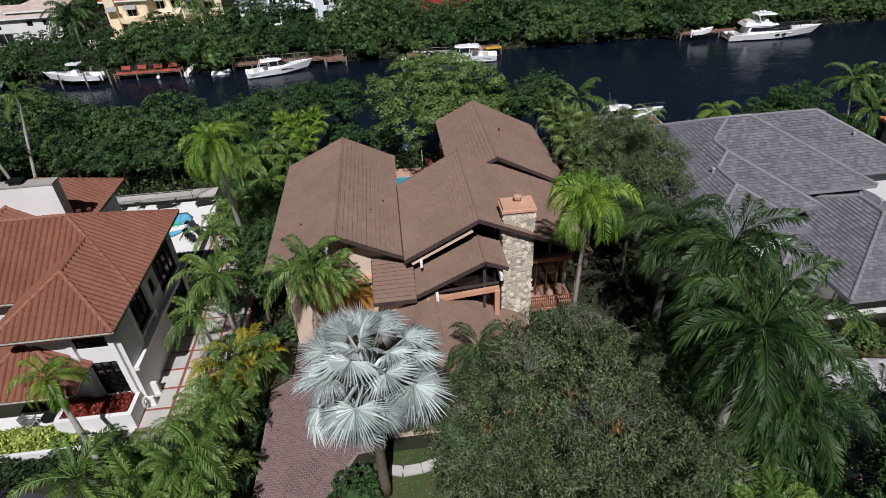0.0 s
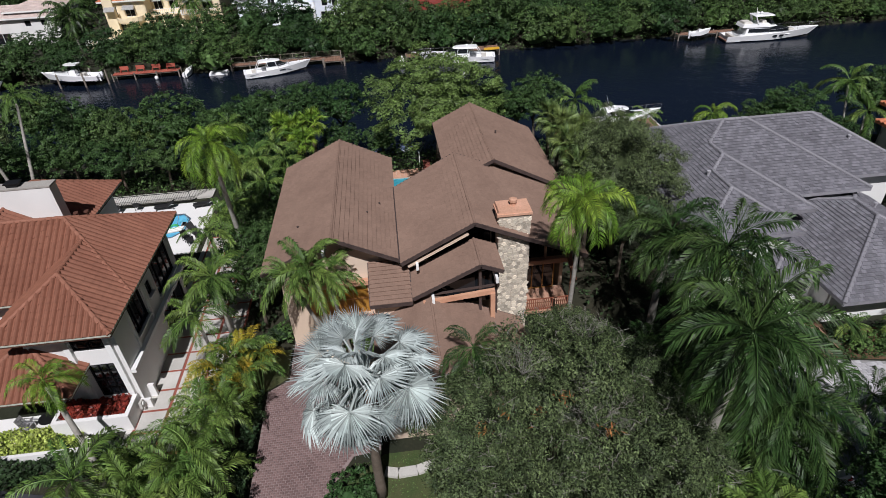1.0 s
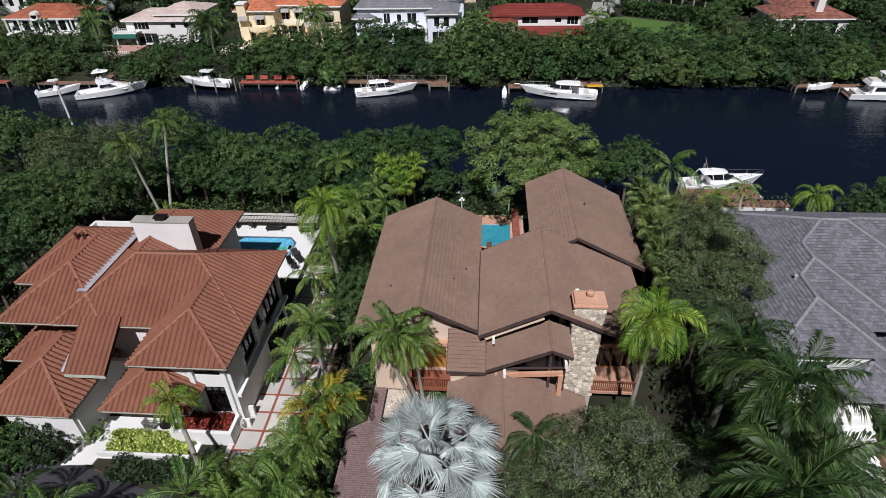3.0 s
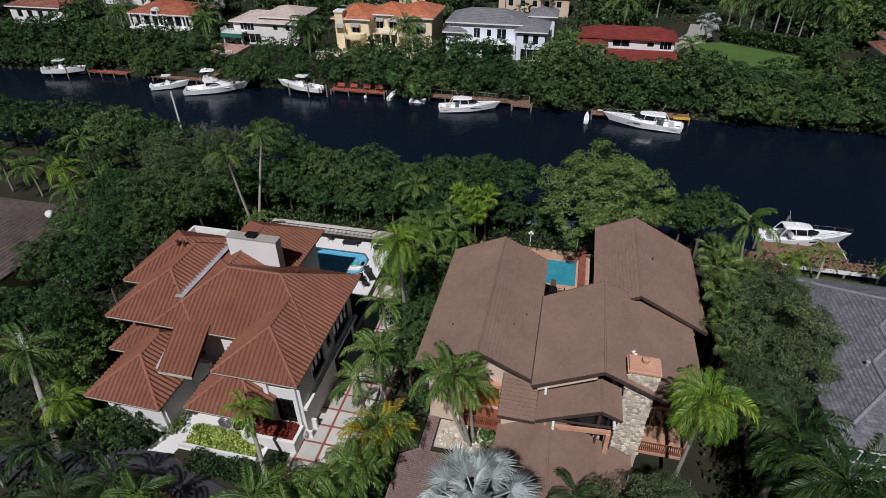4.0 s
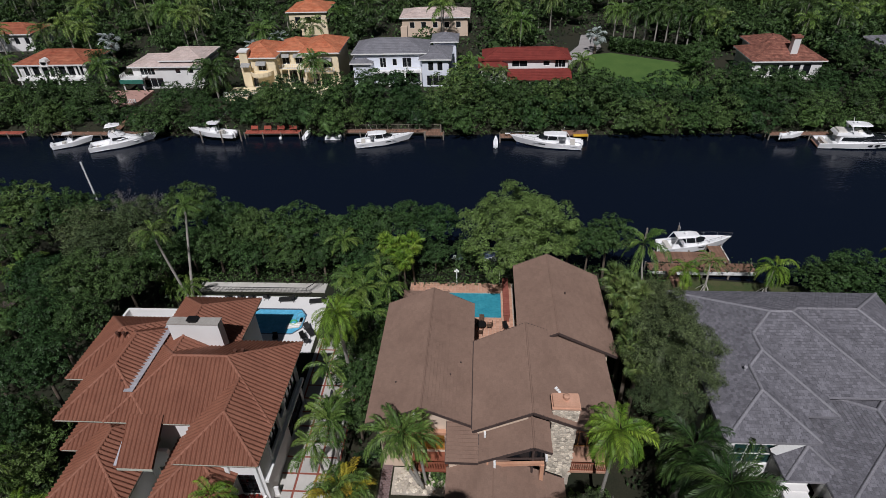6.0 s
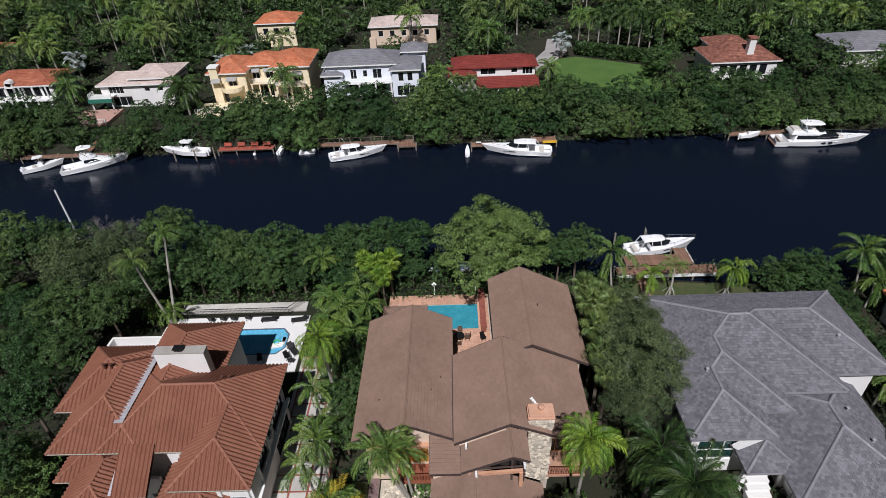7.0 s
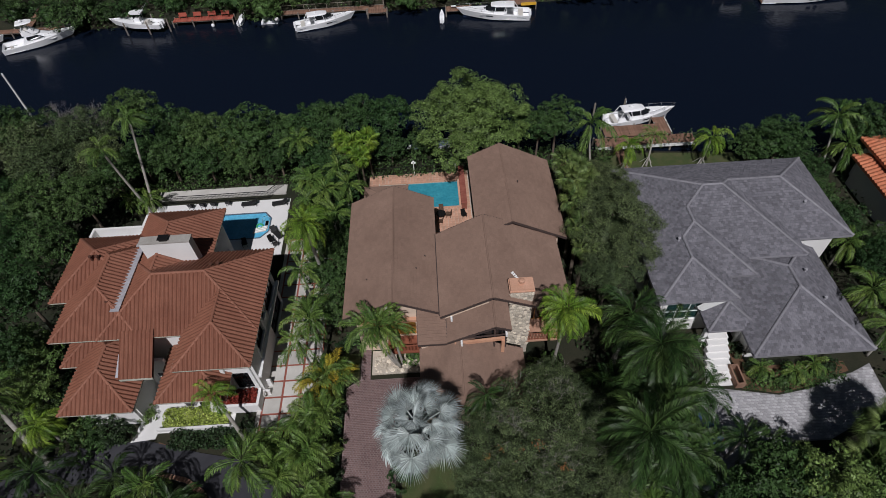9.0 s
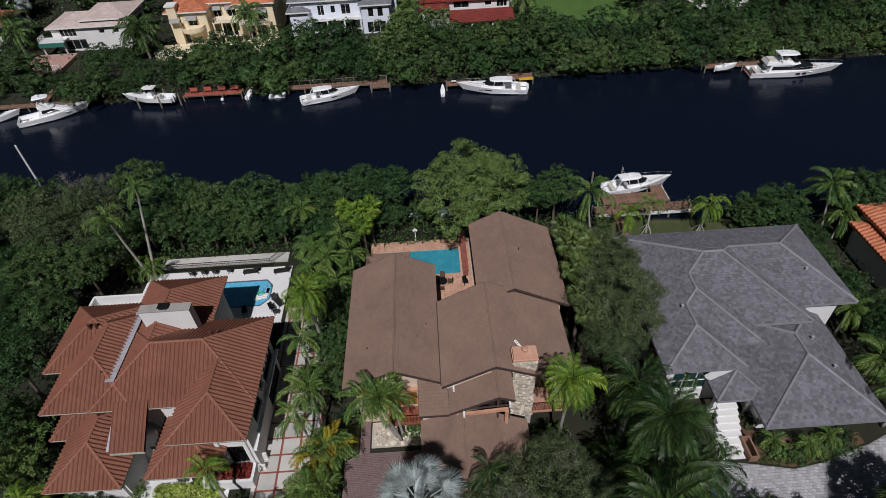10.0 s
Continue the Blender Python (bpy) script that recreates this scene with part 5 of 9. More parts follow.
# ---- plants ----
def crown_mesh(name, seed, R, lumps, leaves, size, m, core=True, up=0.35, low=-0.35, sprays=9, open_=0.0, unruly=0.42):
    """A crown of many small leaves: boughs round the crown, sprays on the outside of each bough, leaves on each spray."""
    r = np.random.RandomState(seed)
    R = np.array(R, float)
    Rm = R.mean()

    def unit(a):
        return a / (np.linalg.norm(a, axis=1)[:, None] + 1e-9)

    # boughs, spread evenly by rejecting those too close to one another
    c, rad = [], []
    for _ in range(lumps * 12):
        d = r.normal(size=3)
        d /= np.linalg.norm(d)
        if d[2] < low:
            d[2] = -d[2] * 0.5
        q = r.uniform(0.19, 0.33) * Rm
        p = d * R * r.uniform(0.62, 0.98)
        if all(np.linalg.norm(p - o) > 0.62 * (q + w) for o, w in zip(c, rad)):
            c.append(p)
            rad.append(q)
        if len(c) >= lumps:
            break
    c, rad = np.array(c), np.array(rad)
    n_b = len(c)
    # sprays on each bough's outer and upper side
    k = np.repeat(np.arange(n_b), sprays)
    out = unit(c / R)[k]
    u = unit(r.normal(size=(len(k), 3)))
    face = out * 0.75 + np.array([0, 0, 0.45])
    u = np.where((u * face).sum(1)[:, None] < -0.25, -u, u)
    sc = c[k] + u * (rad[k] * r.uniform(0.62, 1.12, len(k)))[:, None]
    sr = rad[k] * r.uniform(0.22, 0.46, len(k))
    # leaves over the upper skin of each spray, a tenth of them strewn through the inside
    w = sr ** 2
    j = r.choice(len(k), leaves, p=w / w.sum())
    v = unit(r.normal(size=(leaves, 3)))
    lean = u[j] * 0.7 + np.array([0, 0, 0.5])
    v = np.where((v * lean).sum(1)[:, None] < -0.1, -v, v)
    depth = np.where(r.rand(leaves) < 0.12, r.uniform(0.0, 0.7, leaves), r.uniform(0.75, 1.15 + open_, leaves))
    p = sc[j] + v * (sr[j] * depth)[:, None] * np.array([1.15, 1.15, 0.75])
    nn = unit(v * 0.55 + u[j] * 0.35 + r.normal(size=(leaves, 3)) * unruly + np.array([0, 0, up]))
    t = unit(np.cross(nn, r.normal(size=(leaves, 3))))
    b = np.cross(nn, t)
    s = size * r.uniform(0.6, 1.3, size=(leaves, 1))
    vv = np.stack([p - t * s * 0.5 - b * s * 0.29, p - t * s * 0.42 + b * s * 0.31, p + t * s * 0.62], 1).reshape(-1, 3)
    g = Geo()
    g.v = [tuple(q) for q in vv.tolist()]
    g.f = [(3 * i, 3 * i + 1, 3 * i + 2) for i in range(leaves)]
    if core:
        q = R * 0.50
        g.blob((0, 0, -0.1 * R[2]), q, seed, 0.5, 2)
    return g.mesh(name, m)


def limb_geo(height, r0, spread, seed, n=5):
    """A tapered trunk with limbs reaching into the crown; the trunk's foot is at the origin."""
    rnd = random.Random(seed)
    g = Geo()
    lean = Vector((rnd.uniform(-0.3, 0.3), rnd.uniform(-0.3, 0.3), 0))
    pts = [lean * (k / 4) ** 1.5 + Vector((0, 0, height * k / 4)) for k in range(5)]
    g.tube(pts, [r0 * (1.25 if k == 0 else 1 - 0.14 * k) for k in range(5)], 8)
    for k in range(n):
        a = 2 * math.pi * k / n + rnd.uniform(-0.4, 0.4)
        s = pts[2] + (pts[4] - pts[2]) * rnd.uniform(0.1, 0.9)
        e = s + Vector((math.cos(a) * spread, math.sin(a) * spread, height * 0.3 * rnd.uniform(0.6, 1.4)))
        mid = (s + e) / 2 + Vector((0, 0, 0.15 * spread))
        g.tube([s, mid, e], [r0 * 0.5, r0 * 0.35, r0 * 0.12], 6)
    return g


TRUNKS = [limb_geo(1.0 * 5.0, 0.20, 1.8, k).mesh("trunk", M_BARK, True) for k in range(3)]
CROWNS = {
    "mang": [crown_mesh("crown", 10 + k, (3.2, 3.2, 2.7), 46, 6400, 0.235, L_MANGROVE) for k in range(3)],
    "left": [crown_mesh("crown", 20 + k, (3.6, 3.6, 3.2), 48, 8000, 0.25, (L_DARK, L_MANGROVE)[k]) for k in range(2)],
    "light": [crown_mesh("crown", 30 + k, (3.2, 3.2, 2.8), 46, 7000, 0.22, L_LIGHT) for k in range(2)],
    "far": [crown_mesh("crown", 40 + k, (4.0, 4.0, 3.3), 40, 3700, 0.315, (L_DARK, L_MANGROVE, L_DARK, L_FARLIGHT)[k], low=-0.08, sprays=7, unruly=0.3) for k in range(4)],
    "back": [crown_mesh("crown", 46 + k, (4.0, 4.0, 3.3), 34, 2400, 0.38, (L_MANGROVE, L_DARK)[k], low=0.0, sprays=6, unruly=0.3) for k in range(2)],
    "big": [crown_mesh("crown", 51, (6.6, 6.2, 5.2), 110, 32000, 0.23, L_LIGHT, sprays=10)],
    "oak": [crown_mesh("crown", 60 + k, (3.9, 3.9, 3.0), 80, 34000, 0.126, L_OAK, low=-0.05, sprays=10, open_=0.3) for k in range(2)],
    "oaklow": [crown_mesh("crown", 64, (3.9, 3.9, 3.0), 70, 15000, 0.18, L_OAK, low=-0.05, sprays=10, open_=0.3)],
    "ficus": [crown_mesh("crown", 70, (3.9, 3.9, 3.9), 80, 12500, 0.235, L_OAK, sprays=10, open_=0.4)],
    "shrub": [crown_mesh("foliage", 80 + k, (1.3, 1.3, 1.0), 22, 1700, 0.15, (L_LAWNBLADE, L_LIGHT, L_MANGROVE)[k], sprays=6) for k in range(3)],
}


def tree(x, y, z, r, kind, label, category="tree", group="", squash=1.0, rnd=random.Random(77)):
    """A leafy tree whose crown's middle is at z and whose radius is r."""
    src = rnd.choice(CROWNS[kind])
    r0 = max(abs(v.co.x) for v in list(src.vertices)[::40]) * 0.95
    t = thing("tree", label, category, group, at=(x, y, GROUND))
    s = r / r0
    c = new("crown", src)
    c.parent = t
    c.matrix_basis = Matrix.Translation((0, 0, z - GROUND)) @ Euler((0, 0, rnd.uniform(0, 6.28))).to_matrix().to_4x4() @ Matrix.Diagonal((s * rnd.uniform(0.92, 1.1), s * rnd.uniform(0.92, 1.1), s * squash, 1))
    k = new("trunk", rnd.choice(TRUNKS))
    k.parent = t
    h = (z - GROUND) / 5.0
    w = max(0.7, r / 3.2)
    k.matrix_basis = Matrix.Diagonal((w, w, h, 1))
    return t


def frond_mesh(L, e0, droop, ll, n, m, width=0.07, vee=0.35, seed=0, forward=0.72):
    """A feather-shaped palm frond from the origin along +x, rising by e0 degrees and bending down."""
    rnd = random.Random(seed)
    g = Geo()
    p = Vector((0, 0, 0))
    pts, dirs = [p.copy()], []
    steps = 12
    for k in range(steps):
        a = radians(e0 - droop * ((k + 0.5) / steps) ** 1.4)
        d = Vector((math.cos(a), 0, math.sin(a)))
        dirs.append(d)
        p = p + d * (L / steps)
        pts.append(p.copy())
    g.tube(pts, [0.04 * (1 - 0.85 * k / steps) + 0.006 for k in range(steps + 1)], 3, False)
    for k in range(n):
        t = 0.14 + 0.86 * (k + 0.5) / n
        f = t * steps
        i = min(int(f), steps - 1)
        q = pts[i] + (pts[i + 1] - pts[i]) * (f - i)
        d = dirs[i]
        up = Vector((0, 1, 0)).cross(d) * -1
        if up.z < 0:
            up = -up
        ln = ll * (0.45 + 0.75 * math.sin(math.pi * min(1, t * 0.92 + 0.06)) ** 0.7) * rnd.uniform(0.88, 1.08)
        for s in (-1, 1):
            o = (Vector((0, s * 0.8, 0)) + d * forward * rnd.uniform(0.76, 1.25) + up * (vee + rnd.uniform(-0.15, 0.15))).normalized()
            mid = q + o * ln * 0.5
            tip = q + o * ln * 0.9 + Vector((0, 0, -ln * rnd.uniform(0.25, 0.65)))
            wv = d * width * 0.5
            g.face([q - wv * 0.5, mid - wv, tip, mid + wv])
    return g.mesh("frond", m)


FROND_SETS = {}


def frond_set(key, L, ll, n, m, width=0.07, stiff=1.0, forward=0.72):
    FROND_SETS[key] = [frond_mesh(L * k, e, d * stiff, ll, n, m, width, v, i, forward) for i, (k, e, d, v) in enumerate(
        ((0.80, 74, 80, 0.35), (0.95, 58, 105, 0.35), (1.05, 42, 105, 0.3), (1.05, 24, 100, 0.25), (1.05, 4, 85, 0.2), (1.0, -22, 60, 0.15)))]


frond_set("green", 3.5, 0.86, 44, L_PALM, 0.10, 0.84, 0.95)
frond_set("dark", 4.4, 1.2, 58, L_PALMDARK, 0.09, 0.95, 1.2)
frond_set("bright", 3.4, 0.95, 60, L_PALMLIGHT, 0.072, 1.2)
frond_set("areca", 2.2, 0.6, 34, L_ARECA, 0.065)
# dark copy of the green areca, its colour holding the shade under the royal palms
frond_set("arecashade", 2.4, 0.65, 36, L_PALMDARK, 0.068)
frond_set("arecagreen", 2.2, 0.6, 34, L_PALM, 0.065)
frond_set("distant", 3.5, 0.9, 22, L_PALM, 0.17)


def palm_trunk(top, r, base, seed, crownshaft=True):
    rnd = random.Random(seed)
    b, t = Vector(base), Vector(top)
    mid = (b + t) / 2 + Vector((rnd.uniform(-0.25, 0.25), rnd.uniform(-0.25, 0.25), 0))
    pts, rad = [], []
    for k in range(11):
        s = k / 10
        pts.append(b * (1 - s) ** 2 + mid * 2 * s * (1 - s) + t * s * s)
        rad.append(r * (1.35 - 0.5 * s if k else 1.6) * (1.04 if k % 2 else 0.98))
    return Geo().tube(pts, rad, 9)


def palm(x, y, z, r, kind, label, count=17, base=None, trunk_r=0.13, group="", shaft=True, seed=None, lift=0.0):
    """A feather palm with its growing point at z; r is the reach of its fronds. Its foot may stand beside the crown."""
    seed = int(abs(x * 31 + y * 17)) if seed is None else seed
    rnd = random.Random(seed)
    bx, by = base if base else (x + rnd.uniform(-0.3, 0.3), y + rnd.uniform(-0.3, 0.3))
    t = thing("palm_tree", label, "palm tree", group, at=(bx, by, GROUND))
    count += 1
    top = Vector((x - bx, y - by, z - GROUND))
    palm_trunk(top - Vector((0, 0, 0.5)), trunk_r, (0, 0, 0), seed).make("trunk", M_PALMTRUNK, t, smooth=True)
    if shaft:
        Geo().tube([top - Vector((0, 0, 0.95)), top - Vector((0, 0, 0.4)), top], [trunk_r * 1.05, trunk_r * 1.15, trunk_r * 0.55], 9).make("crownshaft", M_SHAFT, t, "smooth green crownshaft", True)
    fs = FROND_SETS[kind]
    ref = max(v.co.x for v in fs[3].vertices)
    for k in range(count):
        q = (k + 0.5) / count
        i = min(5, int(q ** 0.62 * 6.0 + rnd.uniform(-0.3, 0.3)) if q > 0.02 else 0)
        s = r / ref * rnd.uniform(0.8, 1.15)
        m = Matrix.Translation(top) @ Euler((rnd.uniform(-0.3, 0.3), rnd.uniform(-0.12, 0.12) - lift, 2.39996 * k + rnd.uniform(-0.35, 0.35))).to_matrix().to_4x4() @ Matrix.Scale(s, 4)
        piece("frond", fs[max(0, i)], t, m)
    return t


def areca(x, y, z, r, label, kind="areca", count=34, group="areca palms"):
    """A clump of slender canes with arching fronds; z is the top of the clump."""
    rnd = random.Random(int(abs(x * 13 + y * 7) * 10))
    t = thing("areca_palm", label, "palm", group, at=(x, y, GROUND))
    h = (z - GROUND)
    fs = FROND_SETS[kind]
    canes = []
    for k in range(8):
        a = 2.4 * k
        e = Vector((math.cos(a) * r * 0.42 * rnd.uniform(0.3, 1), math.sin(a) * r * 0.42 * rnd.uniform(0.3, 1), h * rnd.uniform(0.45, 0.95)))
        canes.append(e)
        Geo().tube([(math.cos(a) * 0.25, math.sin(a) * 0.25, 0), tuple(e)], [0.05, 0.035], 6).make("cane", M_SHAFT, t)
    for k in range(count):
        e = canes[k % 8]
        i = rnd.choice((0, 1, 1, 2, 2, 3, 3, 4))
        s = r / 2.3 * rnd.uniform(0.75, 1.1)
        fs2 = FROND_SETS["arecagreen"] if kind == "areca" and k % 5 < 3 else fs
        piece("frond", fs2[i], t, Matrix.Translation(e) @ Euler((rnd.uniform(-0.3, 0.3), 0, rnd.uniform(0, 6.28))).to_matrix().to_4x4() @ Matrix.Scale(s, 4))
    return t


def fan_mesh(R, petiole, seg, span, tilt, m, seed=0, tip_droop=0.25, deep=0.5, ruffle=0.0):
    """A pleated fan leaf on a stalk along +x, its blade tilted by so many degrees."""
    rnd = random.Random(seed)
    g = Geo()
    g.tube([(0, 0, 0), (petiole * 0.5, 0, petiole * 0.05), (petiole, 0, 0)], [0.07, 0.05, 0.04] if petiole > 1.2 else [0.05, 0.035, 0.025], 5, False)
    ct, st = math.cos(radians(tilt)), math.sin(radians(tilt))

    def place(a, rr, h):
        lx, ly, lz = math.cos(a) * rr, math.sin(a) * rr, h - tip_droop * rr * rr / R
        return (petiole + lx * ct + lz * st, ly, -lx * st + lz * ct)

    for k in range(seg):
        a0 = radians(-span / 2 + span * k / seg)
        a1 = radians(-span / 2 + span * (k + 1) / seg)
        am = (a0 + a1) / 2
        L = R * rnd.uniform(0.9, 1.04) * (0.82 + 0.18 * math.cos(am))
        j = rnd.uniform(-0.03, 0.03)
        c = place(am, 0.02, 0)
        up = rnd.uniform(-ruffle, ruffle)
        l0, l1 = place(a0, L * deep, up * 0.5), place(a1, L * deep, up * 0.5)
        mid = place(am, L * deep, 0.05 * R + up * 0.5)
        tip = place(am + j, L, up * 2.0)
        g.face([c, l0, mid])
        g.face([c, mid, l1])
        g.face([l0, tip, mid])
        g.face([mid, tip, l1])
    return g.mesh("fan_leaf", m)


FANS = {
    "silver": [fan_mesh(1.08, 1.58, 46, 246, tl, L_SILVER, k, 0.30, 0.52, 0.05) for k, tl in enumerate((30, 18, 34, 50))],
    "sabal": [fan_mesh(0.95, 1.0, 30, 280, tl, L_SABAL, 10 + k, 0.35, 0.42) for k, tl in enumerate((-20, 5, 25, 40))],
    "light": [fan_mesh(0.85, 0.9, 28, 280, tl, L_PALMLIGHT, 20 + k, 0.4, 0.42) for k, tl in enumerate((-20, 5, 25, 40))],
}


def fan_palm(x, y, z, r, kind, label, count=30, base=None, trunk_r=0.17, group="", trunk_m=M_BARK):
    rnd = random.Random(int(abs(x * 19 + y * 23)))
    bx, by = base if base else (x, y)
    t = thing("fan_palm", label, "palm tree", group, at=(bx, by, GROUND))
    top = Vector((x - bx, y - by, z - GROUND))
    palm_trunk(top, trunk_r, (0, 0, 0), 3).make("trunk", trunk_m, t, smooth=True)
    fs = FANS[kind]
    ref = {"silver": 2.66, "sabal": 1.9, "light": 1.7}[kind]
    for k in range(count):
        q = (k + 0.5) / count
        el = (86 - 136 * q ** 0.9 + rnd.uniform(-10, 10) if kind == "silver" else 84 - 118 * q ** 0.9) + rnd.uniform(-7, 7)
        s = r / ref * (rnd.uniform(0.82, 1.12) if kind == "silver" else rnd.uniform(0.9, 1.06)) * (0.78 if q < 0.2 and kind == "silver" else 1)
        i = min(3, int(q * 4))
        m = Matrix.Translation(top) @ Euler((0, 0, 2.39996 * k + rnd.uniform(-0.15, 0.15))).to_matrix().to_4x4() @ Euler((rnd.uniform(-0.5, 0.5) if kind == "silver" else rnd.uniform(-0.25, 0.25), -radians(el), 0)).to_matrix().to_4x4() @ Matrix.Scale(s, 4)
        piece("fan_leaf", fs[i], t, m)
    # dead leaf bases under the crown
    for k in range(8):
        a = 2 * math.pi * k / 8
        Geo().beam(top + Vector((0, 0, -0.2)), top + Vector((math.cos(a) * 0.5, math.sin(a) * 0.5, -0.7)), 0.07, 0.03).make("leaf_base", M_DRIED, t, "dry brown leaf base")
    return t


def bare_branches(seed, R, m, n=60):
    rnd = random.Random(seed)
    g = Geo()

    def grow(p, d, L, r, depth):
        q = p + d * L
        g.tube([p, (p + q) / 2 + Vector((rnd.uniform(-0.06, 0.06), rnd.uniform(-0.06, 0.06), rnd.uniform(-0.05, 0.05))) * L * 3, q], [r, r * 0.85, r * 0.6], 4, False)
        if depth == 0:
            return
        for k in range(rnd.choice((2, 3, 3))):
            nd = (d + Vector((rnd.uniform(-0.8, 0.8), rnd.uniform(-0.8, 0.8), rnd.uniform(-0.35, 0.55)))).normalized()
            grow(q, nd, L * rnd.uniform(0.62, 0.82), r * 0.58, depth - 1)

    for k in range(6):
        a = 2 * math.pi * k / 6
        grow(Vector((0, 0, -R * 0.6)), Vector((math.cos(a) * 0.7, math.sin(a) * 0.7, 0.8)).normalized(), R * 0.38, 0.014 * R, 5)
    return g.mesh("branches", m)


# -- near bank, seen from the pool gardens --
BANK = "mangroves along the near bank"
tree(2.6, 52.3, 8.1, 6.9, "big", "large bright green broadleaf tree on the near bank", group=BANK, squash=0.86)
for x, y, z, r in ((-7.3, 54.8, 7.6, 3.3), (-14.1, 54.5, 7.6, 3.1), (-10.7, 55.6, 7.9, 3.0), (12.7, 52.3, 8.0, 2.8), (10.4, 51.7, 7.2, 2.5), (8.4, 53.0, 7.2, 2.7), (-3.4, 55.0, 3.6, 1.9)):
    tree(x, y, z, r, "mang", "rounded green tree at the water's edge", group=BANK)
for x, y, z, r in ((-50.6, 54.6, 6.0, 4.4), (-45.6, 56.6, 6.2, 4.2), (-46.8, 50.6, 6.4, 3.9), (-42.2, 52.4, 5.8, 3.4), (-54.8, 57.6, 5.6, 3.4)):
    tree(x, y, z, r, "ficus", "broad grey-green fine-leaved tree on the near bank", group=BANK, squash=0.9)
for x, y, z, r in ((-39.7, 59.0, 7.3, 3.6), (-34.5, 55.9, 6.8, 3.5), (-29.5, 54.9, 6.3, 3.3), (-23.8, 54.3, 6.8, 3.8), (-18.9, 53.2, 6.3, 2.8), (-16.7, 55.2, 6.6, 2.9), (-34.0, 52.2, 5.2, 2.9), (-29.6, 51.9, 4.8, 2.7),
                   (-25.1, 51.9, 4.6, 2.5), (-21.0, 52.0, 4.6, 2.4), (-37.5, 52.6, 5.3, 2.7), (-16.3, 51.9, 4.8, 2.4), (-7.4, 53.0, 4.4, 2.0)):
    tree(x, y, z + 0.5, r * 1.06, "mang", "dense dark green mangrove on the near bank", group=BANK)
for x, y, z, r in ((-13.5, 52.4, 4.8, 2.1), (-26.8, 54.8, 6.0, 2.6), (-32.2, 56.6, 6.2, 2.6), (-20.6, 55.6, 6.0, 2.4)):
    tree(x, y, z, r, "light", "bright green mangrove on the near bank", group=BANK)
LEFT = "tall trees beside the terracotta house"
for x, y, z, r in ((-43.9, 42.3, 8.6, 3.8), (-40.2, 43.5, 8.0, 3.2), (-44.0, 36.5, 8.4, 3.7), (-40.4, 36.2, 8.8, 3.2), (-41.0, 30.4, 8.8, 3.3),
                   (-40.6, 24.9, 7.6, 3.0), (-39.0, 48.6, 7.2, 3.0), (-47.5, 31.5, 7.2, 3.2), (-46.2, 25.0, 6.4, 3.0), (-48.6, 43.8, 7.2, 3.4)):
    tree(x, y, z, r, "left", "tall dark leafy tree beside the terracotta house", group=LEFT)
for x, y, z, r in ((-84.5, 62, 6.0, 4.2), (-78.5, 60, 6.4, 4.0), (-73.5, 61.3, 6.5, 4.0), (-67.5, 60.5, 6.5, 4.0), (-62.0, 59.5, 6.8, 4.0), (-56.5, 58.0, 6.8, 4.0), (-51.5, 57.0, 6.5, 3.8), (-92, 60, 6, 4.4), (-100, 61, 6, 4.4),
                   (-66.5, 53.5, 5.4, 3.2), (-59.5, 52.5, 5.6, 3.4), (-88, 54, 5.2, 3.6), (-53.0, 46.0, 5.8, 3.2), (-51.8, 39.0, 6.0, 3.0)):
    tree(x, y, z, r, "far", "leafy bank tree further along the canal", group=BANK)
for x, y, z, r in ((38.7, 48.8, 5.4, 3.6), (36.0, 49.6, 4.4, 2.6), (48.5, 49.7, 6.4, 3.7), (53.5, 48.5, 6.4, 3.6), (58.5, 46.5, 6.4, 3.6), (38.9, 39.9, 4.6, 2.6), (39.6, 36.4, 4.6, 2.6), (39.3, 43.6, 5.0, 2.5),
                   (40.2, 30.6, 5.0, 2.7), (42.0, 33.0, 4.6, 2.3), (41.5, 26.0, 4.8, 2.6), (44.2, 28.5, 4.6, 2.8)):
    tree(x, y, z, r, "left", "dense dark green tree beyond the grey-roofed house")
# bare grey tree
TWIG = mat("grey_dead_twig", (0.17, 0.15, 0.135), (0.26, 0.24, 0.22), 2, 0.95)
for x, y, R, sd in ((-48.4, 58.4, 4.4, 5), (-44.4, 58.0, 4.0, 6)):
    bt = thing("bare_tree", "leafless grey twiggy tree among the bank trees", "tree", "bare trees", at=(x, y, GROUND))
    o = new("crown", bare_branches(sd, R, TWIG))
    o.parent, o.location = bt, (0, 0, 6.0)
    Geo().tube([(0, 0, 0), (0.1, 0, 6.2 - R * 0.6)], [0.22, 0.15], 8).make("trunk", M_BARK, bt)
# oak masses in front
PALE_TWIG = mat("pale_dead_twig", (0.17, 0.16, 0.145), (0.26, 0.245, 0.22), 2, 0.95)


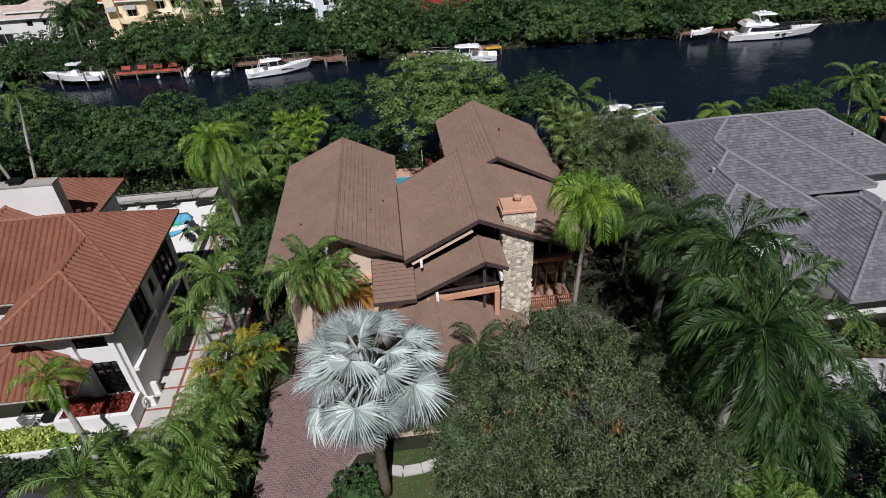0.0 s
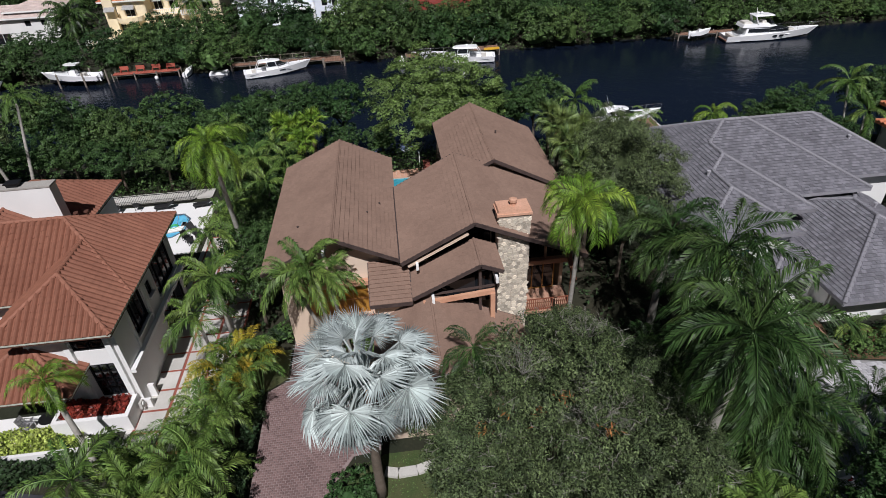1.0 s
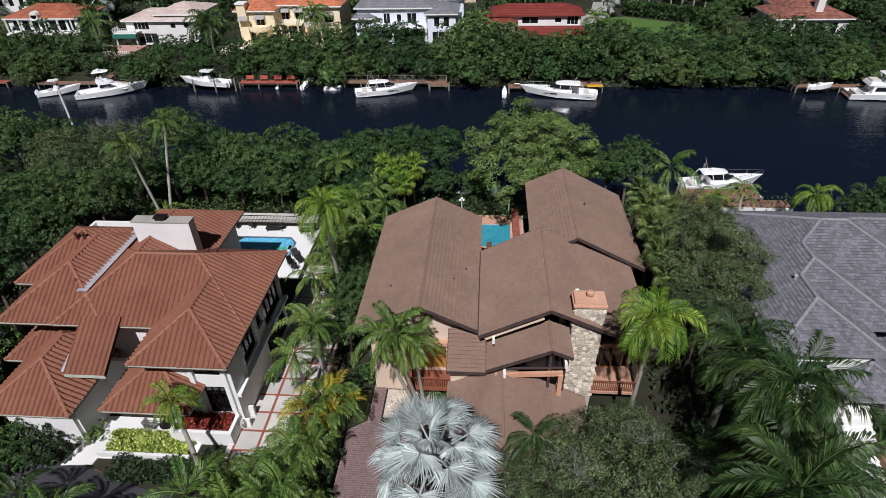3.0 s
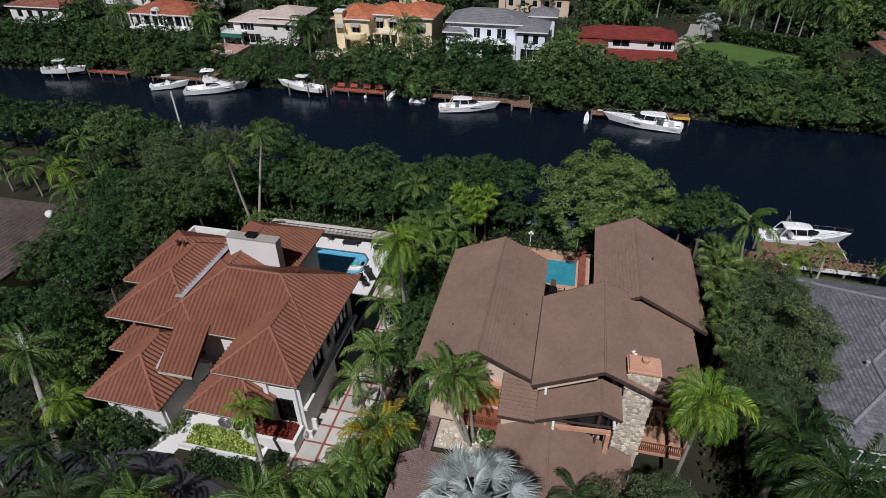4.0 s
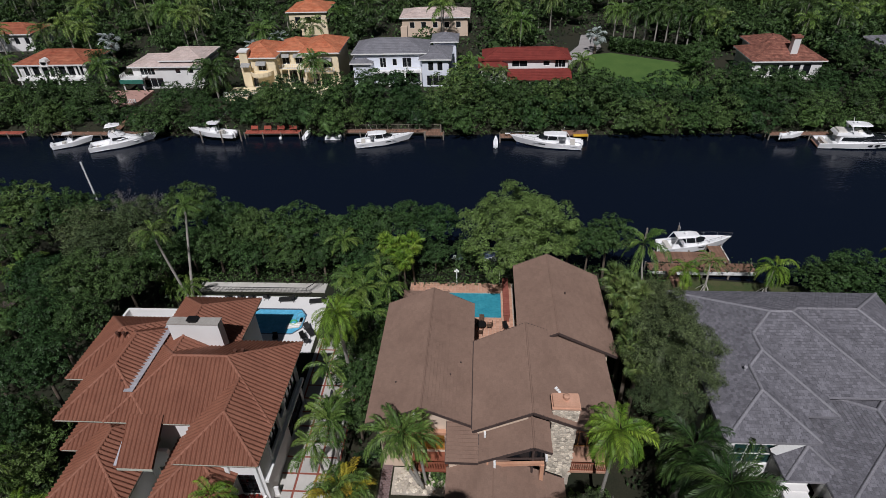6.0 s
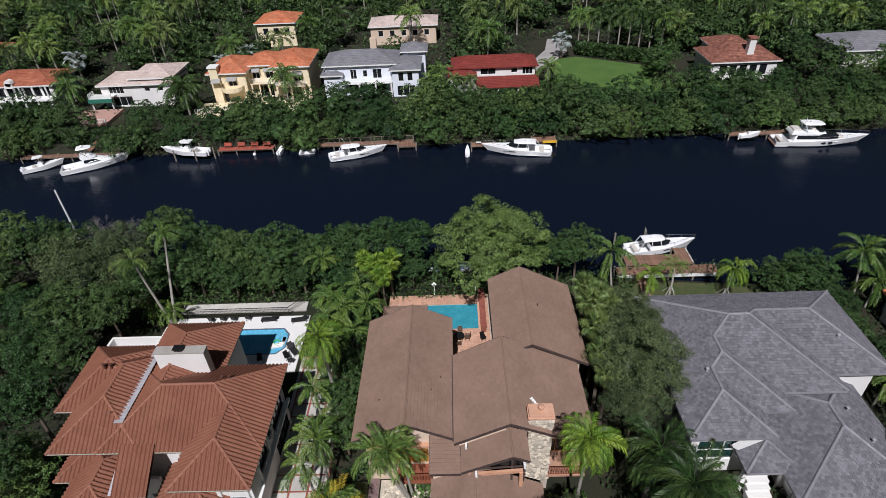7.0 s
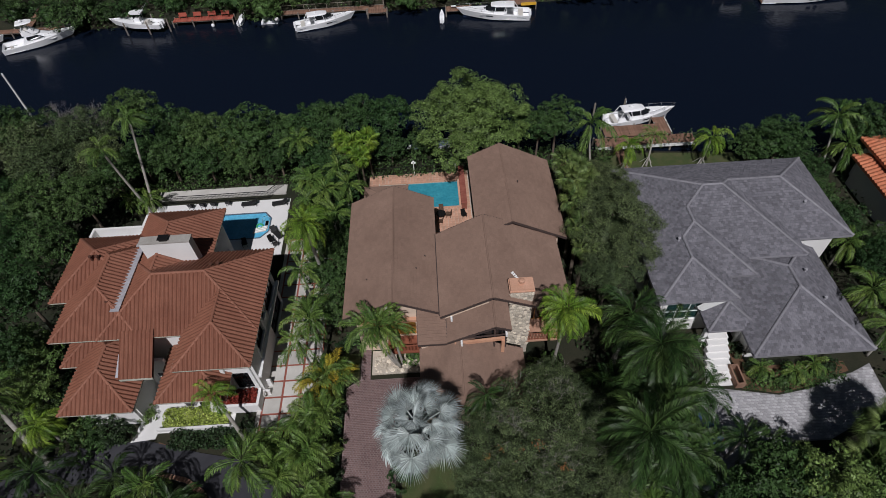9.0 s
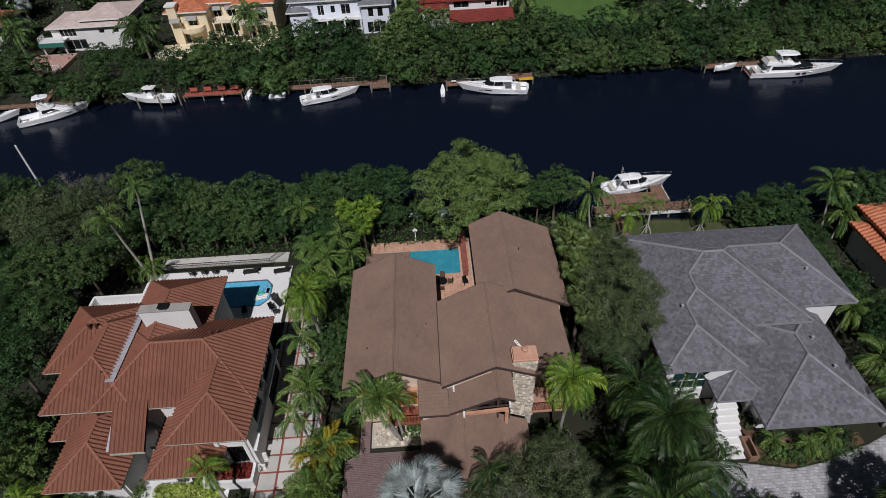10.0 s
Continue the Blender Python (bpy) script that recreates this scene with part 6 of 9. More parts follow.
def twig_geo(seed, n):
    """Fine pale twigs showing through and standing out of a crown one metre in radius."""
    rnd = random.Random(seed)
    g = Geo()
    for _ in range(n):
        d = Vector((rnd.gauss(0, 1), rnd.gauss(0, 1), abs(rnd.gauss(0, 0.8)))).normalized()
        p = Vector((d.x, d.y, d.z * 0.78)) * rnd.uniform(0.84, 0.99)
        w = (d * 0.45 + Vector((rnd.gauss(0, 0.7), rnd.gauss(0, 0.7), rnd.gauss(0, 0.4)))).normalized()
        L = rnd.uniform(0.06, 0.16)
        bow = Vector((rnd.gauss(0, 0.16), rnd.gauss(0, 0.16), rnd.gauss(0, 0.12))) * L
        mid, tip = p + w * L * 0.5 + bow, p + w * L
        g.tube([p, mid, tip], [0.0036, 0.0028, 0.0014], 3, False)
        for k in range(2):
            e = (w + Vector((rnd.gauss(0, 0.8), rnd.gauss(0, 0.8), rnd.gauss(0, 0.5)))).normalized()
            g.tube([mid, mid + e * L * rnd.uniform(0.25, 0.5)], [0.0024, 0.0012], 3, False)
    return g.mesh("twig_mass", PALE_TWIG)


TWIGS = [twig_geo(31 + k, 120) for k in range(3)]
for x, y, z, r, q, k in ((4.8, 15.1, 6.9, 4.8, 0.95, "oak"), (1.0, 14.6, 6.2, 3.5, 1.0, "oak"), (7.8, 15.8, 6.3, 3.0, 1.0, "oak"), (7.4, 11.6, 6.0, 3.8, 1.0, "oak"), (3.0, 11.0, 5.8, 3.6, 1.0, "oak"), (6.2, 18.8, 6.6, 2.3, 1.0, "oak"),
                      (-3.4, 8.7, 4.0, 2.4, 1.0, "oaklow"), (-7.8, 9.2, 3.8, 1.9, 1.0, "oaklow"), (-0.4, 9.2, 4.2, 2.6, 1.0, "oaklow"), (0.2, 12.4, 5.2, 2.9, 1.0, "oaklow"), (10.0, 12.2, 5.2, 2.6, 1.0, "oaklow")):
    oak = tree(x, y, z, r, k, "spreading grey-green small-leaved tree over the front garden", squash=q)
    if k == "oak":
        tw = new("twig_mass", TWIGS[int(x) % 3])
        tw.parent, tw.location, tw.scale = oak, (0, 0, z - GROUND), (r, r, r)
        tagged(tw, "fine pale grey twigs", kind="stuff")
for x, y, z in ((1.6, 13.4, 8.4), (2.9, 12.8, 8.6), (4.0, 13.0, 9.2), (0.5, 13.0, 7.6), (5.6, 11.6, 8.6)):
    d = thing("dry_leaf_cluster", "clump of dry orange-brown leaves caught in the tree", "leaves", "dry leaf clusters", at=(x, y, z))
    g, q = Geo(), random.Random(int(x * 10))
    for k in range(26):
        p, e = Vector((q.gauss(0, 0.2), q.gauss(0, 0.2), q.gauss(0, 0.12))), Vector((q.gauss(0, 0.1), q.gauss(0, 0.1), q.gauss(0, 0.06)))
        f = e.cross(Vector((q.random(), q.random(), q.random()))).normalized() * 0.05
        g.face([p - e, p + f, p + e, p - f])
    g.make("foliage", M_DRYLEAF, d)
tw = thing("dead_branch", "tangle of bare pale twigs in the grey-green tree", "branch", at=(5.4, 12.6, 8.7))
o = new("branch_tangle", bare_branches(8, 1.9, PALE_TWIG))
o.parent = tw
for x, y, z, sd in ((2.6, 14.4, 10.2, 9), (6.4, 17.4, 8.9, 10)):
    tw = thing("dead_branch", "spray of bare pale twigs in the grey-green tree", "branch", at=(x, y, z))
    o = new("branch_tangle", bare_branches(sd, 1.3, PALE_TWIG))
    o.parent = tw
for x, y, z, r in ((14.3, 33.0, 8.6, 4.3), (15.3, 38.0, 8.4, 3.4), (13.4, 29.4, 7.4, 2.8), (14.9, 42.6, 6.4, 2.6)):
    tree(x, y, z, r, "oak", "tall grey-green fine-leaved tree between two houses", squash=1.15)
for x, y, z, r in ((20.9, 9.6, 5.6, 3.7), (17.6, 8.4, 5.4, 3.0), (24.4, 9.2, 5.8, 3.7), (28.5, 9.0, 5.4, 3.6), (32.5, 11.5, 5.2, 3.2)):
    tree(x, y, z, r, "light" if x > 22 else "mang", "spreading leafy tree over the grey driveway")
for x, y, z, r in ((-12.3, 31.9, 6.2, 2.2), (-12.3, 28.6, 6.0, 2.1), (-13.3, 36.0, 5.8, 2.0), (-15.2, 29.6, 4.2, 1.5), (-12.3, 40.6, 5.6, 2.1), (-14.6, 33.6, 5.0, 1.8), (-14.8, 39.2, 5.6, 2.1), (-12.4, 44.4, 6.0, 2.2), (-15.4, 43.2, 5.2, 2.0), (-13.8, 47.6, 6.0, 2.3), (-17.0, 47.2, 5.0, 2.1), (-11.4, 36.6, 5.4, 1.8)):
    tree(x, y, z, r, "mang", "dense green tree in the narrow side garden")

for x, y, z, r in ((-38.6, 22.0, 4.6, 2.6), (-36.9, 20.0, 3.4, 1.7), (-39.6, 25.6, 5.2, 2.8)):
    tree(x, y, z, r, "light", "bushy green tree beside the terracotta house")
# -- palms --
palm(-35.6, 51.1, 12.4, 2.3, "green", "tall slender palm with a bent grey trunk", 9, (-36.2, 47.6), 0.13)
palm(-37.6, 47.0, 11.6, 2.4, "green", "slender leaning palm behind the terracotta house", 9, (-36.4, 47.4), 0.13)
for x, y, z, r, b in ((16.6, 51.6, 7.6, 3.3, (17.2, 50.6)), (21.2, 50.2, 5.0, 2.1, (21.0, 49.6)), (24.5, 51.6, 5.2, 1.9, (24.0, 50.2)), (31.0, 50.2, 5.4, 2.4, (30.4, 49.6)), (44.6, 49.6, 8.0, 3.5, (45.2, 48.6)), (45.8, 47.5, 5.4, 3.0, (45.6, 47.0))):
    palm(x, y, z, r, "bright" if r in (2.4, 2.1) else "green", "young coconut palm on the near bank", 11, b, 0.1, "coconut palms on the near bank", False)
for x, y in ((24.0, 50.2), (30.4, 49.6), (21.0, 49.6)):
    t = thing("tree_brace", "pale timber stakes propping a young palm", "stakes", "palm stakes", at=(x, y, GROUND))
    for k in range(4):
        a = 0.6 + k * math.pi / 2
        Geo().beam((math.cos(a) * 1.0, math.sin(a) * 1.0, 0), (math.cos(a) * 0.14, math.sin(a) * 0.14, 1.3), 0.07, 0.05).make("stake", M_CONC, t)
for x, y, z, r in ((-36.0, 47.6, 3.6, 2.0), (-38.1, 47.8, 3.6, 2.0), (-17.8, 51.4, 8.0, 2.1)):
    palm(x, y, z, r, "green", "small green palm by the bank path", 15, None, 0.09, shaft=False)
palm(-13.5, 31.2, 14.6, 2.3, "bright", "tall palm with drooping yellow-green fronds", 17, (-13.9, 33.6), 0.15)
for x, y, z, r in ((-13.7, 41.8, 8.6, 2.3), (-12.6, 39.2, 7.6, 2.2), (-15.4, 40.8, 8.2, 2.3), (-15.3, 31.6, 8.0, 2.2), (-13.6, 25.4, 8.6, 2.6), (-11.6, 43.6, 7.6, 2.1), (-14.8, 37.0, 7.2, 2.2), (-15.6, 45.0, 7.0, 2.3), (-14.6, 28.2, 6.6, 2.0), (-15.8, 36.4, 6.6, 2.1), (-15.0, 24.6, 6.6, 2.4), (-16.6, 46.0, 7.0, 2.2), (-12.8, 46.2, 7.8, 2.1)):
    palm(x, y, z, r, "green", "green feather palm in the side garden", 12, None, 0.1, "palms in the side garden")
for x, y, z, r, b in ((-7.6, 23.4, 9.8, 2.6, (-6.4, 24.2)), (-8.8, 24.2, 9.0, 2.4, (-6.7, 24.5)), (-6.7, 24.3, 8.6, 2.2, (-6.2, 24.6))):
    palm(x, y, z, r, "green", "bright green palm leaning before the gable", 14, b, 0.11, "palms before the brown house")
palm(7.1, 21.2, 13.9, 2.3, "bright", "tall palm with vivid yellow-green drooping fronds", 22, (7.2, 22.4), 0.115)
for x, y, z, r, b in ((10.8, 11.9, 13.0, 3.85, (11.2, 12.9)), (13.9, 18.9, 11.9, 3.8, (14.1, 19.8)), (13.0, 22.6, 10.6, 3.3, (13.2, 23.2)), (13.4, 15.4, 9.6, 3.6, (13.6, 15.9)), (15.2, 16.6, 8.2, 3.2, (15.4, 16.8)), (15.4, 21.6, 7.8, 3.3, (15.6, 21.8)), (17.8, 17.6, 6.6, 2.8, (17.6, 17.8)), (14.6, 12.6, 7.4, 3.2, (14.8, 12.8))):
    palm(x, y, z, r, "dark", "large dark glossy royal palm beside the grey-roofed house", 20, b, 0.2, "royal palms between two houses")
# clumps from y 10 on get the dark fronds, standing in for deep shade
for x, y, z, r in ((12.6, 8.6, 6.6, 2.6), (11.2, 9.9, 5.4, 2.2), (17.0, 13.4, 4.6, 2.2), (13.2, 13.0, 6.4, 2.6), (14.8, 11.0, 5.4, 2.6), (15.4, 18.4, 5.4, 2.4), (10.4, 16.4, 5.0, 2.4), (11.6, 19.6, 5.0, 2.4), (16.9, 15.0, 4.6, 2.0)):
    areca(x, y, z, r, "dense green feathery palm clump under the royal palms", "arecagreen" if y < 10 else "arecashade", 30)
palm(0.8, 17.4, 8.4, 1.9, "dark", "small dark palm at the edge of the front roof", 13, (1.2, 16.8), 0.1)
palm(6.9, 20.6, 4.6, 1.6, "green", "small silvery palm below the balcony", 12, None, 0.08, shaft=False)
for x, y, z, r in ((36.6, 26.4, 6.4, 2.7), (36.4, 22.6, 6.0, 2.5), (38.4, 33.0, 5.4, 2.2)):
    palm(x, y, z, r, "green", "green palm in the side garden of the grey-roofed house", 15, None, 0.1)
# dark fronds here put the shade over these palms into their colour
for x, y, z, r in ((20.4, 14.0, 5.4, 2.4), (22.5, 13.8, 5.0, 2.0), (16.6, 17.4, 7.0, 2.4), (15.8, 20.4, 7.2, 2.4)):
    palm(x, y, z, r, "dark", "green palm shading the grey driveway", 13, None, 0.1, "palms by the grey driveway")
# the "dark" ones are green palms with shade painted into the frond colour
for x, y, z, r, k in ((-18.4, 14.6, 5.6, 2.7, "green"), (-24.0, 11.4, 5.4, 2.3, "dark"), (-26.6, 10.4, 5.6, 2.4, "green"), (-30.6, 12.2, 5.0, 2.6, "dark"), (-34.5, 14.8, 5.6, 2.6, "dark"), (-38.0, 13.5, 6.0, 3.0, "green"), (-36.4, 19.0, 5.0, 2.0, "bright"), (-21.4, 9.0, 5.4, 2.4, "dark"), (-26.0, 13.6, 4.8, 2.3, "green"), (-28.8, 14.6, 4.4, 2.3, "dark"), (-23.4, 12.0, 4.8, 2.2, "dark")):
    palm(x, y, z, r, k, "broad green palm in front of the terracotta house", 13, None, 0.11, "palms before the terracotta house")
palm(-21.2, 19.6, 7.3, 1.7, "bright", "slender leaning palm rising from the terrace", 12, (-19.6, 17.6), 0.14, shaft=False)
palm(-39.6, 20.4, 8.0, 2.9, "green", "leaning palm with a long grey trunk", 15, (-36.4, 17.0), 0.2, shaft=False)
for x, y, z, r in ((-55.0, 47.5, 6.2, 2.9), (-63.0, 49.5, 6.2, 2.9), (-59.0, 46.0, 5.8, 2.7), (-68.0, 49.0, 6.2, 2.8), (-73.0, 50.0, 6.2, 2.8), (-64.0, 54.5, 8.0, 2.8), (-79.0, 52.5, 6.0, 2.9), (-50.5, 27.5, 5.2, 2.6), (-46.0, 21.0, 5.6, 2.7), (-50.0, 33.5, 5.4, 2.4)):
    palm(x, y, z, r, "bright" if int(-x) % 3 == 0 else "green", "leafy palm in the neighbouring garden", 12, None, 0.1, "palms in the neighbouring garden")
for x, y, z, r in ((-13.4, 21.9, 5.6, 2.5), (-11.9, 22.4, 5.4, 1.9)):
    areca(x, y, z, r, "golden yellow areca palm clump beside the brick driveway")
for x, y, z, r in ((-13.1, 18.9, 5.4, 2.3), (-13.6, 15.3, 5.6, 2.5), (-17.3, 16.6, 4.6, 2.0), (-15.8, 14.4, 5.2, 2.3), (-12.6, 12.0, 5.2, 2.2), (-14.8, 18.0, 4.8, 2.0), (-14.2, 9.5, 5.2, 2.4), (9.6, 9.4, 6.0, 2.4)):
    areca(x, y, z, r, "green and yellow areca palm clump by the driveway", "arecagreen")
fan_palm(-4.3, 14.2, 10.6, 4.0, "silver", "large silver-blue fan palm with stiff pleated leaves", 36, (-4.5, 14.5), 0.2)
for x, y, z, r in ((11.5, 39.8, 9.8, 1.9), (11.3, 36.4, 9.8, 1.9), (11.2, 33.4, 9.4, 1.8), (13.2, 39.7, 9.4, 1.8), (11.6, 43.0, 9.4, 1.8), (11.4, 31.4, 8.8, 1.7), (12.6, 34.8, 8.6, 1.7), (13.0, 42.2, 8.8, 1.7)):
    fan_palm(x, y, z, r, "sabal", "green fan palm crowding the brown roof", 22, None, 0.15, "fan palms beside the brown roof")
for x, y, z, r in ((-9.8, 50.9, 7.6, 1.8), (-11.5, 50.2, 7.4, 1.7), (-10.6, 49.2, 6.6, 1.6), (-12.7, 51.0, 7.6, 1.6)):
    fan_palm(x, y, z, r, "light", "light green fan palm behind the pool terrace", 22, None, 0.1, "light fan palms by the pool")
for x, y, z, r in ((30.4, 13.4, 6.6, 2.6), (28.6, 11.6, 5.6, 2.2), (33.0, 14.6, 6.0, 2.3)):
    fan_palm(x, y, z, r, "sabal", "pale green fan palm beside the grey driveway", 28, None, 0.16)


def shrub(x, y, r, kind, label, z=GROUND, squash=0.9):
    o = new("shrub", CROWNS["shrub"][kind])
    o.matrix_basis = Matrix.Translation((x, y, z + 0.55 * r * squash)) @ Euler((0, 0, x * 3)).to_matrix().to_4x4() @ Matrix.Diagonal((r / 1.3, r / 1.3, r / 1.3 * squash, 1))
    return tagged(o, label, "shrub")


for x, y, r, k in ((6.3, 22.6, 1.5, 1), (8.2, 20.8, 1.5, 0), (7.4, 23.6, 1.1, 1), (-5.3, 25.2, 1.2, 1), (-10.9, 27.2, 0.9, 1), (-11.6, 26.6, 1.0, 0), (-6.1, 14.2, 1.4, 2), (-12.1, 20.2, 0.9, 0), (-12.0, 17.0, 0.9, 1), (-12.0, 14.4, 0.9, 0), (-19.9, 19.0, 1.0, 0), (-29.0, 20.9, 0.9, 1),
                   (26.0, 20.6, 1.0, 1), (27.6, 20.2, 0.9, 2), (29.3, 20.4, 1.0, 1), (31.0, 20.9, 1.0, 2), (32.4, 21.3, 0.9, 0), (25.2, 21.4, 0.8, 0), (24.9, 23.6, 0.9, 0), (28.6, 21.4, 0.7, 2)):
    shrub(x, y, r, k, "low leafy garden shrub in a bed")
for x, y, r in ((-34.3, 19.0, 1.5), (-32.6, 18.7, 1.7), (-30.9, 18.9, 1.5), (-36.2, 21.6, 1.6), (-36.6, 23.4, 1.5)):
    shrub(x, y, r, int(-x) % 3, "tall leafy shrub against the white wall", squash=1.25)
for x, y in ((25.6, 21.2), (28.4, 20.7), (30.4, 21.3)):
    palm(x, y, 2.9, 1.3, "arecagreen", "small fern-like palm in the garden bed", 11, None, 0.06, shaft=False)


def leafy_carpet(name, x0, x1, y0, y1, z0, h, count, size, m, label, category, seed=0, keep=None):
    """Uncountable low foliage over a rectangle of the plan."""
    r = np.random.RandomState(seed)
    n = count
    p = np.stack([r.uniform(x0, x1, n), r.uniform(y0, y1, n), np.zeros(n)], 1)
    if keep:
        p = p[np.array([keep(a, b) for a, b, _ in p])]
        n = len(p)
    p[:, 2] = z0 + h * r.uniform(0.25, 1, n) * (0.65 + 0.35 * np.sin(p[:, 0] * 1.9) * np.cos(p[:, 1] * 2.3))
    nn = r.normal(size=(n, 3)) * 0.5 + np.array([0, 0, 0.8])
    nn /= np.linalg.norm(nn, axis=1)[:, None]
    t = np.cross(nn, r.normal(size=(n, 3)))
    t /= np.linalg.norm(t, axis=1)[:, None]
    b = np.cross(nn, t)
    s = size * r.uniform(0.6, 1.3, (n, 1))
    g = Geo()
    g.v = [tuple(q) for q in np.stack([p - t * s * 0.5, p + b * s * 0.3, p + t * s * 0.5, p - b * s * 0.3], 1).reshape(-1, 3).tolist()]
    g.f = [(4 * i, 4 * i + 1, 4 * i + 2, 4 * i + 3) for i in range(n)]
    return tagged(g.make(name, m), label, category, kind="stuff")


leafy_carpet("hedge", -27.4, -21.6, 19.5, 21.3, GROUND, 0.95, 4200, 0.2, L_HEDGE, "lime green clipped hedge before the terrace", "hedge", 1)
leafy_carpet("bromeliads", -22.9, -19.2, 21.0, 22.35, 2.5, 0.55, 1600, 0.24, L_RED, "maroon bromeliads filling the white planter", "plants", 2)
leafy_carpet("hedge", -12.3, -11.5, 8.0, 22.0, GROUND, 1.3, 3800, 0.2, L_LAWNBLADE, "dark green hedge along the brick driveway", "hedge", 3)
leafy_carpet("ground_cover", 24.0, 33.6, 19.4, 20.7, GROUND, 0.35, 2400, 0.14, L_MANGROVE, "low green ground cover along the grey drive", "plants", 4, lambda a, b: b > 19.3 + 0.5 * abs(a - 27.5) / 5)
leafy_carpet("ground_cover", -36.0, -19.0, 16.6, 19.2, GROUND, 0.9, 7000, 0.24, L_LAWNBLADE, "dark leafy planting below the white garden wall", "plants", 10, lambda a, b: b > 17.4 + max(0, (-25 - a)) * 0.14 and (a > -26.5 or a < -30.5))
leafy_carpet("ground_cover", -31.0, -22.0, 3.0, 13.6, GROUND, 1.0, 9000, 0.28, L_LAWNBLADE, "dark leafy planting inside the curve of the drive", "plants", 11)
leafy_carpet("grass_tufts", -6.0, 1.0, 5.0, 16.7, GROUND, 0.10, 5000, 0.09, L_LIGHT, "short uneven grass of the front lawn", "grass", 5)
FREE = ((-37.6, -17.9, 17.5, 51.0), (-19.4, -13.8, 18.5, 41.5), (-10.5, 10.0, 17.2, 51.5), (-12.6, -4.0, 4.0, 26.5), (-6.5, 1.4, 4.0, 17.0), (16.9, 37.4, 21.1, 53.4), (15.5, 36.3, 2.0, 22.0), (-31.5, -16.8, 2.0, 18.6))


def wild(a, b):
    return not any(q[0] < a < q[1] and q[2] < b < q[3] for q in FREE)


leafy_carpet("undergrowth", -60, 46, 4, 56, GROUND, 1.6, 36000, 0.34, L_LAWNBLADE, "dense shaded undergrowth between the houses", "plants", 6, wild)
leafy_carpet("undergrowth", -62, 20, 50.6, 56, GROUND - 0.3, 2.4, 15000, 0.3, L_MANGROVE, "leafy undergrowth along the near bank", "plants", 7, lambda a, b: b < 55.5 - 0.13 * a)


# ---- boats ----
def loft(sections, closed=False):
    """A skin over rows of points that all have the same count."""
    g = Geo()
    n = len(sections[0])
    for s in sections:
        g.v += [tuple(p) for p in s]
    for k in range(len(sections) - 1):
        for j in range(n if closed else n - 1):
            a, b = k * n + j, k * n + (j + 1) % n
            g.f.append((a, b, b + n, a + n))
    return g


def hull_parts(t, L, B, H, m, stripe=None, deck_m=None, mid=5):
    """Hull with flared bow, coloured bottom, deck and cockpit sole; bow towards +x, waterline at z 0."""
    st = 13
    top, low = [], []
    edge = []
    for k in range(st + 1):
        s = k / st
        b = B / 2 * (0.92 + 0.08 * math.sin(math.pi * min(s * 1.4, 1))) * (1 if s < 0.5 else max(0.0, 1 - ((s - 0.5) / 0.5) ** 1.9))
        sheer = H * (0.62 + 0.52 * s ** 1.5)
        chine = H * (0.12 + 0.42 * max(0, s - 0.55))
        x = -L / 2 + L * s
        bc = b * (0.88 - 0.30 * max(0, s - 0.4))
        xr = x + (0.0 if s < 0.5 else (s - 0.5) ** 1.4 * 0.26 * L)
        top.append([(x, -bc, chine), (xr, -b, sheer), (xr, -b * 0.93, sheer + 0.03)])
        low.append([(x, 0, -0.35 + 0.5 * max(0, s - 0.7)), (x, -bc, chine)])
        edge.append((xr, b, sheer))
    g = Geo()
    for rows, gg in ((top, g),):
        q = loft(rows)
        gg.v, gg.f = q.v, q.f
        i = len(gg.v)
        gg.v += [(x, -y, z) for x, y, z in q.v]
        gg.f += [tuple(i + w for w in reversed(f)) for f in q.f]
    # transom
    a = top[0]
    g.face([a[1], a[0], (a[0][0], -a[0][1], a[0][2]), (a[1][0], -a[1][1], a[1][2])])
    hull = g.make("hull", m, t, smooth=False)
    b = loft(low)
    i = len(b.v)
    b.v += [(x, -y, z) for x, y, z in b.v]
    b.f += [tuple(i + w for w in reversed(f)) for f in list(b.f)]
    b.face([low[0][0], low[0][1], (low[0][1][0], -low[0][1][1], low[0][1][2])])
    b.make("bottom", stripe or m, hull)
    d = Geo()
    for k in range(st):
        (x0, b0, z0), (x1, b1, z1) = edge[k], edge[k + 1]
        dz = -0.06 if k >= mid else -0.55 * H
        d.face([(x0, -b0 * 0.93, z0 + dz), (x1, -b1 * 0.93, z1 + dz), (x1, b1 * 0.93, z1 + dz), (x0, b0 * 0.93, z0 + dz)])
    x, bb, z = edge[mid]
    d.face([(x, -bb * 0.93, z - 0.55 * H), (x, -bb * 0.93, z - 0.06), (x, bb * 0.93, z - 0.06), (x, bb * 0.93, z - 0.55 * H)])
    d.make("deck", deck_m or m, t)
    return edge


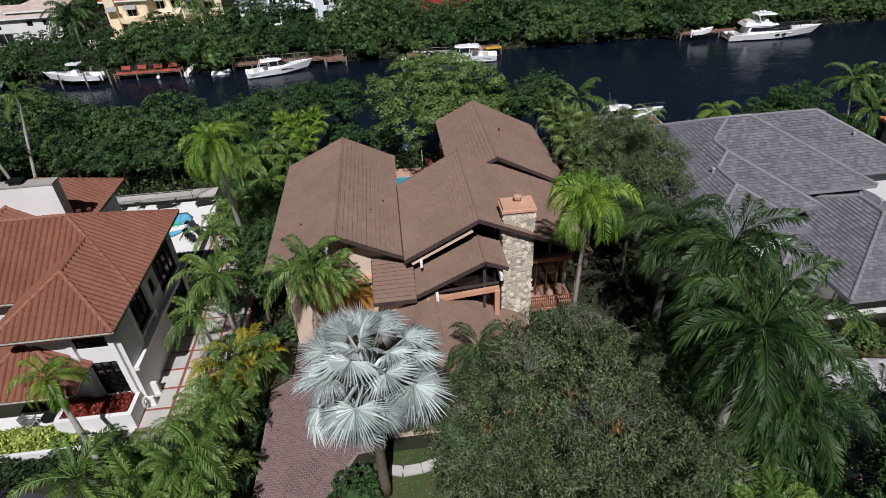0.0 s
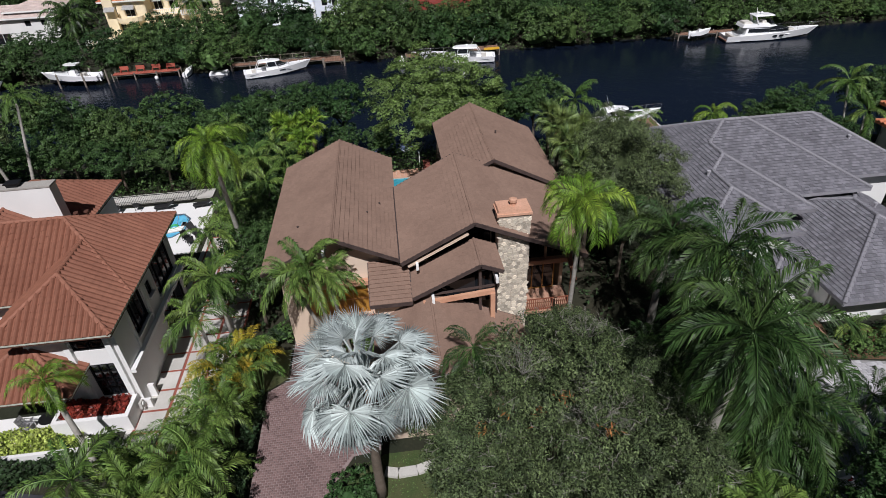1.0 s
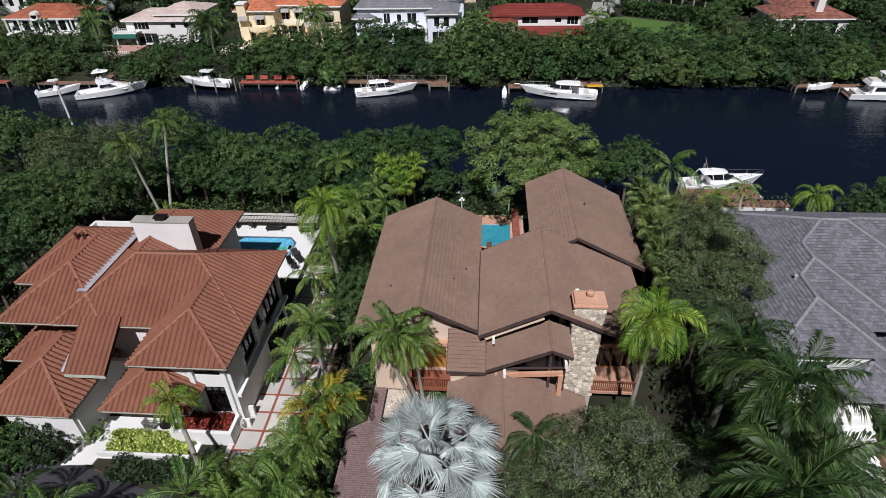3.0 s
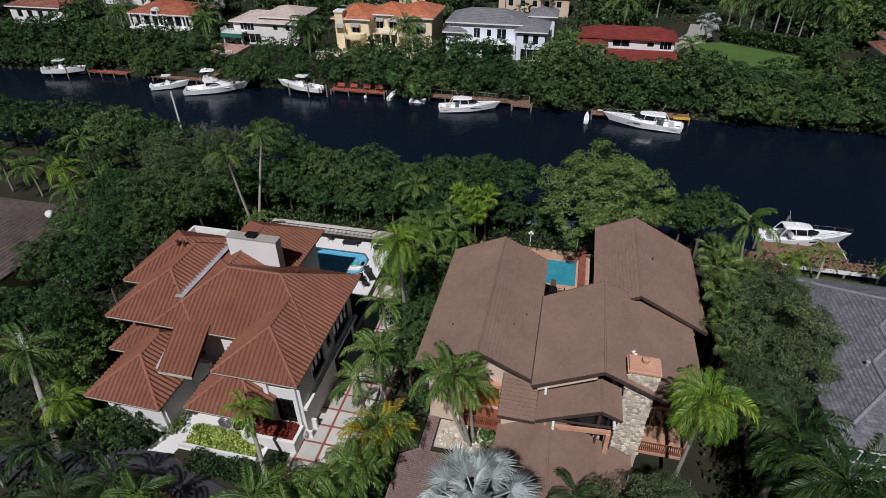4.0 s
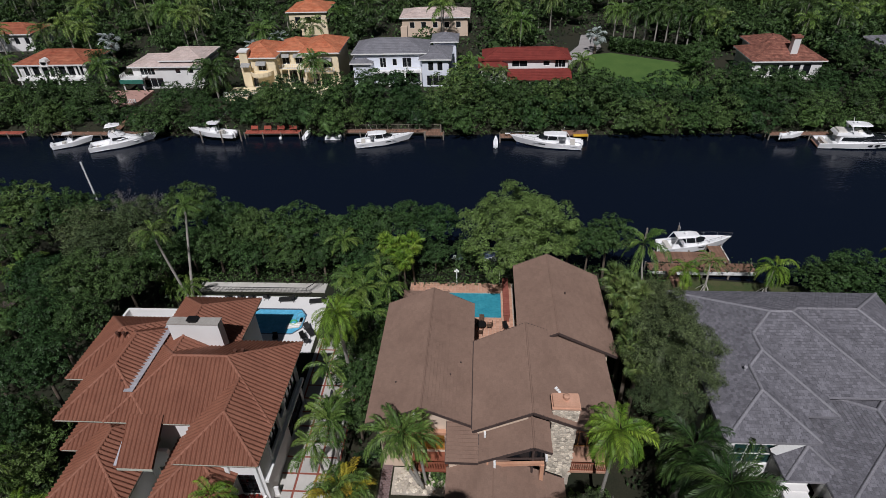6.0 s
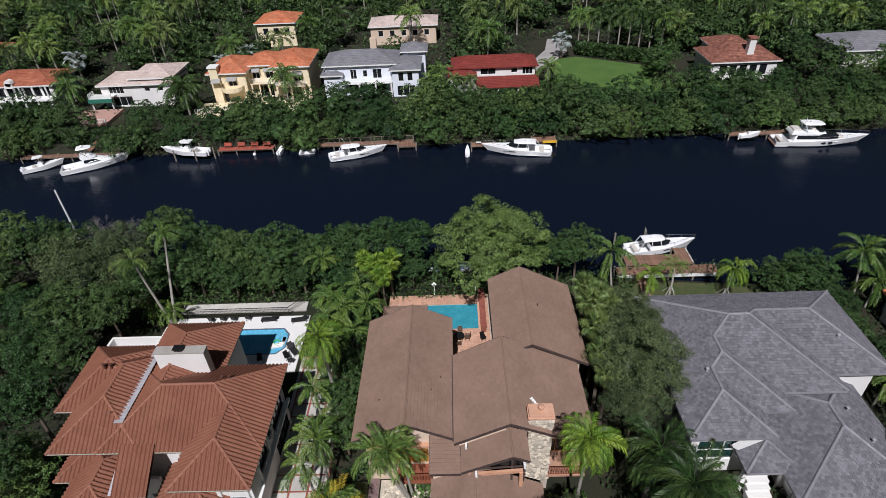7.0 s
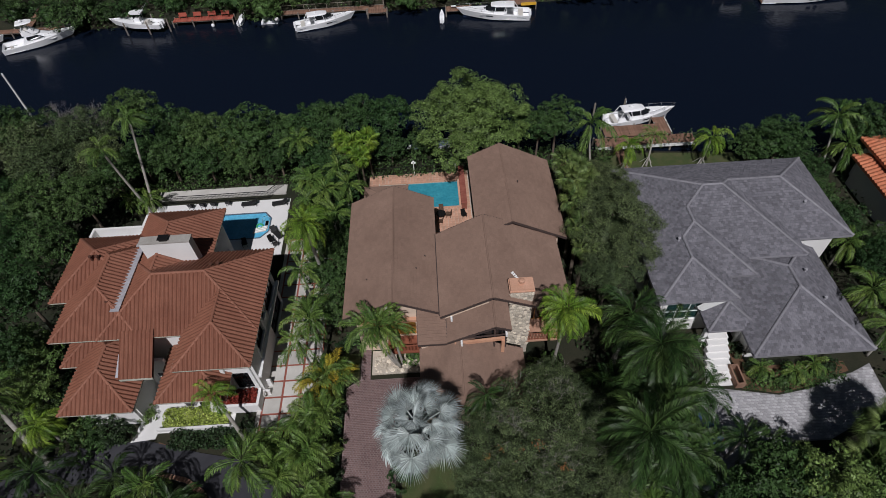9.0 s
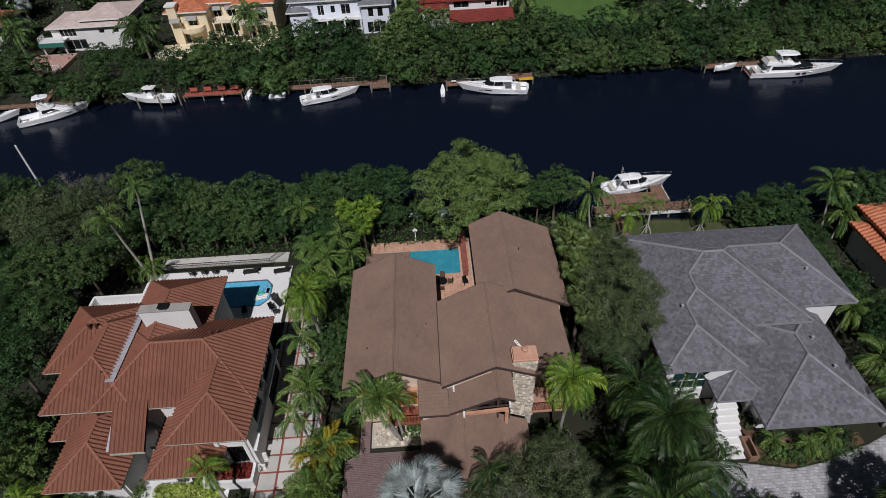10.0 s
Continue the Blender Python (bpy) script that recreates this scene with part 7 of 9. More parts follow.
def cabin(t, name, x0, x1, w, z0, z1, m, rake_f=0.5, rake_b=0.1, tuck=0.12, nose=0.75):
    """A rounded deckhouse block, raked in front and behind and narrowing upwards and forwards."""
    g = Geo()
    rows = []
    for z, s in ((z0, 0.0), ((z0 + z1) / 2, 0.5), (z1, 1.0)):
        a, b = x0 + rake_b * s, x1 - rake_f * s
        ww = w / 2 - tuck * s
        c = (b - a) * 0.25
        rows.append([(a, -ww * 0.95, z), (a + 0.1, -ww, z), (b - c, -ww, z), (b, -ww * nose, z), (b + 0.12 * (1 - s), 0, z), (b, ww * nose, z), (b - c, ww, z), (a + 0.1, ww, z), (a, ww * 0.95, z)])
    q = loft(rows, True)
    q.f.append(tuple(18 + k for k in range(9)))
    return q.make(name, m, t)


def plate(t, name, x0, x1, w, z, th, m, nose=0.25):
    c = (x1 - x0) * nose
    poly = [(x0, -w / 2), (x1 - c, -w / 2), (x1, -w / 4), (x1, w / 4), (x1 - c, w / 2), (x0, w / 2)]
    return Geo().prism(poly, z, z + th).make(name, m, t)


def outboard(t, x, y, z):
    o = Geo().box(x - 0.32, x + 0.12, y - 0.17, y + 0.17, z + 0.15, z + 0.75, 0.05).make("outboard", M_GEL, t, "white outboard motor")
    Geo().box(x - 0.2, x, y - 0.07, y + 0.07, z - 0.5, z + 0.15).make("leg", M_GEL, o)


def bow_rail(t, edge, k0, h=0.55):
    g = Geo()
    line = [Vector((x, -b * 0.9, z + h)) for x, b, z in edge[k0:]] + [Vector((x, b * 0.9, z + h)) for x, b, z in reversed(edge[k0:])]
    g.tube(line, [0.022] * len(line), 5, False)
    r = g.make("bow_rail", M_CHROME, t, "steel bow rail")
    for x, b, z in edge[k0::2]:
        for s in (-1, 1):
            Geo().tube([(x, s * b * 0.9, z), (x, s * b * 0.9, z + h)], [0.018, 0.018], 5).make("stanchion", M_CHROME, r)


def boat(x, y, turn, L, kind, label, z=0.0, group="moored boats"):
    t = thing("boat", label, "boat", group, at=(x, y, z))
    t.rotation_euler = (0, 0, radians(turn))
    B, H = L * (0.26 if kind == "yacht" else 0.30), 0.85 + L * (0.05 if kind == "yacht" else 0.06)
    stripe = M_NAVY if "navy" in label else (M_GREYHULL if "grey" in label else M_BLACK)
    edge = hull_parts(t, L, B, H, M_GEL, stripe, M_GEL, {"yacht": 2, "sportfish": 4}.get(kind, 5))
    zs = edge[6][2]
    if kind == "cruiser":
        c = cabin(t, "cabin", -0.16 * L, 0.34 * L, B * 0.74, zs - 0.12, zs + 0.42, M_GEL, 2.0, 0.05, 0.2, 0.55)
        cabin(t, "wheelhouse", -0.15 * L, 0.16 * L, B * 0.68, zs + 0.38, zs + 1.12, M_GLASS, 1.5, 0.25, 0.22, 0.6)
        for s in (-1, 1):
            for a in (-0.12, 0.02):
                Geo().beam((a * L, s * (B * 0.34 - 0.02), zs + 0.4), (a * L - 0.2, s * (B * 0.34 - 0.24), zs + 1.12), 0.14, 0.05).make("pillar", M_GEL, c)
        cabin(t, "hardtop", -0.27 * L, 0.075 * L, B * 0.66, zs + 1.1, zs + 1.26, M_GEL, 0.6, 0.15, 0.25, 0.7)
        Geo().blob((-0.12 * L, 0, zs + 1.42), (0.26, 0.26, 0.16), 1, 0.0, 2).make("radar_dome", M_GEL, t)
        Geo().tube([(-0.17 * L, 0.3, zs + 1.25), (-0.24 * L, 0.3, zs + 2.9)], [0.02, 0.01], 5).make("antenna", M_GEL, t)
        for s in (-1, 1):
            Geo().tube([(-0.26 * L, s * B * 0.3, zs + 1.15), (-0.33 * L, s * B * 0.38, zs - 0.1)], [0.05, 0.05], 6).make("hardtop_strut", M_GEL, t)
            Geo().beam((-0.44 * L, s * (edge[1][1] + 0.01), H * 0.40), (0.24 * L, s * (edge[9][1] + 0.0), H * 0.66), 0.05, 0.05).make("rub_rail", M_GREYHULL, t, "grey rub rail")
        for a in (0.17,):
            Geo().box(a * L - 0.2, a * L + 0.2, -0.2, 0.2, zs + 0.34, zs + 0.46).make("deck_hatch", M_GLASS, t, "dark deck hatch")
        Geo().box(-0.40 * L, -0.33 * L, -B * 0.34, B * 0.34, zs - 0.75, zs - 0.25).make("bench_seat", M_SEAT, t, "cream cockpit seat")
        for y0 in (-0.5, 0.5):
            outboard(t, -L / 2, y0 * 0.8, H * 0.3)
        bow_rail(t, edge, 7)
        for s in (-1, 1):
            Geo().beam((0.05 * L, s * (edge[7][1] * 0.955), H * 0.60), (0.15 * L, s * (edge[8][1] * 0.93), H * 0.62), 0.06, 0.12).make("hull_window", M_GLASS, t, "dark hull window")
    elif kind == "console":
        Geo().box(-0.08 * L, 0.05 * L, -0.45, 0.45, zs - 0.6, zs + 0.65, 0.06).make("console", M_GEL, t)
        Geo().box(0.02 * L, 0.05 * L, -0.4, 0.4, zs + 0.6, zs + 1.0, 0.05).make("windscreen", M_GLASS, t)
        plate(t, "t_top", -0.16 * L, 0.10 * L, B * 0.62, zs + 1.5, 0.16, M_GEL)
        for a in (-0.1, 0.05):
            for s in (-0.5, 0.5):
                Geo().tube([(a * L, s, zs - 0.5), (a * L, s * 1.2, zs + 1.52)], [0.03, 0.03], 6).make("t_top_leg", M_CHROME, t)
        Geo().box(-0.24 * L, -0.15 * L, -0.5, 0.5, zs - 0.6, zs + 0.1, 0.05).make("seat", M_SEAT, t)
        for s in (-0.6, 0.6):
            Geo().tube([(-0.1 * L, s, zs + 1.4), (-0.35 * L, s * 2.0, zs + 3.4)], [0.02, 0.01], 5).make("outrigger", M_CHROME, t)
        for y0 in (-0.4, 0.4):
            outboard(t, -L / 2, y0, H * 0.3)
    elif kind == "sportfish":
        c = cabin(t, "cabin", -0.14 * L, 0.36 * L, B * 0.78, zs - 0.15, zs + 1.15, M_GEL, 3.6, 0.1, 0.3, 0.5)
        cabin(t, "cabin_window", -0.11 * L, 0.13 * L, B * 0.80, zs + 0.5, zs + 0.95, M_GLASS, 1.0, 0.1, 0.14, 0.9)
        cabin(t, "flybridge", -0.15 * L, 0.08 * L, B * 0.62, zs + 1.15, zs + 1.85, M_GEL, 0.8, 0.0, 0.12, 0.6)
        Geo().box(-0.10 * L, -0.04 * L, -0.7, 0.7, zs + 1.85, zs + 2.2, 0.1).make("helm_seat", M_SEAT, t, "cream helm seats")
        cabin(t, "hardtop", -0.17 * L, 0.05 * L, B * 0.58, zs + 3.0, zs + 3.14, M_GEL, 0.4, 0.1, 0.15)
        for a in (-0.14, 0.02):
            for s in (-1, 1):
                Geo().tube([(a * L, s * B * 0.27, zs + 1.8), (a * L - 0.2, s * B * 0.25, zs + 3.05)], [0.05, 0.05], 6).make("hardtop_leg", M_CHROME, t)
        Geo().blob((-0.08 * L, 0, zs + 3.35), (0.3, 0.3, 0.2), 1, 0.0, 2).make("radar_dome", M_GEL, t)
        Geo().box(-0.40 * L, -0.36 * L, -0.35, 0.35, H * 0.1, H * 0.5, 0.06).make("fighting_chair", M_SEAT, t, "cream fishing chair")
        bow_rail(t, edge, 6, 0.6)
        for s in (-1, 1):
            Geo().tube([(-0.02 * L, s * B * 0.3, zs + 1.4), (-0.34 * L, s * B * 0.75, zs + 6.2)], [0.03, 0.012], 5).make("outrigger", M_CHROME, t, "long fishing outrigger")
    elif kind == "yacht":
        cabin(t, "cabin", -0.30 * L, 0.36 * L, B * 0.80, zs - 0.25, zs + 1.05, M_GEL, 5.2, 0.3, 0.3, 0.45)
        cabin(t, "cabin_window", -0.27 * L, 0.23 * L, B * 0.81, zs + 0.30, zs + 0.82, M_GLASS, 2.4, 0.2, 0.16, 0.7)
        cabin(t, "windscreen", 0.05 * L, 0.235 * L, B * 0.66, zs + 0.55, zs + 1.06, M_GLASS, 1.9, 0.2, 0.2, 0.55)
        cabin(t, "flybridge", -0.34 * L, 0.08 * L, B * 0.74, zs + 1.05, zs + 1.55, M_GEL, 1.7, 0.2, 0.1, 0.6)
        Geo().box(-0.32 * L, -0.22 * L, -B * 0.26, B * 0.26, zs + 1.55, zs + 1.85, 0.1).make("sofa", M_SEAT, t, "cream flybridge sofa")
        Geo().box(-0.10 * L, -0.05 * L, -0.7, 0.7, zs + 1.55, zs + 1.95, 0.1).make("helm_seat", M_SEAT, t, "cream helm seats")
        cabin(t, "flybridge_windscreen", -0.02 * L, 0.05 * L, B * 0.56, zs + 1.5, zs + 1.95, M_GLASS, 0.6, 0.3, 0.1, 0.6)
        cabin(t, "hardtop", -0.21 * L, 0.03 * L, B * 0.62, zs + 2.75, zs + 2.92, M_GEL, 0.6, 0.2, 0.2, 0.7)
        for s in (-1, 1):
            Geo().beam((-0.16 * L, s * B * 0.31, zs + 1.5), (-0.20 * L, s * B * 0.28, zs + 2.8), 0.5, 0.1).make("arch_leg", M_GEL, t, "raked white arch leg")
            Geo().beam((0.0, s * B * 0.28, zs + 1.5), (-0.05 * L, s * B * 0.27, zs + 2.8), 0.14, 0.08).make("hardtop_leg", M_BLACK, t)
            for a, b in ((0.02, 0.07), (0.10, 0.15)):
                k = min(12, int((b + 0.5) * 13))
                Geo().box(a * L, b * L, s * (edge[k][1] * 0.93) - 0.04, s * (edge[k][1] * 0.93) + 0.04, H * 0.42, H * 0.62).make("hull_window", M_GLASS, t, "dark hull window")
        for dx in (-0.3, 0.3):
            Geo().blob((-0.13 * L + dx, 0, zs + 3.12), (0.24, 0.24, 0.2), 1, 0.0, 2).make("radar_dome", M_GEL, t)
        Geo().tube([(-0.16 * L, 0, zs + 2.9), (-0.18 * L, 0, zs + 4.0)], [0.05, 0.02], 6).make("mast", M_GEL, t)
        bow_rail(t, edge, 6, 0.6)
        Geo().box(-0.515 * L, -0.46 * L, -B * 0.4, B * 0.4, 0.3, 0.42).make("swim_platform", M_DECKWOOD, t, "teak swim platform")
        Geo().box(-0.44 * L, -0.40 * L, -B * 0.34, B * 0.34, H * 0.25, H * 0.62).make("aft_sofa", M_SEAT, t, "cream aft sofa")
        Geo().box(0.20 * L, 0.30 * L, -0.8, 0.8, zs + 0.05, zs + 0.42, 0.15).make("sun_pad", M_SEAT, t, "cream foredeck sun pad")
    elif kind == "skiff":
        Geo().box(-0.1 * L, 0.1 * L, -0.3, 0.3, zs - 0.4, zs + 0.3, 0.05).make("console", M_GEL, t)
        outboard(t, -L / 2, 0, H * 0.2)
    return t


def planks(name, label, category, x0, x1, y0, y1, z, m, along="x", w=0.14, posts=True, kind=""):
    """A timber deck of single planks on bearers and piles."""
    t = thing(name, label, category, kind=kind)
    for q in (0.12, 0.88):
        if along == "x":
            y = y0 + (y1 - y0) * q
            Geo().box(x0, x1, y - 0.06, y + 0.06, z - 0.26, z - 0.06).make("bearer", M_PILE, t)
        else:
            x = x0 + (x1 - x0) * q
            Geo().box(x - 0.06, x + 0.06, y0, y1, z - 0.26, z - 0.06).make("bearer", M_PILE, t)
    length = (x1 - x0) if along == "x" else (y1 - y0)
    n = int(length / w)
    pw = length / n
    me = Geo().box(-pw / 2 + 0.008, pw / 2 - 0.008, -(y1 - y0) / 2, (y1 - y0) / 2, -0.055, 0, 0.004).mesh("plank", m) if along == "x" else \
        Geo().box(-(x1 - x0) / 2, (x1 - x0) / 2, -pw / 2 + 0.008, pw / 2 - 0.008, -0.055, 0, 0.004).mesh("plank", m)
    for k in range(n):
        c = (x0 + (k + 0.5) * pw, (y0 + y1) / 2, z) if along == "x" else ((x0 + x1) / 2, y0 + (k + 0.5) * pw, z)
        piece("plank", me, t, Matrix.Translation(c))
    if posts:
        nx = max(2, int((x1 - x0) / 3) + 1)
        ny = max(2, int((y1 - y0) / 3) + 1)
        for i in range(nx):
            for j in (0, ny - 1):
                px, py = x0 + (x1 - x0) * i / (nx - 1), y0 + (y1 - y0) * j / (ny - 1)
                Geo().tube([(px, py, -2.5), (px, py, z + 0.15)], [0.13, 0.12], 7).make("dock_post", M_PILE, t)
    return t


def mooring_pile(x, y, top=1.9):
    o = Geo().tube([(x, y, -2.5), (x, y, top), (x, y, top + 0.22)], [0.15, 0.14, 0.02], 8).make("mooring_pile", M_PILE)
    tagged(o, "grey timber mooring pile standing in the canal", "pile", "mooring piles")


# near dock and its boat
planks("dock", "brown plank dock reaching into the canal", "dock", 20.6, 29.4, 56.75, 59.0, 1.15, M_DECKWOOD)
planks("dock", "brown plank landing at the bow of the cruiser", "dock", 27.7, 29.4, 59.05, 60.4, 1.13, M_DECKWOOD)
planks("dock", "brown plank dock along the near bank", "dock", 19.0, 32.0, 54.8, 56.6, 1.1, M_DECKWOOD)
planks("boardwalk", "narrow timber boardwalk from the lawn to the dock", "boardwalk", 20.9, 22.0, 48.5, 54.5, GROUND + 0.12, M_DECKWOOD, "y", posts=False)
fender = Geo().box(19.0, 32.0, 54.66, 54.76, 0.7, 1.14).make("dock_fender", M_TRIMWHITE)
tagged(fender, "white fender board along the dock edge", "fender")
tagged(Geo().box(29.42, 29.52, 56.75, 60.4, 0.75, 1.18).make("dock_fender", M_TRIMWHITE), "white fender board along the dock edge", "fender")
boat(26.0, 61.3, 6, 8.8, "cruiser", "white cabin cruiser with a grey hull bottom at the near dock", z=0.15)
cb = boat(-2.2, 57.6, 8, 6.4, "skiff", "white runabout under a faded blue canvas cover", z=0.1)
cover = loft([[(a, -w, z), (a, -w * 0.5, z + h), (a, 0, z + h * 1.25), (a, w * 0.5, z + h), (a, w, z)] for a, w, z, h in ((-2.9, 0.85, 0.85, 0.15), (-1.6, 0.92, 0.9, 0.5), (0.2, 0.92, 0.95, 0.7), (1.4, 0.8, 1.05, 0.4), (2.6, 0.35, 1.2, 0.12))])
cover.make("canvas_cover", mat("faded_blue_canvas", (0.10, 0.14, 0.24), (0.20, 0.24, 0.36), 2.0, 0.85, fine=8), cb, "faded blue canvas boat cover", True)
for x, y in ((20.6, 63.2), (25.0, 63.9)):
    mooring_pile(x, y)
# far bank
boat(-106.5, 96.0, 10, 8.6, "console", "white centre-console boat raised on a lift", z=0.7)
boat(-80.2, 93.8, 25, 6.6, "console", "small white centre-console boat at the far bank")
boat(-70.2, 93.8, 22, 11.2, "sportfish", "white sport-fishing yacht with outriggers at the far bank")
boat(-53.0, 96.4, 174, 8.6, "console", "white centre-console boat raised on a pile lift", z=0.8)
boat(-35.2, 97.4, 80, 3.2, "skiff", "small white tender with a red cover by the dock")
boat(-20.2, 94.4, 12, 9.8, "cruiser", "white hardtop cruiser at the far bank")
boat(10.2, 93.4, 173, 11.6, "cruiser", "white cruiser with a navy hull bottom at the far dock")
boat(64.0, 92.9, -5, 14.8, "yacht", "large white motor yacht with dark windows at the far bank")
boat(0.7, 93.6, 88, 2.8, "skiff", "small white tender stowed beside a dock")
boat(52.6, 94.4, 2, 3.4, "skiff", "small white tender on a bank lift", z=0.9)
for x, y in ((-55.0, 95.0), (-51.0, 94.9), (-55.0, 97.8), (-51.0, 97.8), (-108.6, 94.6), (-104.5, 94.6), (-47.6, 95.6)):
    mooring_pile(x, y, 2.2)
planks("dock", "red painted plank dock at the far bank", "dock", -47.3, -36.6, 96.8, 98.3, 1.05, M_REDDOCK, w=0.24)
for x in (-45.6, -43.0, -40.4, -38.0):
    b = thing("dock_bench", "red painted bench on the far dock", "bench", "dock benches", at=(x, 98.0, 1.05))
    Geo().box(-0.7, 0.7, -0.2, 0.2, 0.42, 0.48).make("seat", M_REDDOCK, b)
    Geo().box(-0.7, 0.7, 0.2, 0.26, 0.45, 0.95).make("backrest", M_REDDOCK, b)
    for a in (-0.6, 0.6):
        Geo().box(a - 0.05, a + 0.05, -0.18, 0.24, 0, 0.42).make("leg", M_REDDOCK, b)
planks("dock", "dark timber dock behind the cruiser", "dock", -28.0, -9.6, 97.2, 98.6, 1.0, M_DECKWOOD, w=0.24)
planks("dock", "small brown timber platform at the far bank", "dock", -12.4, -9.0, 95.8, 97.1, 1.0, M_DECKWOOD)
planks("dock", "brown timber dock beside the navy-bottomed cruiser", "dock", 1.5, 6.0, 94.6, 96.4, 1.0, M_DECKWOOD)
planks("dock", "brown timber dock by the far bank", "dock", 13.0, 17.5, 95.4, 97.6, 1.1, M_DECKWOOD)
planks("dock", "dark timber dock beside the motor yacht", "dock", 49.5, 60.0, 95.4, 96.8, 1.0, M_DECKWOOD, w=0.24)
planks("dock", "dark timber dock beside the sport-fishing yacht", "dock", -86.0, -66.0, 96.6, 98.0, 1.0, M_DECKWOOD, w=0.24)
planks("dock", "reddish timber dock further along the far bank", "dock", -101.5, -92.5, 97.0, 98.4, 1.0, M_REDDOCK, w=0.24)
railing("dock_rail", [(-28.0, 98.5, 1.0), (-9.6, 98.5, 1.0)], 0.95, 2.0, M_PILE, None, 0.08, "grey timber rail along the far dock", "railing")
o = Geo().box(-31.6, -28.6, 96.0, 97.6, 0.0, 0.42, 0.08).make("floating_platform", M_GEL)
tagged(o, "white floating platform beside the timber dock", "float")
o = Geo().box(2.4, 3.3, 95.2, 95.6, 1.45, 1.52).make("cleaning_table", M_GEL)
tagged(o, "white fish-cleaning table top on the dock", "table")
o = Geo().blob((-40.2, 96.3, 0.25), (0.32, 0.32, 0.36), 2, 0.0, 2).make("buoy", M_GEL, smooth=True)
tagged(o, "round white buoy floating by the red dock", "buoy")
o = Geo().beam((14.8, 95.0, 1.25), (17.4, 94.9, 1.3), 0.6, 0.25).make("kayak", mat("yellow_plastic", (0.65, 0.36, 0.03), (0.75, 0.45, 0.05), 1, 0.4))
tagged(o, "yellow kayak lying on the dock", "kayak")


def sailboat(x, y, turn, L, mast):
    t = thing("sailboat", "white sailboat whose mast rises over the bank trees", "sailboat", at=(x, y, 0))
    t.rotation_euler = (0, 0, radians(turn))
    edge = hull_parts(t, L, L * 0.3, 1.2, M_GEL, M_NAVY, M_GEL)
    cabin(t, "cabin", -0.1 * L, 0.2 * L, L * 0.16, 0.95, 1.4, M_GEL, 0.5)
    m = Geo().tube([(0.05 * L, 0, 1.0), (0.05 * L, 0, mast)], [0.15, 0.11], 8).make("mast", M_TRIMWHITE, t, "tall pale mast")
    Geo().tube([(0.05 * L, 0, 2.2), (-0.36 * L, 0, 2.1)], [0.06, 0.05], 7).make("boom", M_CHROME, t)
    for a in (-0.48, 0.5):
        Geo().tube([(a * L, 0, 1.2), (0.05 * L, 0, mast - 0.1)], [0.012, 0.012], 4).make("stay", M_METAL, m)


sailboat(-56.6, 64.2, 10, 7.0, 11.4)


# ---- houses further off ----
def plain_house(label, blocks, wall_m, roof_m, cap_m, fascia_m, pitch, tw=0.7, style="flat", deck=M_BARREL_DECK, windows=(), extra=None):
    """A house of hipped blocks (x0, x1, y0, y1, eave); windows lie in its front at (block, a, b, za, zb, columns)."""
    h = thing("house", label, "house")
    r = Roof(h, roof_m, deck, cap_m, fascia_m, tw, tw * 0.8, style, 0, "hipped tile roof")
    for x0, x1, y0, y1, e in blocks:
        r.hip(x0 - 0.7, x1 + 0.7, y0 - 0.7, y1 + 0.7, e, pitch)
    for k, (x0, x1, y0, y1, e) in enumerate(blocks):
        ops = [(a, b, za, zb) for q, a, b, za, zb, c in windows if q == k]
        for nm, ax, at, a0, a1, oo in (("front_wall", "x", y0, x0, x1, ops), ("back_wall", "x", y1, x0, x1, ()), ("side_wall", "y", x0, y0, y1, ()), ("side_wall", "y", x1, y0, y1, ())):
            g = Geo()
            wall(g, ax, at, a0, a1, GROUND - 0.1, e - 0.05, 0.25, oo)
            g.make(nm, wall_m, h)
    for q, a, b, za, zb, c in windows:
        window(h, "x", blocks[q][2], a, b, za, zb, M_TRIMWHITE, M_GLASS, c, 1, "window", "dark window with white bars")
    return h


M_ORANGE = mat("orange_tile", (0.44, 0.13, 0.06), (0.54, 0.21, 0.11), 0.6, 0.8, fine=5, piece=0.15)
M_RUST = mat("rust_tile", (0.30, 0.085, 0.045), (0.40, 0.15, 0.085), 0.4, 0.8, fine=5, piece=0.18, stain=0.2)
M_PINKROOF = mat("pale_pink_tile", (0.50, 0.40, 0.36), (0.60, 0.50, 0.46), 0.6, 0.85, fine=5, piece=0.1)
M_MAROON = mat("maroon_tile", (0.17, 0.028, 0.022), (0.22, 0.04, 0.03), 0.6, 0.75, fine=5, piece=0.1)
M_GREYROOF = mat("cool_grey_tile", (0.17, 0.17, 0.19), (0.22, 0.22, 0.24), 0.6, 0.8, fine=5, piece=0.1)
M_BROWNROOF = mat("dark_brown_tile", (0.10, 0.075, 0.07), (0.15, 0.115, 0.105), 0.4, 0.85, fine=6, piece=0.2, stain=0.3)
M_YELLOW = mat("yellow_stucco", (0.78, 0.66, 0.44), (0.84, 0.73, 0.52), 0.5, 0.85, fine=12, fine_amount=0.08)
M_MIXROOF = mat("mottled_clay_tile", (0.15, 0.055, 0.04), (0.30, 0.13, 0.09), 1.4, 0.85, fine=3, fine_amount=0.4, piece=0.3)
M_BLUEWHITE = mat("cool_white_stucco", (0.72, 0.76, 0.85), (0.79, 0.82, 0.89), 0.4, 0.85, fine=12, fine_amount=0.05)

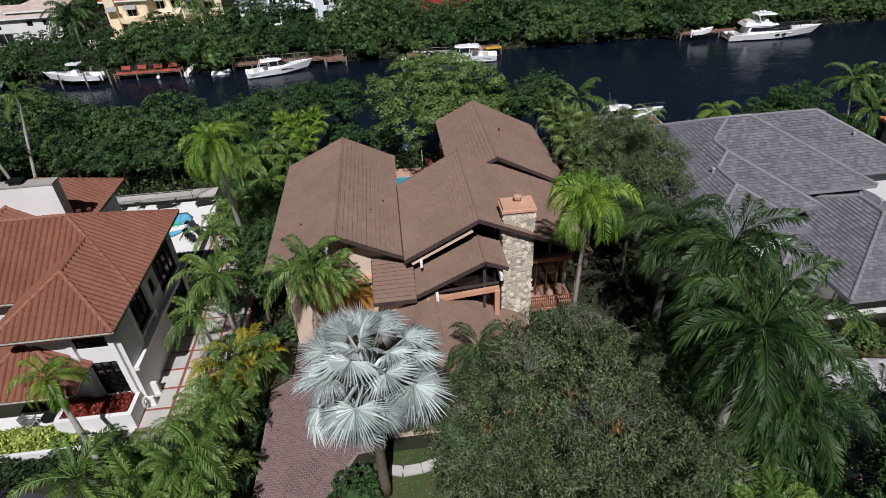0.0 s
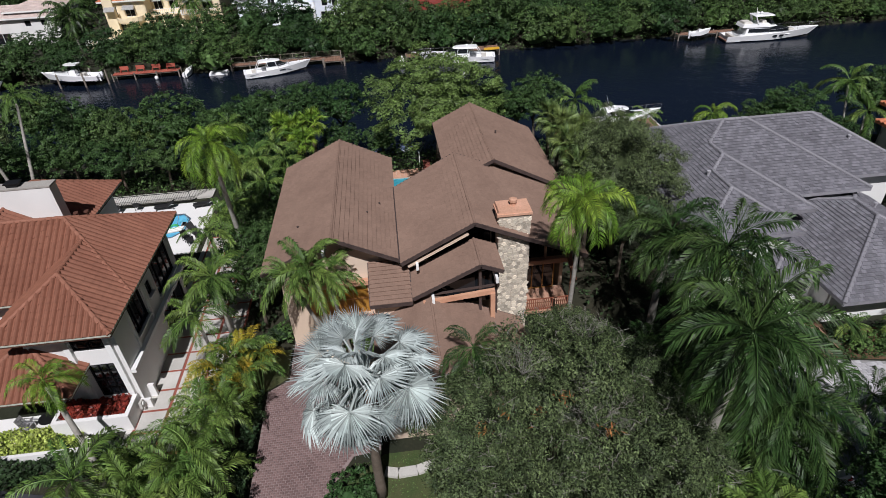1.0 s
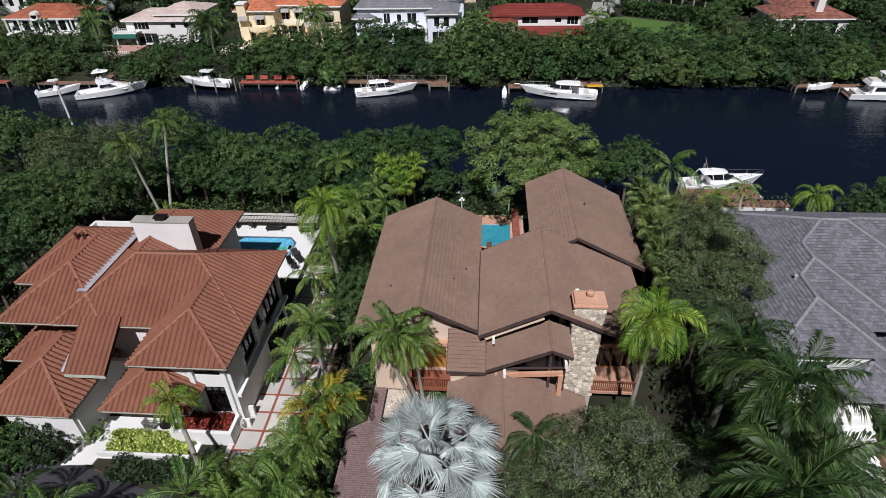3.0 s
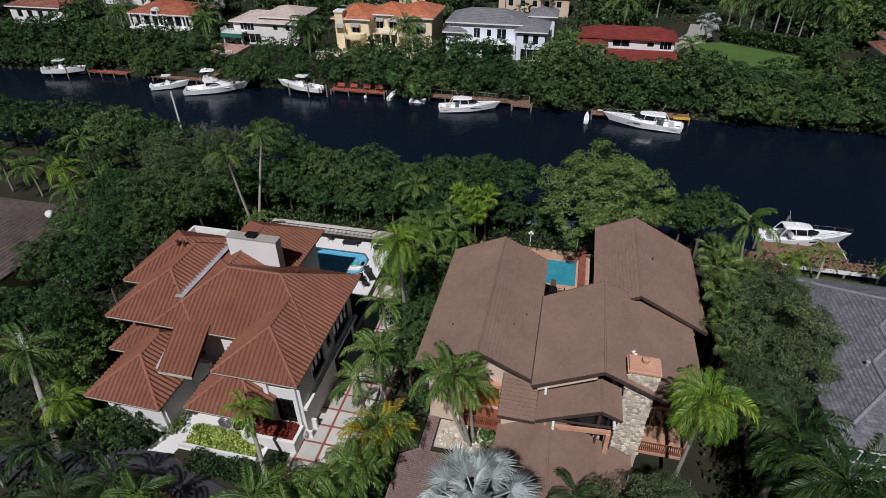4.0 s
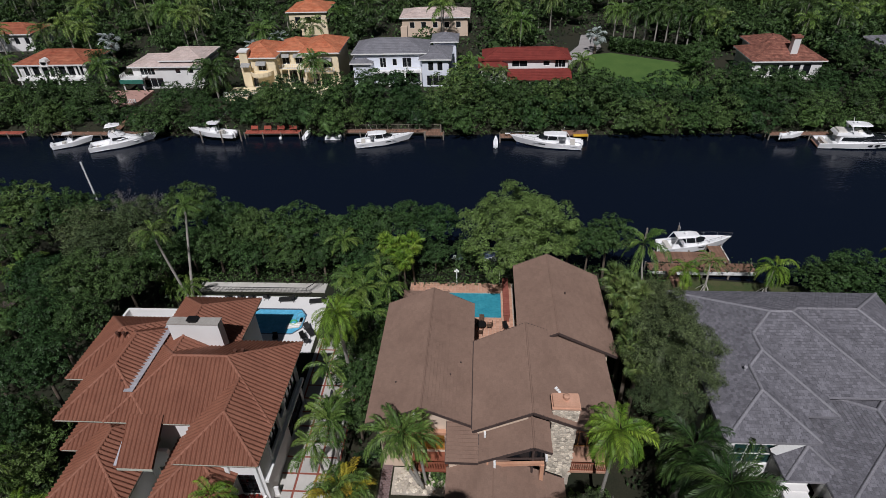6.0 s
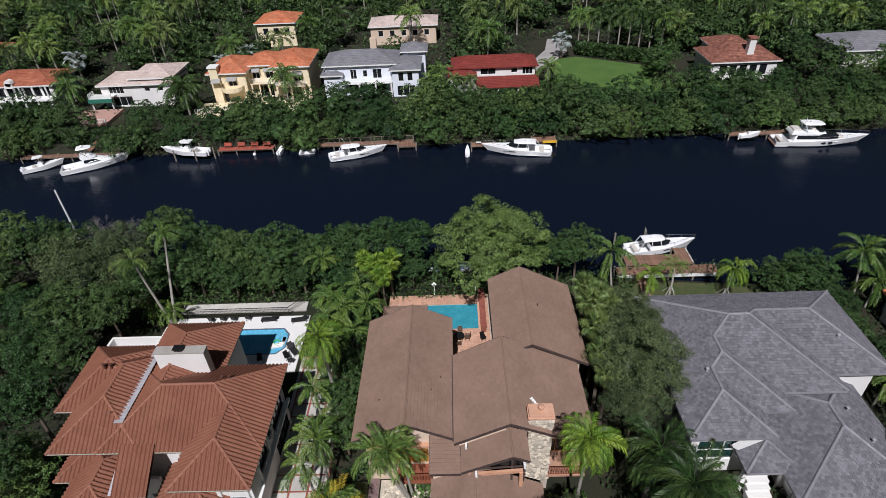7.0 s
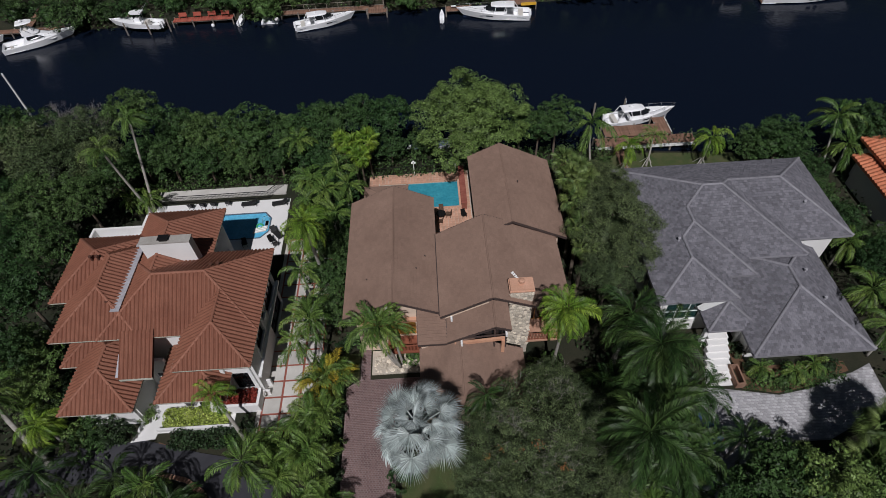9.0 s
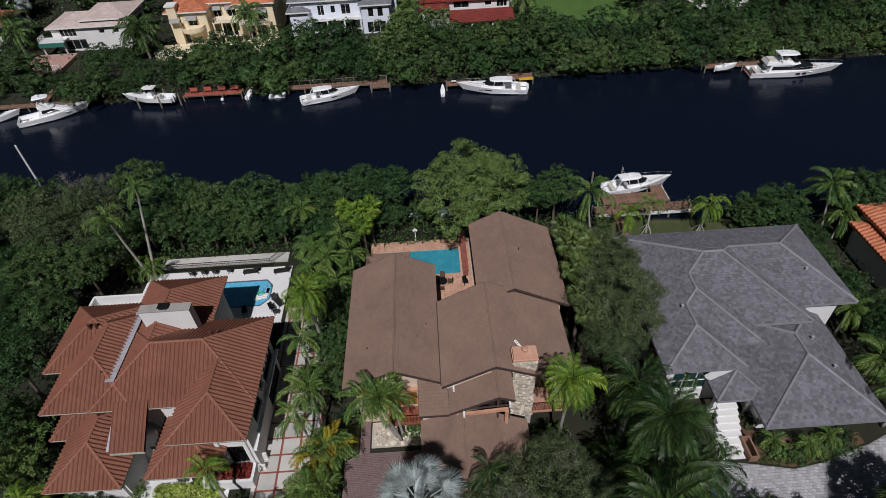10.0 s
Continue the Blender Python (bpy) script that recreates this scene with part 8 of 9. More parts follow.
rust = plain_house("white house with an orange-rust hipped roof and arcades", [(-108.0, -92.0, 122.0, 131.5, 7.0)], M_WHITE, M_RUST, M_RUST, M_TRIMWHITE, 0.36,
            windows=[(0, -107.0 + 2.1 * k, -105.3 + 2.1 * k, 4.3, 6.5, 1) for k in range(7)] + [(0, -105.0, -100.0, 1.7, 3.6, 3), (0, -97.5, -94.0, 1.7, 3.6, 2)])
Geo().prism([(-101.9, 121.1), (-100.1, 121.1), (-100.1, 122.4), (-101.9, 122.4)], 6.6, 7.7).make("dormer", M_WHITE, rust, "white curved dormer over the arcade")
Geo().tube([(-101.0, 121.1, 7.7), (-101.0, 122.4, 7.7)], [0.75, 0.75], 16).make("dormer_arch", M_WHITE, rust)
for k in range(6):
    Geo().tube([(-107.6 + 3.0 * k, 120.6, GROUND), (-107.6 + 3.0 * k, 120.6, 6.9)], [0.2, 0.17], 8).make("column", M_TRIMWHITE, rust, "white arcade column")
Geo().box(-108.2, -91.8, 120.3, 122.0, 3.7, 4.1).make("gallery_floor", M_TRIMWHITE, rust, "white gallery floor")
ph = plain_house("white house with a pale pinkish tile roof", [(-80.5, -64.6, 121.0, 129.5, 6.6), (-73.5, -64.6, 122.0, 131.0, 7.6)], M_WHITE, M_PINKROOF, M_PINKROOF, M_TRIMWHITE, 0.30,
            windows=[(0, -78.8, -75.4, 4.6, 6.2, 4), (0, -70.6, -69.4, 4.9, 6.0, 1), (0, -67.6, -66.4, 4.9, 6.0, 1), (0, -78.5, -74.0, 1.8, 3.9, 3)])
b = Geo().box(-82.6, -77.4, 118.6, 121.0, 4.3, 4.5).make("balcony", M_TRIMWHITE, ph, "white balcony over a green awning")
railing("railing", [(-82.5, 120.8, 4.5), (-82.5, 118.7, 4.5), (-77.5, 118.7, 4.5)], 0.9, 0.4, M_TRIMWHITE, b, 0.08)
Geo().box(-82.7, -77.3, 118.2, 118.6, 3.5, 4.3).make("awning", mat("green_canvas", (0.02, 0.12, 0.09), (0.03, 0.16, 0.12), 1, 0.8), ph, "green canvas awning")
for x in (-82.3, -77.8):
    Geo().tube([(x, 118.8, GROUND), (x, 118.8, 4.3)], [0.16, 0.16], 8).make("porch_post", M_TRIMWHITE, ph, "white porch post")
tp = Geo().box(-83.5, -75.0, 109.6, 117.6, GROUND, 2.3).make("terrace", mat("pink_terrace_tile", (0.42, 0.24, 0.20), (0.50, 0.31, 0.26), 1.0, 0.8), ph, "pinkish tiled terrace with a white balustrade")
railing("railing", [(-83.4, 109.7, 2.3), (-75.1, 109.7, 2.3)], 0.9, 0.4, M_TRIMWHITE, tp, 0.1)
tagged(Geo().beam((-73.0, 104.6, 1.9), (-73.6, 98.2, 1.1), 1.3, 0.14).make("gangway", M_DECKWOOD), "brown timber gangway down to the dock", "gangway")
yh = plain_house("large yellow villa with orange tile roofs and balconies", [(-54.8, -47.2, 120.0, 130.0, 8.6), (-47.2, -40.6, 123.5, 131.0, 9.0), (-41.0, -33.4, 121.0, 131.5, 9.2)], M_YELLOW, M_ORANGE, M_ORANGE, M_TRIMWHITE, 0.42,
                 windows=[(0, -54.0, -52.4, 5.6, 7.6, 2), (0, -51.0, -49.2, 5.6, 7.6, 2), (0, -54.0, -51.6, 2.0, 4.4, 2), (1, -46.6, -44.9, 5.9, 8.2, 2), (1, -43.6, -41.7, 5.9, 8.2, 2), (1, -46.0, -42.4, 1.8, 4.6, 3), (2, -39.8, -38.0, 5.8, 8.0, 2), (2, -36.6, -34.8, 5.8, 8.0, 2), (2, -39.4, -35.4, 1.8, 4.5, 3)])
for x0, x1, y0, z in ((-47.0, -40.8, 121.6, 5.4), (-40.6, -34.0, 119.4, 5.3)):
    b = Geo().box(x0, x1, y0, y0 + 2.2, z - 0.25, z).make("balcony", M_YELLOW, yh, "curved yellow balcony with white balusters")
    railing("railing", [(x0 + 0.1, y0 + 0.08, z), (x1 - 0.1, y0 + 0.08, z)], 0.9, 0.4, M_TRIMWHITE, b, 0.1)
for x in (-46.6, -44.9, -42.8, -41.0, -40.2, -37.3, -34.4):
    Geo().tube([(x, 121.5 if x < -40.7 else 119.6, GROUND), (x, 121.5 if x < -40.7 else 119.6, 5.1)], [0.22, 0.18], 8).make("column", M_YELLOW, yh, "yellow round column")
tw_ = Geo().box(-57.0, -33.0, 112.6, 118.6, GROUND, 2.4).make("terrace", M_YELLOW, yh, "raised cream terrace with a white balustrade")
railing("railing", [(-56.9, 112.75, 2.4), (-33.1, 112.75, 2.4)], 0.9, 0.5, M_TRIMWHITE, tw_, 0.12)
c = Geo().box(-54.4, -52.6, 119.0, 121.0, GROUND, 9.9).make("chimney", M_YELLOW, yh, "yellow square chimney tower")
Geo().box(-54.6, -52.4, 118.8, 121.2, 9.9, 10.2).make("chimney_cap", M_TRIMWHITE, c)
M_AWNING = mat("grey_striped_canvas", (0.22, 0.22, 0.22), (0.42, 0.41, 0.38), 3.0, 0.8, stretch=(6, 1, 1))
for a, b, y, z in ((-54.2, -52.2, 118.9, 7.7), (-51.2, -49.0, 119.9, 7.7), (-46.8, -44.7, 123.4, 8.3), (-43.8, -41.5, 123.4, 8.3), (-40.0, -37.8, 120.9, 8.1), (-36.8, -34.6, 120.9, 8.1)):
    Geo().slab([(a, y - 1.0, z - 0.65), (b, y - 1.0, z - 0.65), (b, y - 0.15, z), (a, y - 0.15, z)], 0.06).make("awning", M_AWNING, yh, "grey striped window awning")
curve = [(-50.2 + 2.4 * math.cos(a), 119.8 + 2.4 * math.sin(a)) for a in (math.pi + k * math.pi / 8 for k in range(9))]
b = Geo().prism(curve, 4.75, 4.95).make("balcony", M_YELLOW, yh, "rounded yellow balcony with a solid parapet")
for p, q in zip(curve, curve[1:]):
    Geo().beam((*p, 5.35), (*q, 5.35), 0.16, 0.8).make("parapet", M_YELLOW, b)
wh = plain_house("white house with grey hipped roofs and a long balcony", [(-29.8, -14.4, 122.6, 131.0, 8.4), (-14.8, -9.2, 120.6, 128.5, 7.6), (-30.2, -26.5, 121.6, 128.0, 6.6), (-13.0, -8.0, 131.0, 136.0, 8.4)], M_BLUEWHITE, M_GREYROOF, M_GREYROOF, M_TRIMWHITE, 0.40, deck=M_SLATE_DECK,
                 windows=[(0, -24.4, -23.0, 5.2, 7.3, 2), (0, -21.6, -20.6, 5.6, 7.1, 1), (0, -19.4, -17.4, 5.2, 7.3, 2), (0, -25.0, -22.0, 1.8, 4.2, 2), (0, -20.6, -16.4, 1.8, 4.2, 3), (1, -13.6, -12.4, 5.0, 6.9, 1), (1, -11.6, -10.4, 5.0, 6.9, 1), (1, -14.0, -10.0, 1.7, 4.0, 3)])
b = Geo().box(-26.2, -15.0, 120.6, 122.4, 4.55, 4.75).make("balcony", M_TRIMWHITE, wh, "long white balcony")
railing("railing", [(-26.1, 120.7, 4.75), (-15.1, 120.7, 4.75)], 0.95, 0.45, M_TRIMWHITE, b, 0.09)
for x in (-26.0, -22.4, -18.8, -15.3):
    Geo().box(x - 0.18, x + 0.18, 120.65, 121.0, GROUND, 4.55).make("column", M_TRIMWHITE, wh, "white square column")
Geo().box(-19.9, -18.5, 127.0, 128.2, 8.0, 12.6).make("chimney", M_CREAM, wh, "pale tall chimney")
rh = plain_house("long white house with a maroon tile roof", [(-1.2, 16.6, 123.0, 129.0, 6.7), (-2.0, 3.0, 121.6, 127.0, 5.6)], M_WHITE, M_MAROON, M_MAROON, M_MAROON, 0.40,
                 windows=[(0, 4.6, 8.0, 4.9, 6.3, 2), (0, 11.4, 12.8, 5.1, 6.1, 1), (0, 13.9, 16.2, 4.7, 6.4, 3), (1, -0.6, 1.8, 3.2, 4.8, 2), (0, 5.0, 15.5, 1.7, 2.9, 5)])
rr = Roof(rh, M_MAROON, M_BARREL_DECK, M_MAROON, M_MAROON, 0.7, 0.5, "flat", 0, "maroon porch roof")
rr.plane((3.6, 119.2, 3.1), (17.4, 119.2, 3.1), (17.4, 122.8, 4.5), (3.6, 122.8, 4.5))
for x in (4.0, 8.4, 12.8, 17.0):
    Geo().box(x - 0.15, x + 0.15, 119.5, 119.8, GROUND, 3.0).make("porch_post", M_TRIMWHITE, rh, "white porch post")
mh = plain_house("white house with a mottled clay tile roof and white chimney", [(56.0, 70.0, 123.0, 133.0, 5.6), (59.0, 67.0, 129.0, 138.0, 6.4)], M_WHITE, M_MIXROOF, M_MIXROOF, M_TRIMWHITE, 0.38,
                 windows=[(0, 57.5 + 2.2 * k, 59.2 + 2.2 * k, 2.4, 4.8, 1) for k in range(5)])
c = Geo().box(63.6, 65.0, 124.4, 125.8, 5.5, 9.8).make("chimney", M_WHITE, mh, "white chimney with a clay top")
Geo().box(63.4, 65.2, 124.2, 126.0, 9.8, 10.2).make("chimney_cap", M_MIXROOF, c)
plain_house("yellow house with an orange roof behind the villas", [(-56.5, -46.0, 164.0, 174.0, 8.0)], M_YELLOW, M_ORANGE, M_ORANGE, M_TRIMWHITE, 0.35, 0.9, windows=[(0, -55 + 3 * k, -53.4 + 3 * k, 4.8, 6.6, 1) for k in range(3)])
plain_house("cream house with a dull pink roof among palms", [(-24.0, -6.0, 161.0, 170.0, 6.6)], M_CREAM, M_PINKROOF, M_PINKROOF, M_TRIMWHITE, 0.30, 0.9, windows=[(0, -22 + 3.2 * k, -20.6 + 3.2 * k, 3.8, 5.4, 1) for k in range(5)])
plain_house("white house with a clay roof half hidden by trees", [(-148.0, -132.0, 126.0, 136.0, 6.2)], M_WHITE, M_MIXROOF, M_MIXROOF, M_TRIMWHITE, 0.35, 0.9, windows=[(0, -146 + 3.2 * k, -144.4 + 3.2 * k, 3.4, 5.2, 1) for k in range(4)])
plain_house("white house with a rust tile roof half hidden by trees", [(-142.0, -126.0, 152.0, 161.0, 6.2)], M_WHITE, M_RUST, M_RUST, M_TRIMWHITE, 0.35, 0.9, windows=[(0, -140 + 3.0 * k, -138.6 + 3.0 * k, 3.4, 5.2, 1) for k in range(5)])
plain_house("white house with a grey roof among trees", [(88.0, 104.0, 128.0, 140.0, 5.4)], M_WHITE, M_GREYROOF, M_GREYROOF, M_TRIMWHITE, 0.35, 0.9, deck=M_SLATE_DECK)
dh = plain_house("low house with a dark weathered brown tile roof", [(-76.0, -54.4, 29.2, 43.0, 4.7)], M_CREAM, M_BROWNROOF, M_BROWNROOF, M_FASCIA, 0.30, 0.5, deck=M_SHAKE_DECK)
fn = thing("timber_fence", "brown board fence beside the low brown-roofed house", "fence", at=(-51.7, 27.5, GROUND))
board = Geo().box(-0.07, 0.07, -0.015, 0.015, 0, 1.9).mesh("board", M_DECKWOOD)
for k in range(24):
    piece("board", board, fn, Matrix.Translation((0.155 * k, -0.03 * k, 0)))
for z in (0.4, 1.5):
    Geo().beam((0, 0.04, z), (3.6, -0.66, z), 0.05, 0.09).make("rail", M_DECKWOOD, fn)
tagged(Geo().beam((-47.9, 25.3, GROUND + 0.95), (-44.8, 27.7, GROUND + 0.95), 0.2, 1.9).make("garden_wall", M_WHITE), "white garden wall between two houses", "wall", kind="structure")
g = Geo().tube([(-55.6, 39.6, 5.6), (-55.6, 39.6, 6.5)], [0.05, 0.05], 6)
m = g.make("antenna_mast", M_STEEL, dh)
Geo().tube([(-55.6, 39.5, 6.5), (-55.5, 39.2, 6.6)], [0.42, 0.36], 14).make("satellite_dish", M_TRIMWHITE, dh, "small white satellite dish")
plain_house("white house with an orange ribbed tile roof", [(46.2, 60.0, 36.5, 45.0, 5.2), (47.4, 60.0, 38.0, 46.5, 6.4)], M_WHITE, M_ORANGE, M_ORANGE, M_ORANGE, 0.40, 0.5, "barrel")

# ---- lawns, lanes and greenery beyond the canal ----
flat_patch("lawn_far", [(20.0, 115.0), (44.0, 115.0), (47.0, 133.5), (30.0, 143.5), (24.5, 142.0)], GROUND + 0.06, mat("bright_lawn", (0.060, 0.125, 0.024), (0.085, 0.155, 0.032), 0.3, 0.95, fine=6, fine_amount=0.25), "smooth bright green lawn beyond the canal", "lawn")
flat_patch("lawn_far", [(-15.0, 107.0), (-8.0, 107.0), (-7.0, 119.0), (-13.0, 119.0)], GROUND + 0.06, M_GRASS, "small green lawn beside the white house", "lawn")
flat_patch("lane", [(18.5, 134.0), (25.0, 142.0), (28.5, 148.0), (29.0, 160.0), (25.0, 160.0), (23.0, 150.0), (19.0, 142.0)], GROUND + 0.08, mat("pale_lane", (0.30, 0.28, 0.27), (0.38, 0.36, 0.35), 0.6, 0.9), "pale grey lane between the gardens", "road")


def far_hedge():
    r = np.random.RandomState(4)
    g = Geo()
    n = 9000
    s = r.rand(n)
    p = np.stack([30.0 + 17.0 * s, 145.5 - 9.5 * s + r.uniform(-1.2, 1.2, n), GROUND + r.rand(n) ** 0.5 * 3.2], 1)
    d = r.normal(size=(n, 3)) * 0.22
    e = r.normal(size=(n, 3)) * 0.14
    g.v = [tuple(q) for q in np.stack([p - d, p + e, p + d, p - e], 1).reshape(-1, 3).tolist()]
    g.f = [(4 * i, 4 * i + 1, 4 * i + 2, 4 * i + 3) for i in range(n)]
    tagged(g.make("hedge", L_DARK), "tall dark clipped hedge beside the far lawn", "hedge", kind="stuff")


far_hedge()

# the belt of mangroves on the far bank
rnd = random.Random(21)
SKIP = ((-48, -35, 101), (-29, -9, 100.6), (0, 7, 99.5), (12, 18, 100), (49, 60, 99.5), (-87, -65, 100.6), (-102, -92, 101))
FRONTS = ((-86, -62), (-58, -32), (-31, -7), (-4, 18))
for row, (yy, zz, rr0, step) in enumerate(((98.4, 2.6, 4.0, 5.4), (103.4, 3.6, 4.6, 6.6), (108.6, 3.4, 4.0, 6.8), (113.2, 2.6, 3.0, 7.0))):
    x = -165 + 2.1 * row
    while x < 116:
        y = yy + rnd.uniform(-1.0, 1.4)
        for a, b, lim in SKIP:
            if a < x < b:
                y = max(y, lim + rnd.uniform(0, 1))
        tall = 1.0 if row == 0 else 1.0 if any(a < x < b for a, b in FRONTS) else 1.3
        gap = (row == 3 and (20 < x < 44 or -57 < x < -33)) or (row >= 2 and (-14 < x < -8.5 or -86 < x < -73)) or (row == 1 and -77 < x < -71) or (row == 2 and -56 < x < -50)
        if not gap:
            q = rnd.uniform(0.62, 1.25)
            tree(x, y, zz * tall * (0.55 + 0.45 * q), rr0 * q * (0.6 + 0.4 * tall), "far" if row < 2 else "back", "dense green mangrove on the far bank", group="mangroves along the far bank", rnd=rnd)
        x += step * rnd.uniform(0.75, 1.3)

# broad trees between the bank and the far houses
for x, y, z, r in ((-31.4, 106.4, 5.2, 4.3), (-25.0, 108.0, 5.6, 4.9), (-18.2, 108.4, 5.3, 4.5), (-45.5, 110.5, 3.6, 3.6), (44.6, 124.8, 5.4, 3.6), (47.0, 128.2, 6.2, 3.9), (50.6, 117.0, 4.2, 3.4), (59.6, 115.2, 3.8, 3.2), (67.4, 115.6, 4.0, 3.4), (84.0, 117.6, 4.6, 3.8), (91.0, 118.0, 5.4, 4.3), (98.0, 118.4, 5.2, 4.2), (75.0, 121.0, 5.4, 4.2), (77.4, 130.0, 5.6, 4.4)):
    tree(x, y, z, r, "far", "broad green tree before the far houses", group="trees before the far houses", rnd=rnd)

FARPALM = []
for v in range(3):
    g = Geo()
    src = FROND_SETS["distant"]
    rr_ = random.Random(v)
    for k in range(15):
        fm = src[min(5, int((k + 0.5) / 15 * 6))]
        m = Euler((rr_.uniform(-0.2, 0.2), 0, 2.39996 * k)).to_matrix()
        i = len(g.v)
        g.v += [tuple(m @ w.co) for w in fm.vertices]
        g.f += [tuple(i + w for w in f.vertices) for f in fm.polygons]
    FARPALM.append(g.mesh("crown", (L_PALM, L_PALMDARK, L_SABAL)[v]))
FARTRUNK = palm_trunk((0, 0, 1.0), 0.16, (0, 0, 0), 4).mesh("trunk", M_PALMTRUNK, True)


def far_palm(x, y, z, r, v, label="palm beyond the canal", group="palms beyond the canal"):
    t = thing("palm_tree", label, "palm tree", group, at=(x, y, GROUND))
    o = new("crown", FARPALM[v])
    o.parent = t
    o.matrix_basis = Matrix.Translation((0, 0, z - GROUND)) @ Euler((0, 0, x)).to_matrix().to_4x4() @ Matrix.Scale(r / 2.7, 4)
    k = new("trunk", FARTRUNK)
    k.parent = t
    k.matrix_basis = Matrix.Diagonal((1, 1, z - GROUND, 1))
    return t


HOUSES = ((-110, -90, 117, 134), (-84, -62, 117, 133), (-58, -31, 116, 134), (-32, -6, 117, 138), (-4, 19, 116, 132), (50, 72, 119, 140), (-58, -44, 158, 176), (-26, -4, 156, 172), (-150, -130, 122, 138), (-144, -124, 148, 163), (86, 106, 122, 142),
          (19, 45, 114, 147), (18, 31, 130, 160))


def open_spot(x, y, pad=2.0):
    return not any(a - pad < x < b + pad and c - pad < y < d + pad for a, b, c, d in HOUSES)


for x, y, z, r, v in ((-59.0, 114.5, 7.5, 4.2, 1), (-60.5, 117.5, 6.0, 3.6, 1), (-38.0, 118.0, 8.0, 3.4, 0), (-4.5, 122.0, 6.0, 3.0, 0), (-6.2, 118.0, 5.0, 3.0, 0), (-1.0, 119.5, 5.2, 1.8, 2), (2.2, 119.0, 5.2, 1.8, 2), (19.8, 124.0, 5.6, 2.8, 0), (-88.0, 121.0, 6.2, 3.2, 0), (-90.5, 126.0, 6.8, 3.4, 1), (-113.0, 124.0, 6.4, 3.2, 0)):
    far_palm(x, y, z, r, v)
for k in range(22):
    far_palm(rnd.uniform(46, 112), rnd.uniform(144, 186), rnd.uniform(6.0, 9.5), rnd.uniform(2.8, 3.6), rnd.choice((0, 0, 1, 2)), "tall palm in the gardens beyond the canal")
for k in range(165):
    x, y = rnd.uniform(-165, 120), rnd.uniform(133, 214)
    if open_spot(x, y, 1.0):
        far_palm(x, y, rnd.uniform(6.5, 12.5), rnd.uniform(2.6, 3.6), rnd.choice((0, 0, 1, 2)), "tall palm in the gardens beyond the canal")


def woodland():
    """The woods behind the far gardens: too many trees to tell apart."""
    r = np.random.RandomState(12)
    src = []
    for k in range(3):
        me = crown_mesh("wood_crown", 90 + k, (4.2, 4.2, 3.2), 28, 460, 0.73, L_DARK, low=0.0, sprays=5)
        src.append((np.array([w.co[:] for w in me.vertices]), [tuple(f.vertices) for f in me.polygons]))
    g = Geo()
    for k in range(520):
        x, y = (r.uniform(-180, 130), r.uniform(117, 235)) if k < 430 else (r.uniform(44, 125), r.uniform(126, 190))
        if not open_spot(x, y, 2.8):
            continue
        pts, faces = src[k % 3]
        a = r.uniform(0, 6.28)
        c, sn, sc = math.cos(a), math.sin(a), r.uniform(0.75, 1.15)
        q = np.stack([pts[:, 0] * c - pts[:, 1] * sn, pts[:, 0] * sn + pts[:, 1] * c, pts[:, 2]], 1) * sc + np.array([x, y, r.uniform(4.0, 7.0)])
        i = len(g.v)
        g.v += [tuple(w) for w in q.tolist()]
        g.f += [tuple(i + w for w in f) for f in faces]
    tagged(g.make("woodland", L_DARK), "dark green garden trees massed beyond the canal", "trees", kind="stuff")


woodland()
leafy_carpet("undergrowth", -180, 130, 114, 232, GROUND, 2.2, 36000, 0.75, L_MANGROVE, "leafy garden undergrowth beyond the canal", "plants", 8, lambda a, b: open_spot(a, b, -1.2))
leafy_carpet("undergrowth", -178, 118, 96.9, 117, GROUND - 1.7, 3.0, 26000, 0.5, L_MANGROVE, "low mangrove foliage along the far bank", "plants", 9, lambda a, b: not (20 < a < 44 and b > 112) and not (-16 < a < -6 and b > 106) and not any(q < a < w and b < e - 1.5 for q, w, e in SKIP))
for k in range(9):
    far_palm(31.5 + 2.3 * k, 149.5 - 1.1 * k, 10.5 + rnd.uniform(-1, 1), 2.8, rnd.choice((0, 1)), "tall palm behind the far hedge")
for x, y, z in ((-52.0, 140.0, 7.0), (-57.0, 136.0, 6.0), (-96.0, 140.0, 7.0), (26.0, 143.0, 6.0)):
    fan_palm(x, y, z, 3.2, "silver", "silver fan palm beyond the canal", 20, None, 0.25)


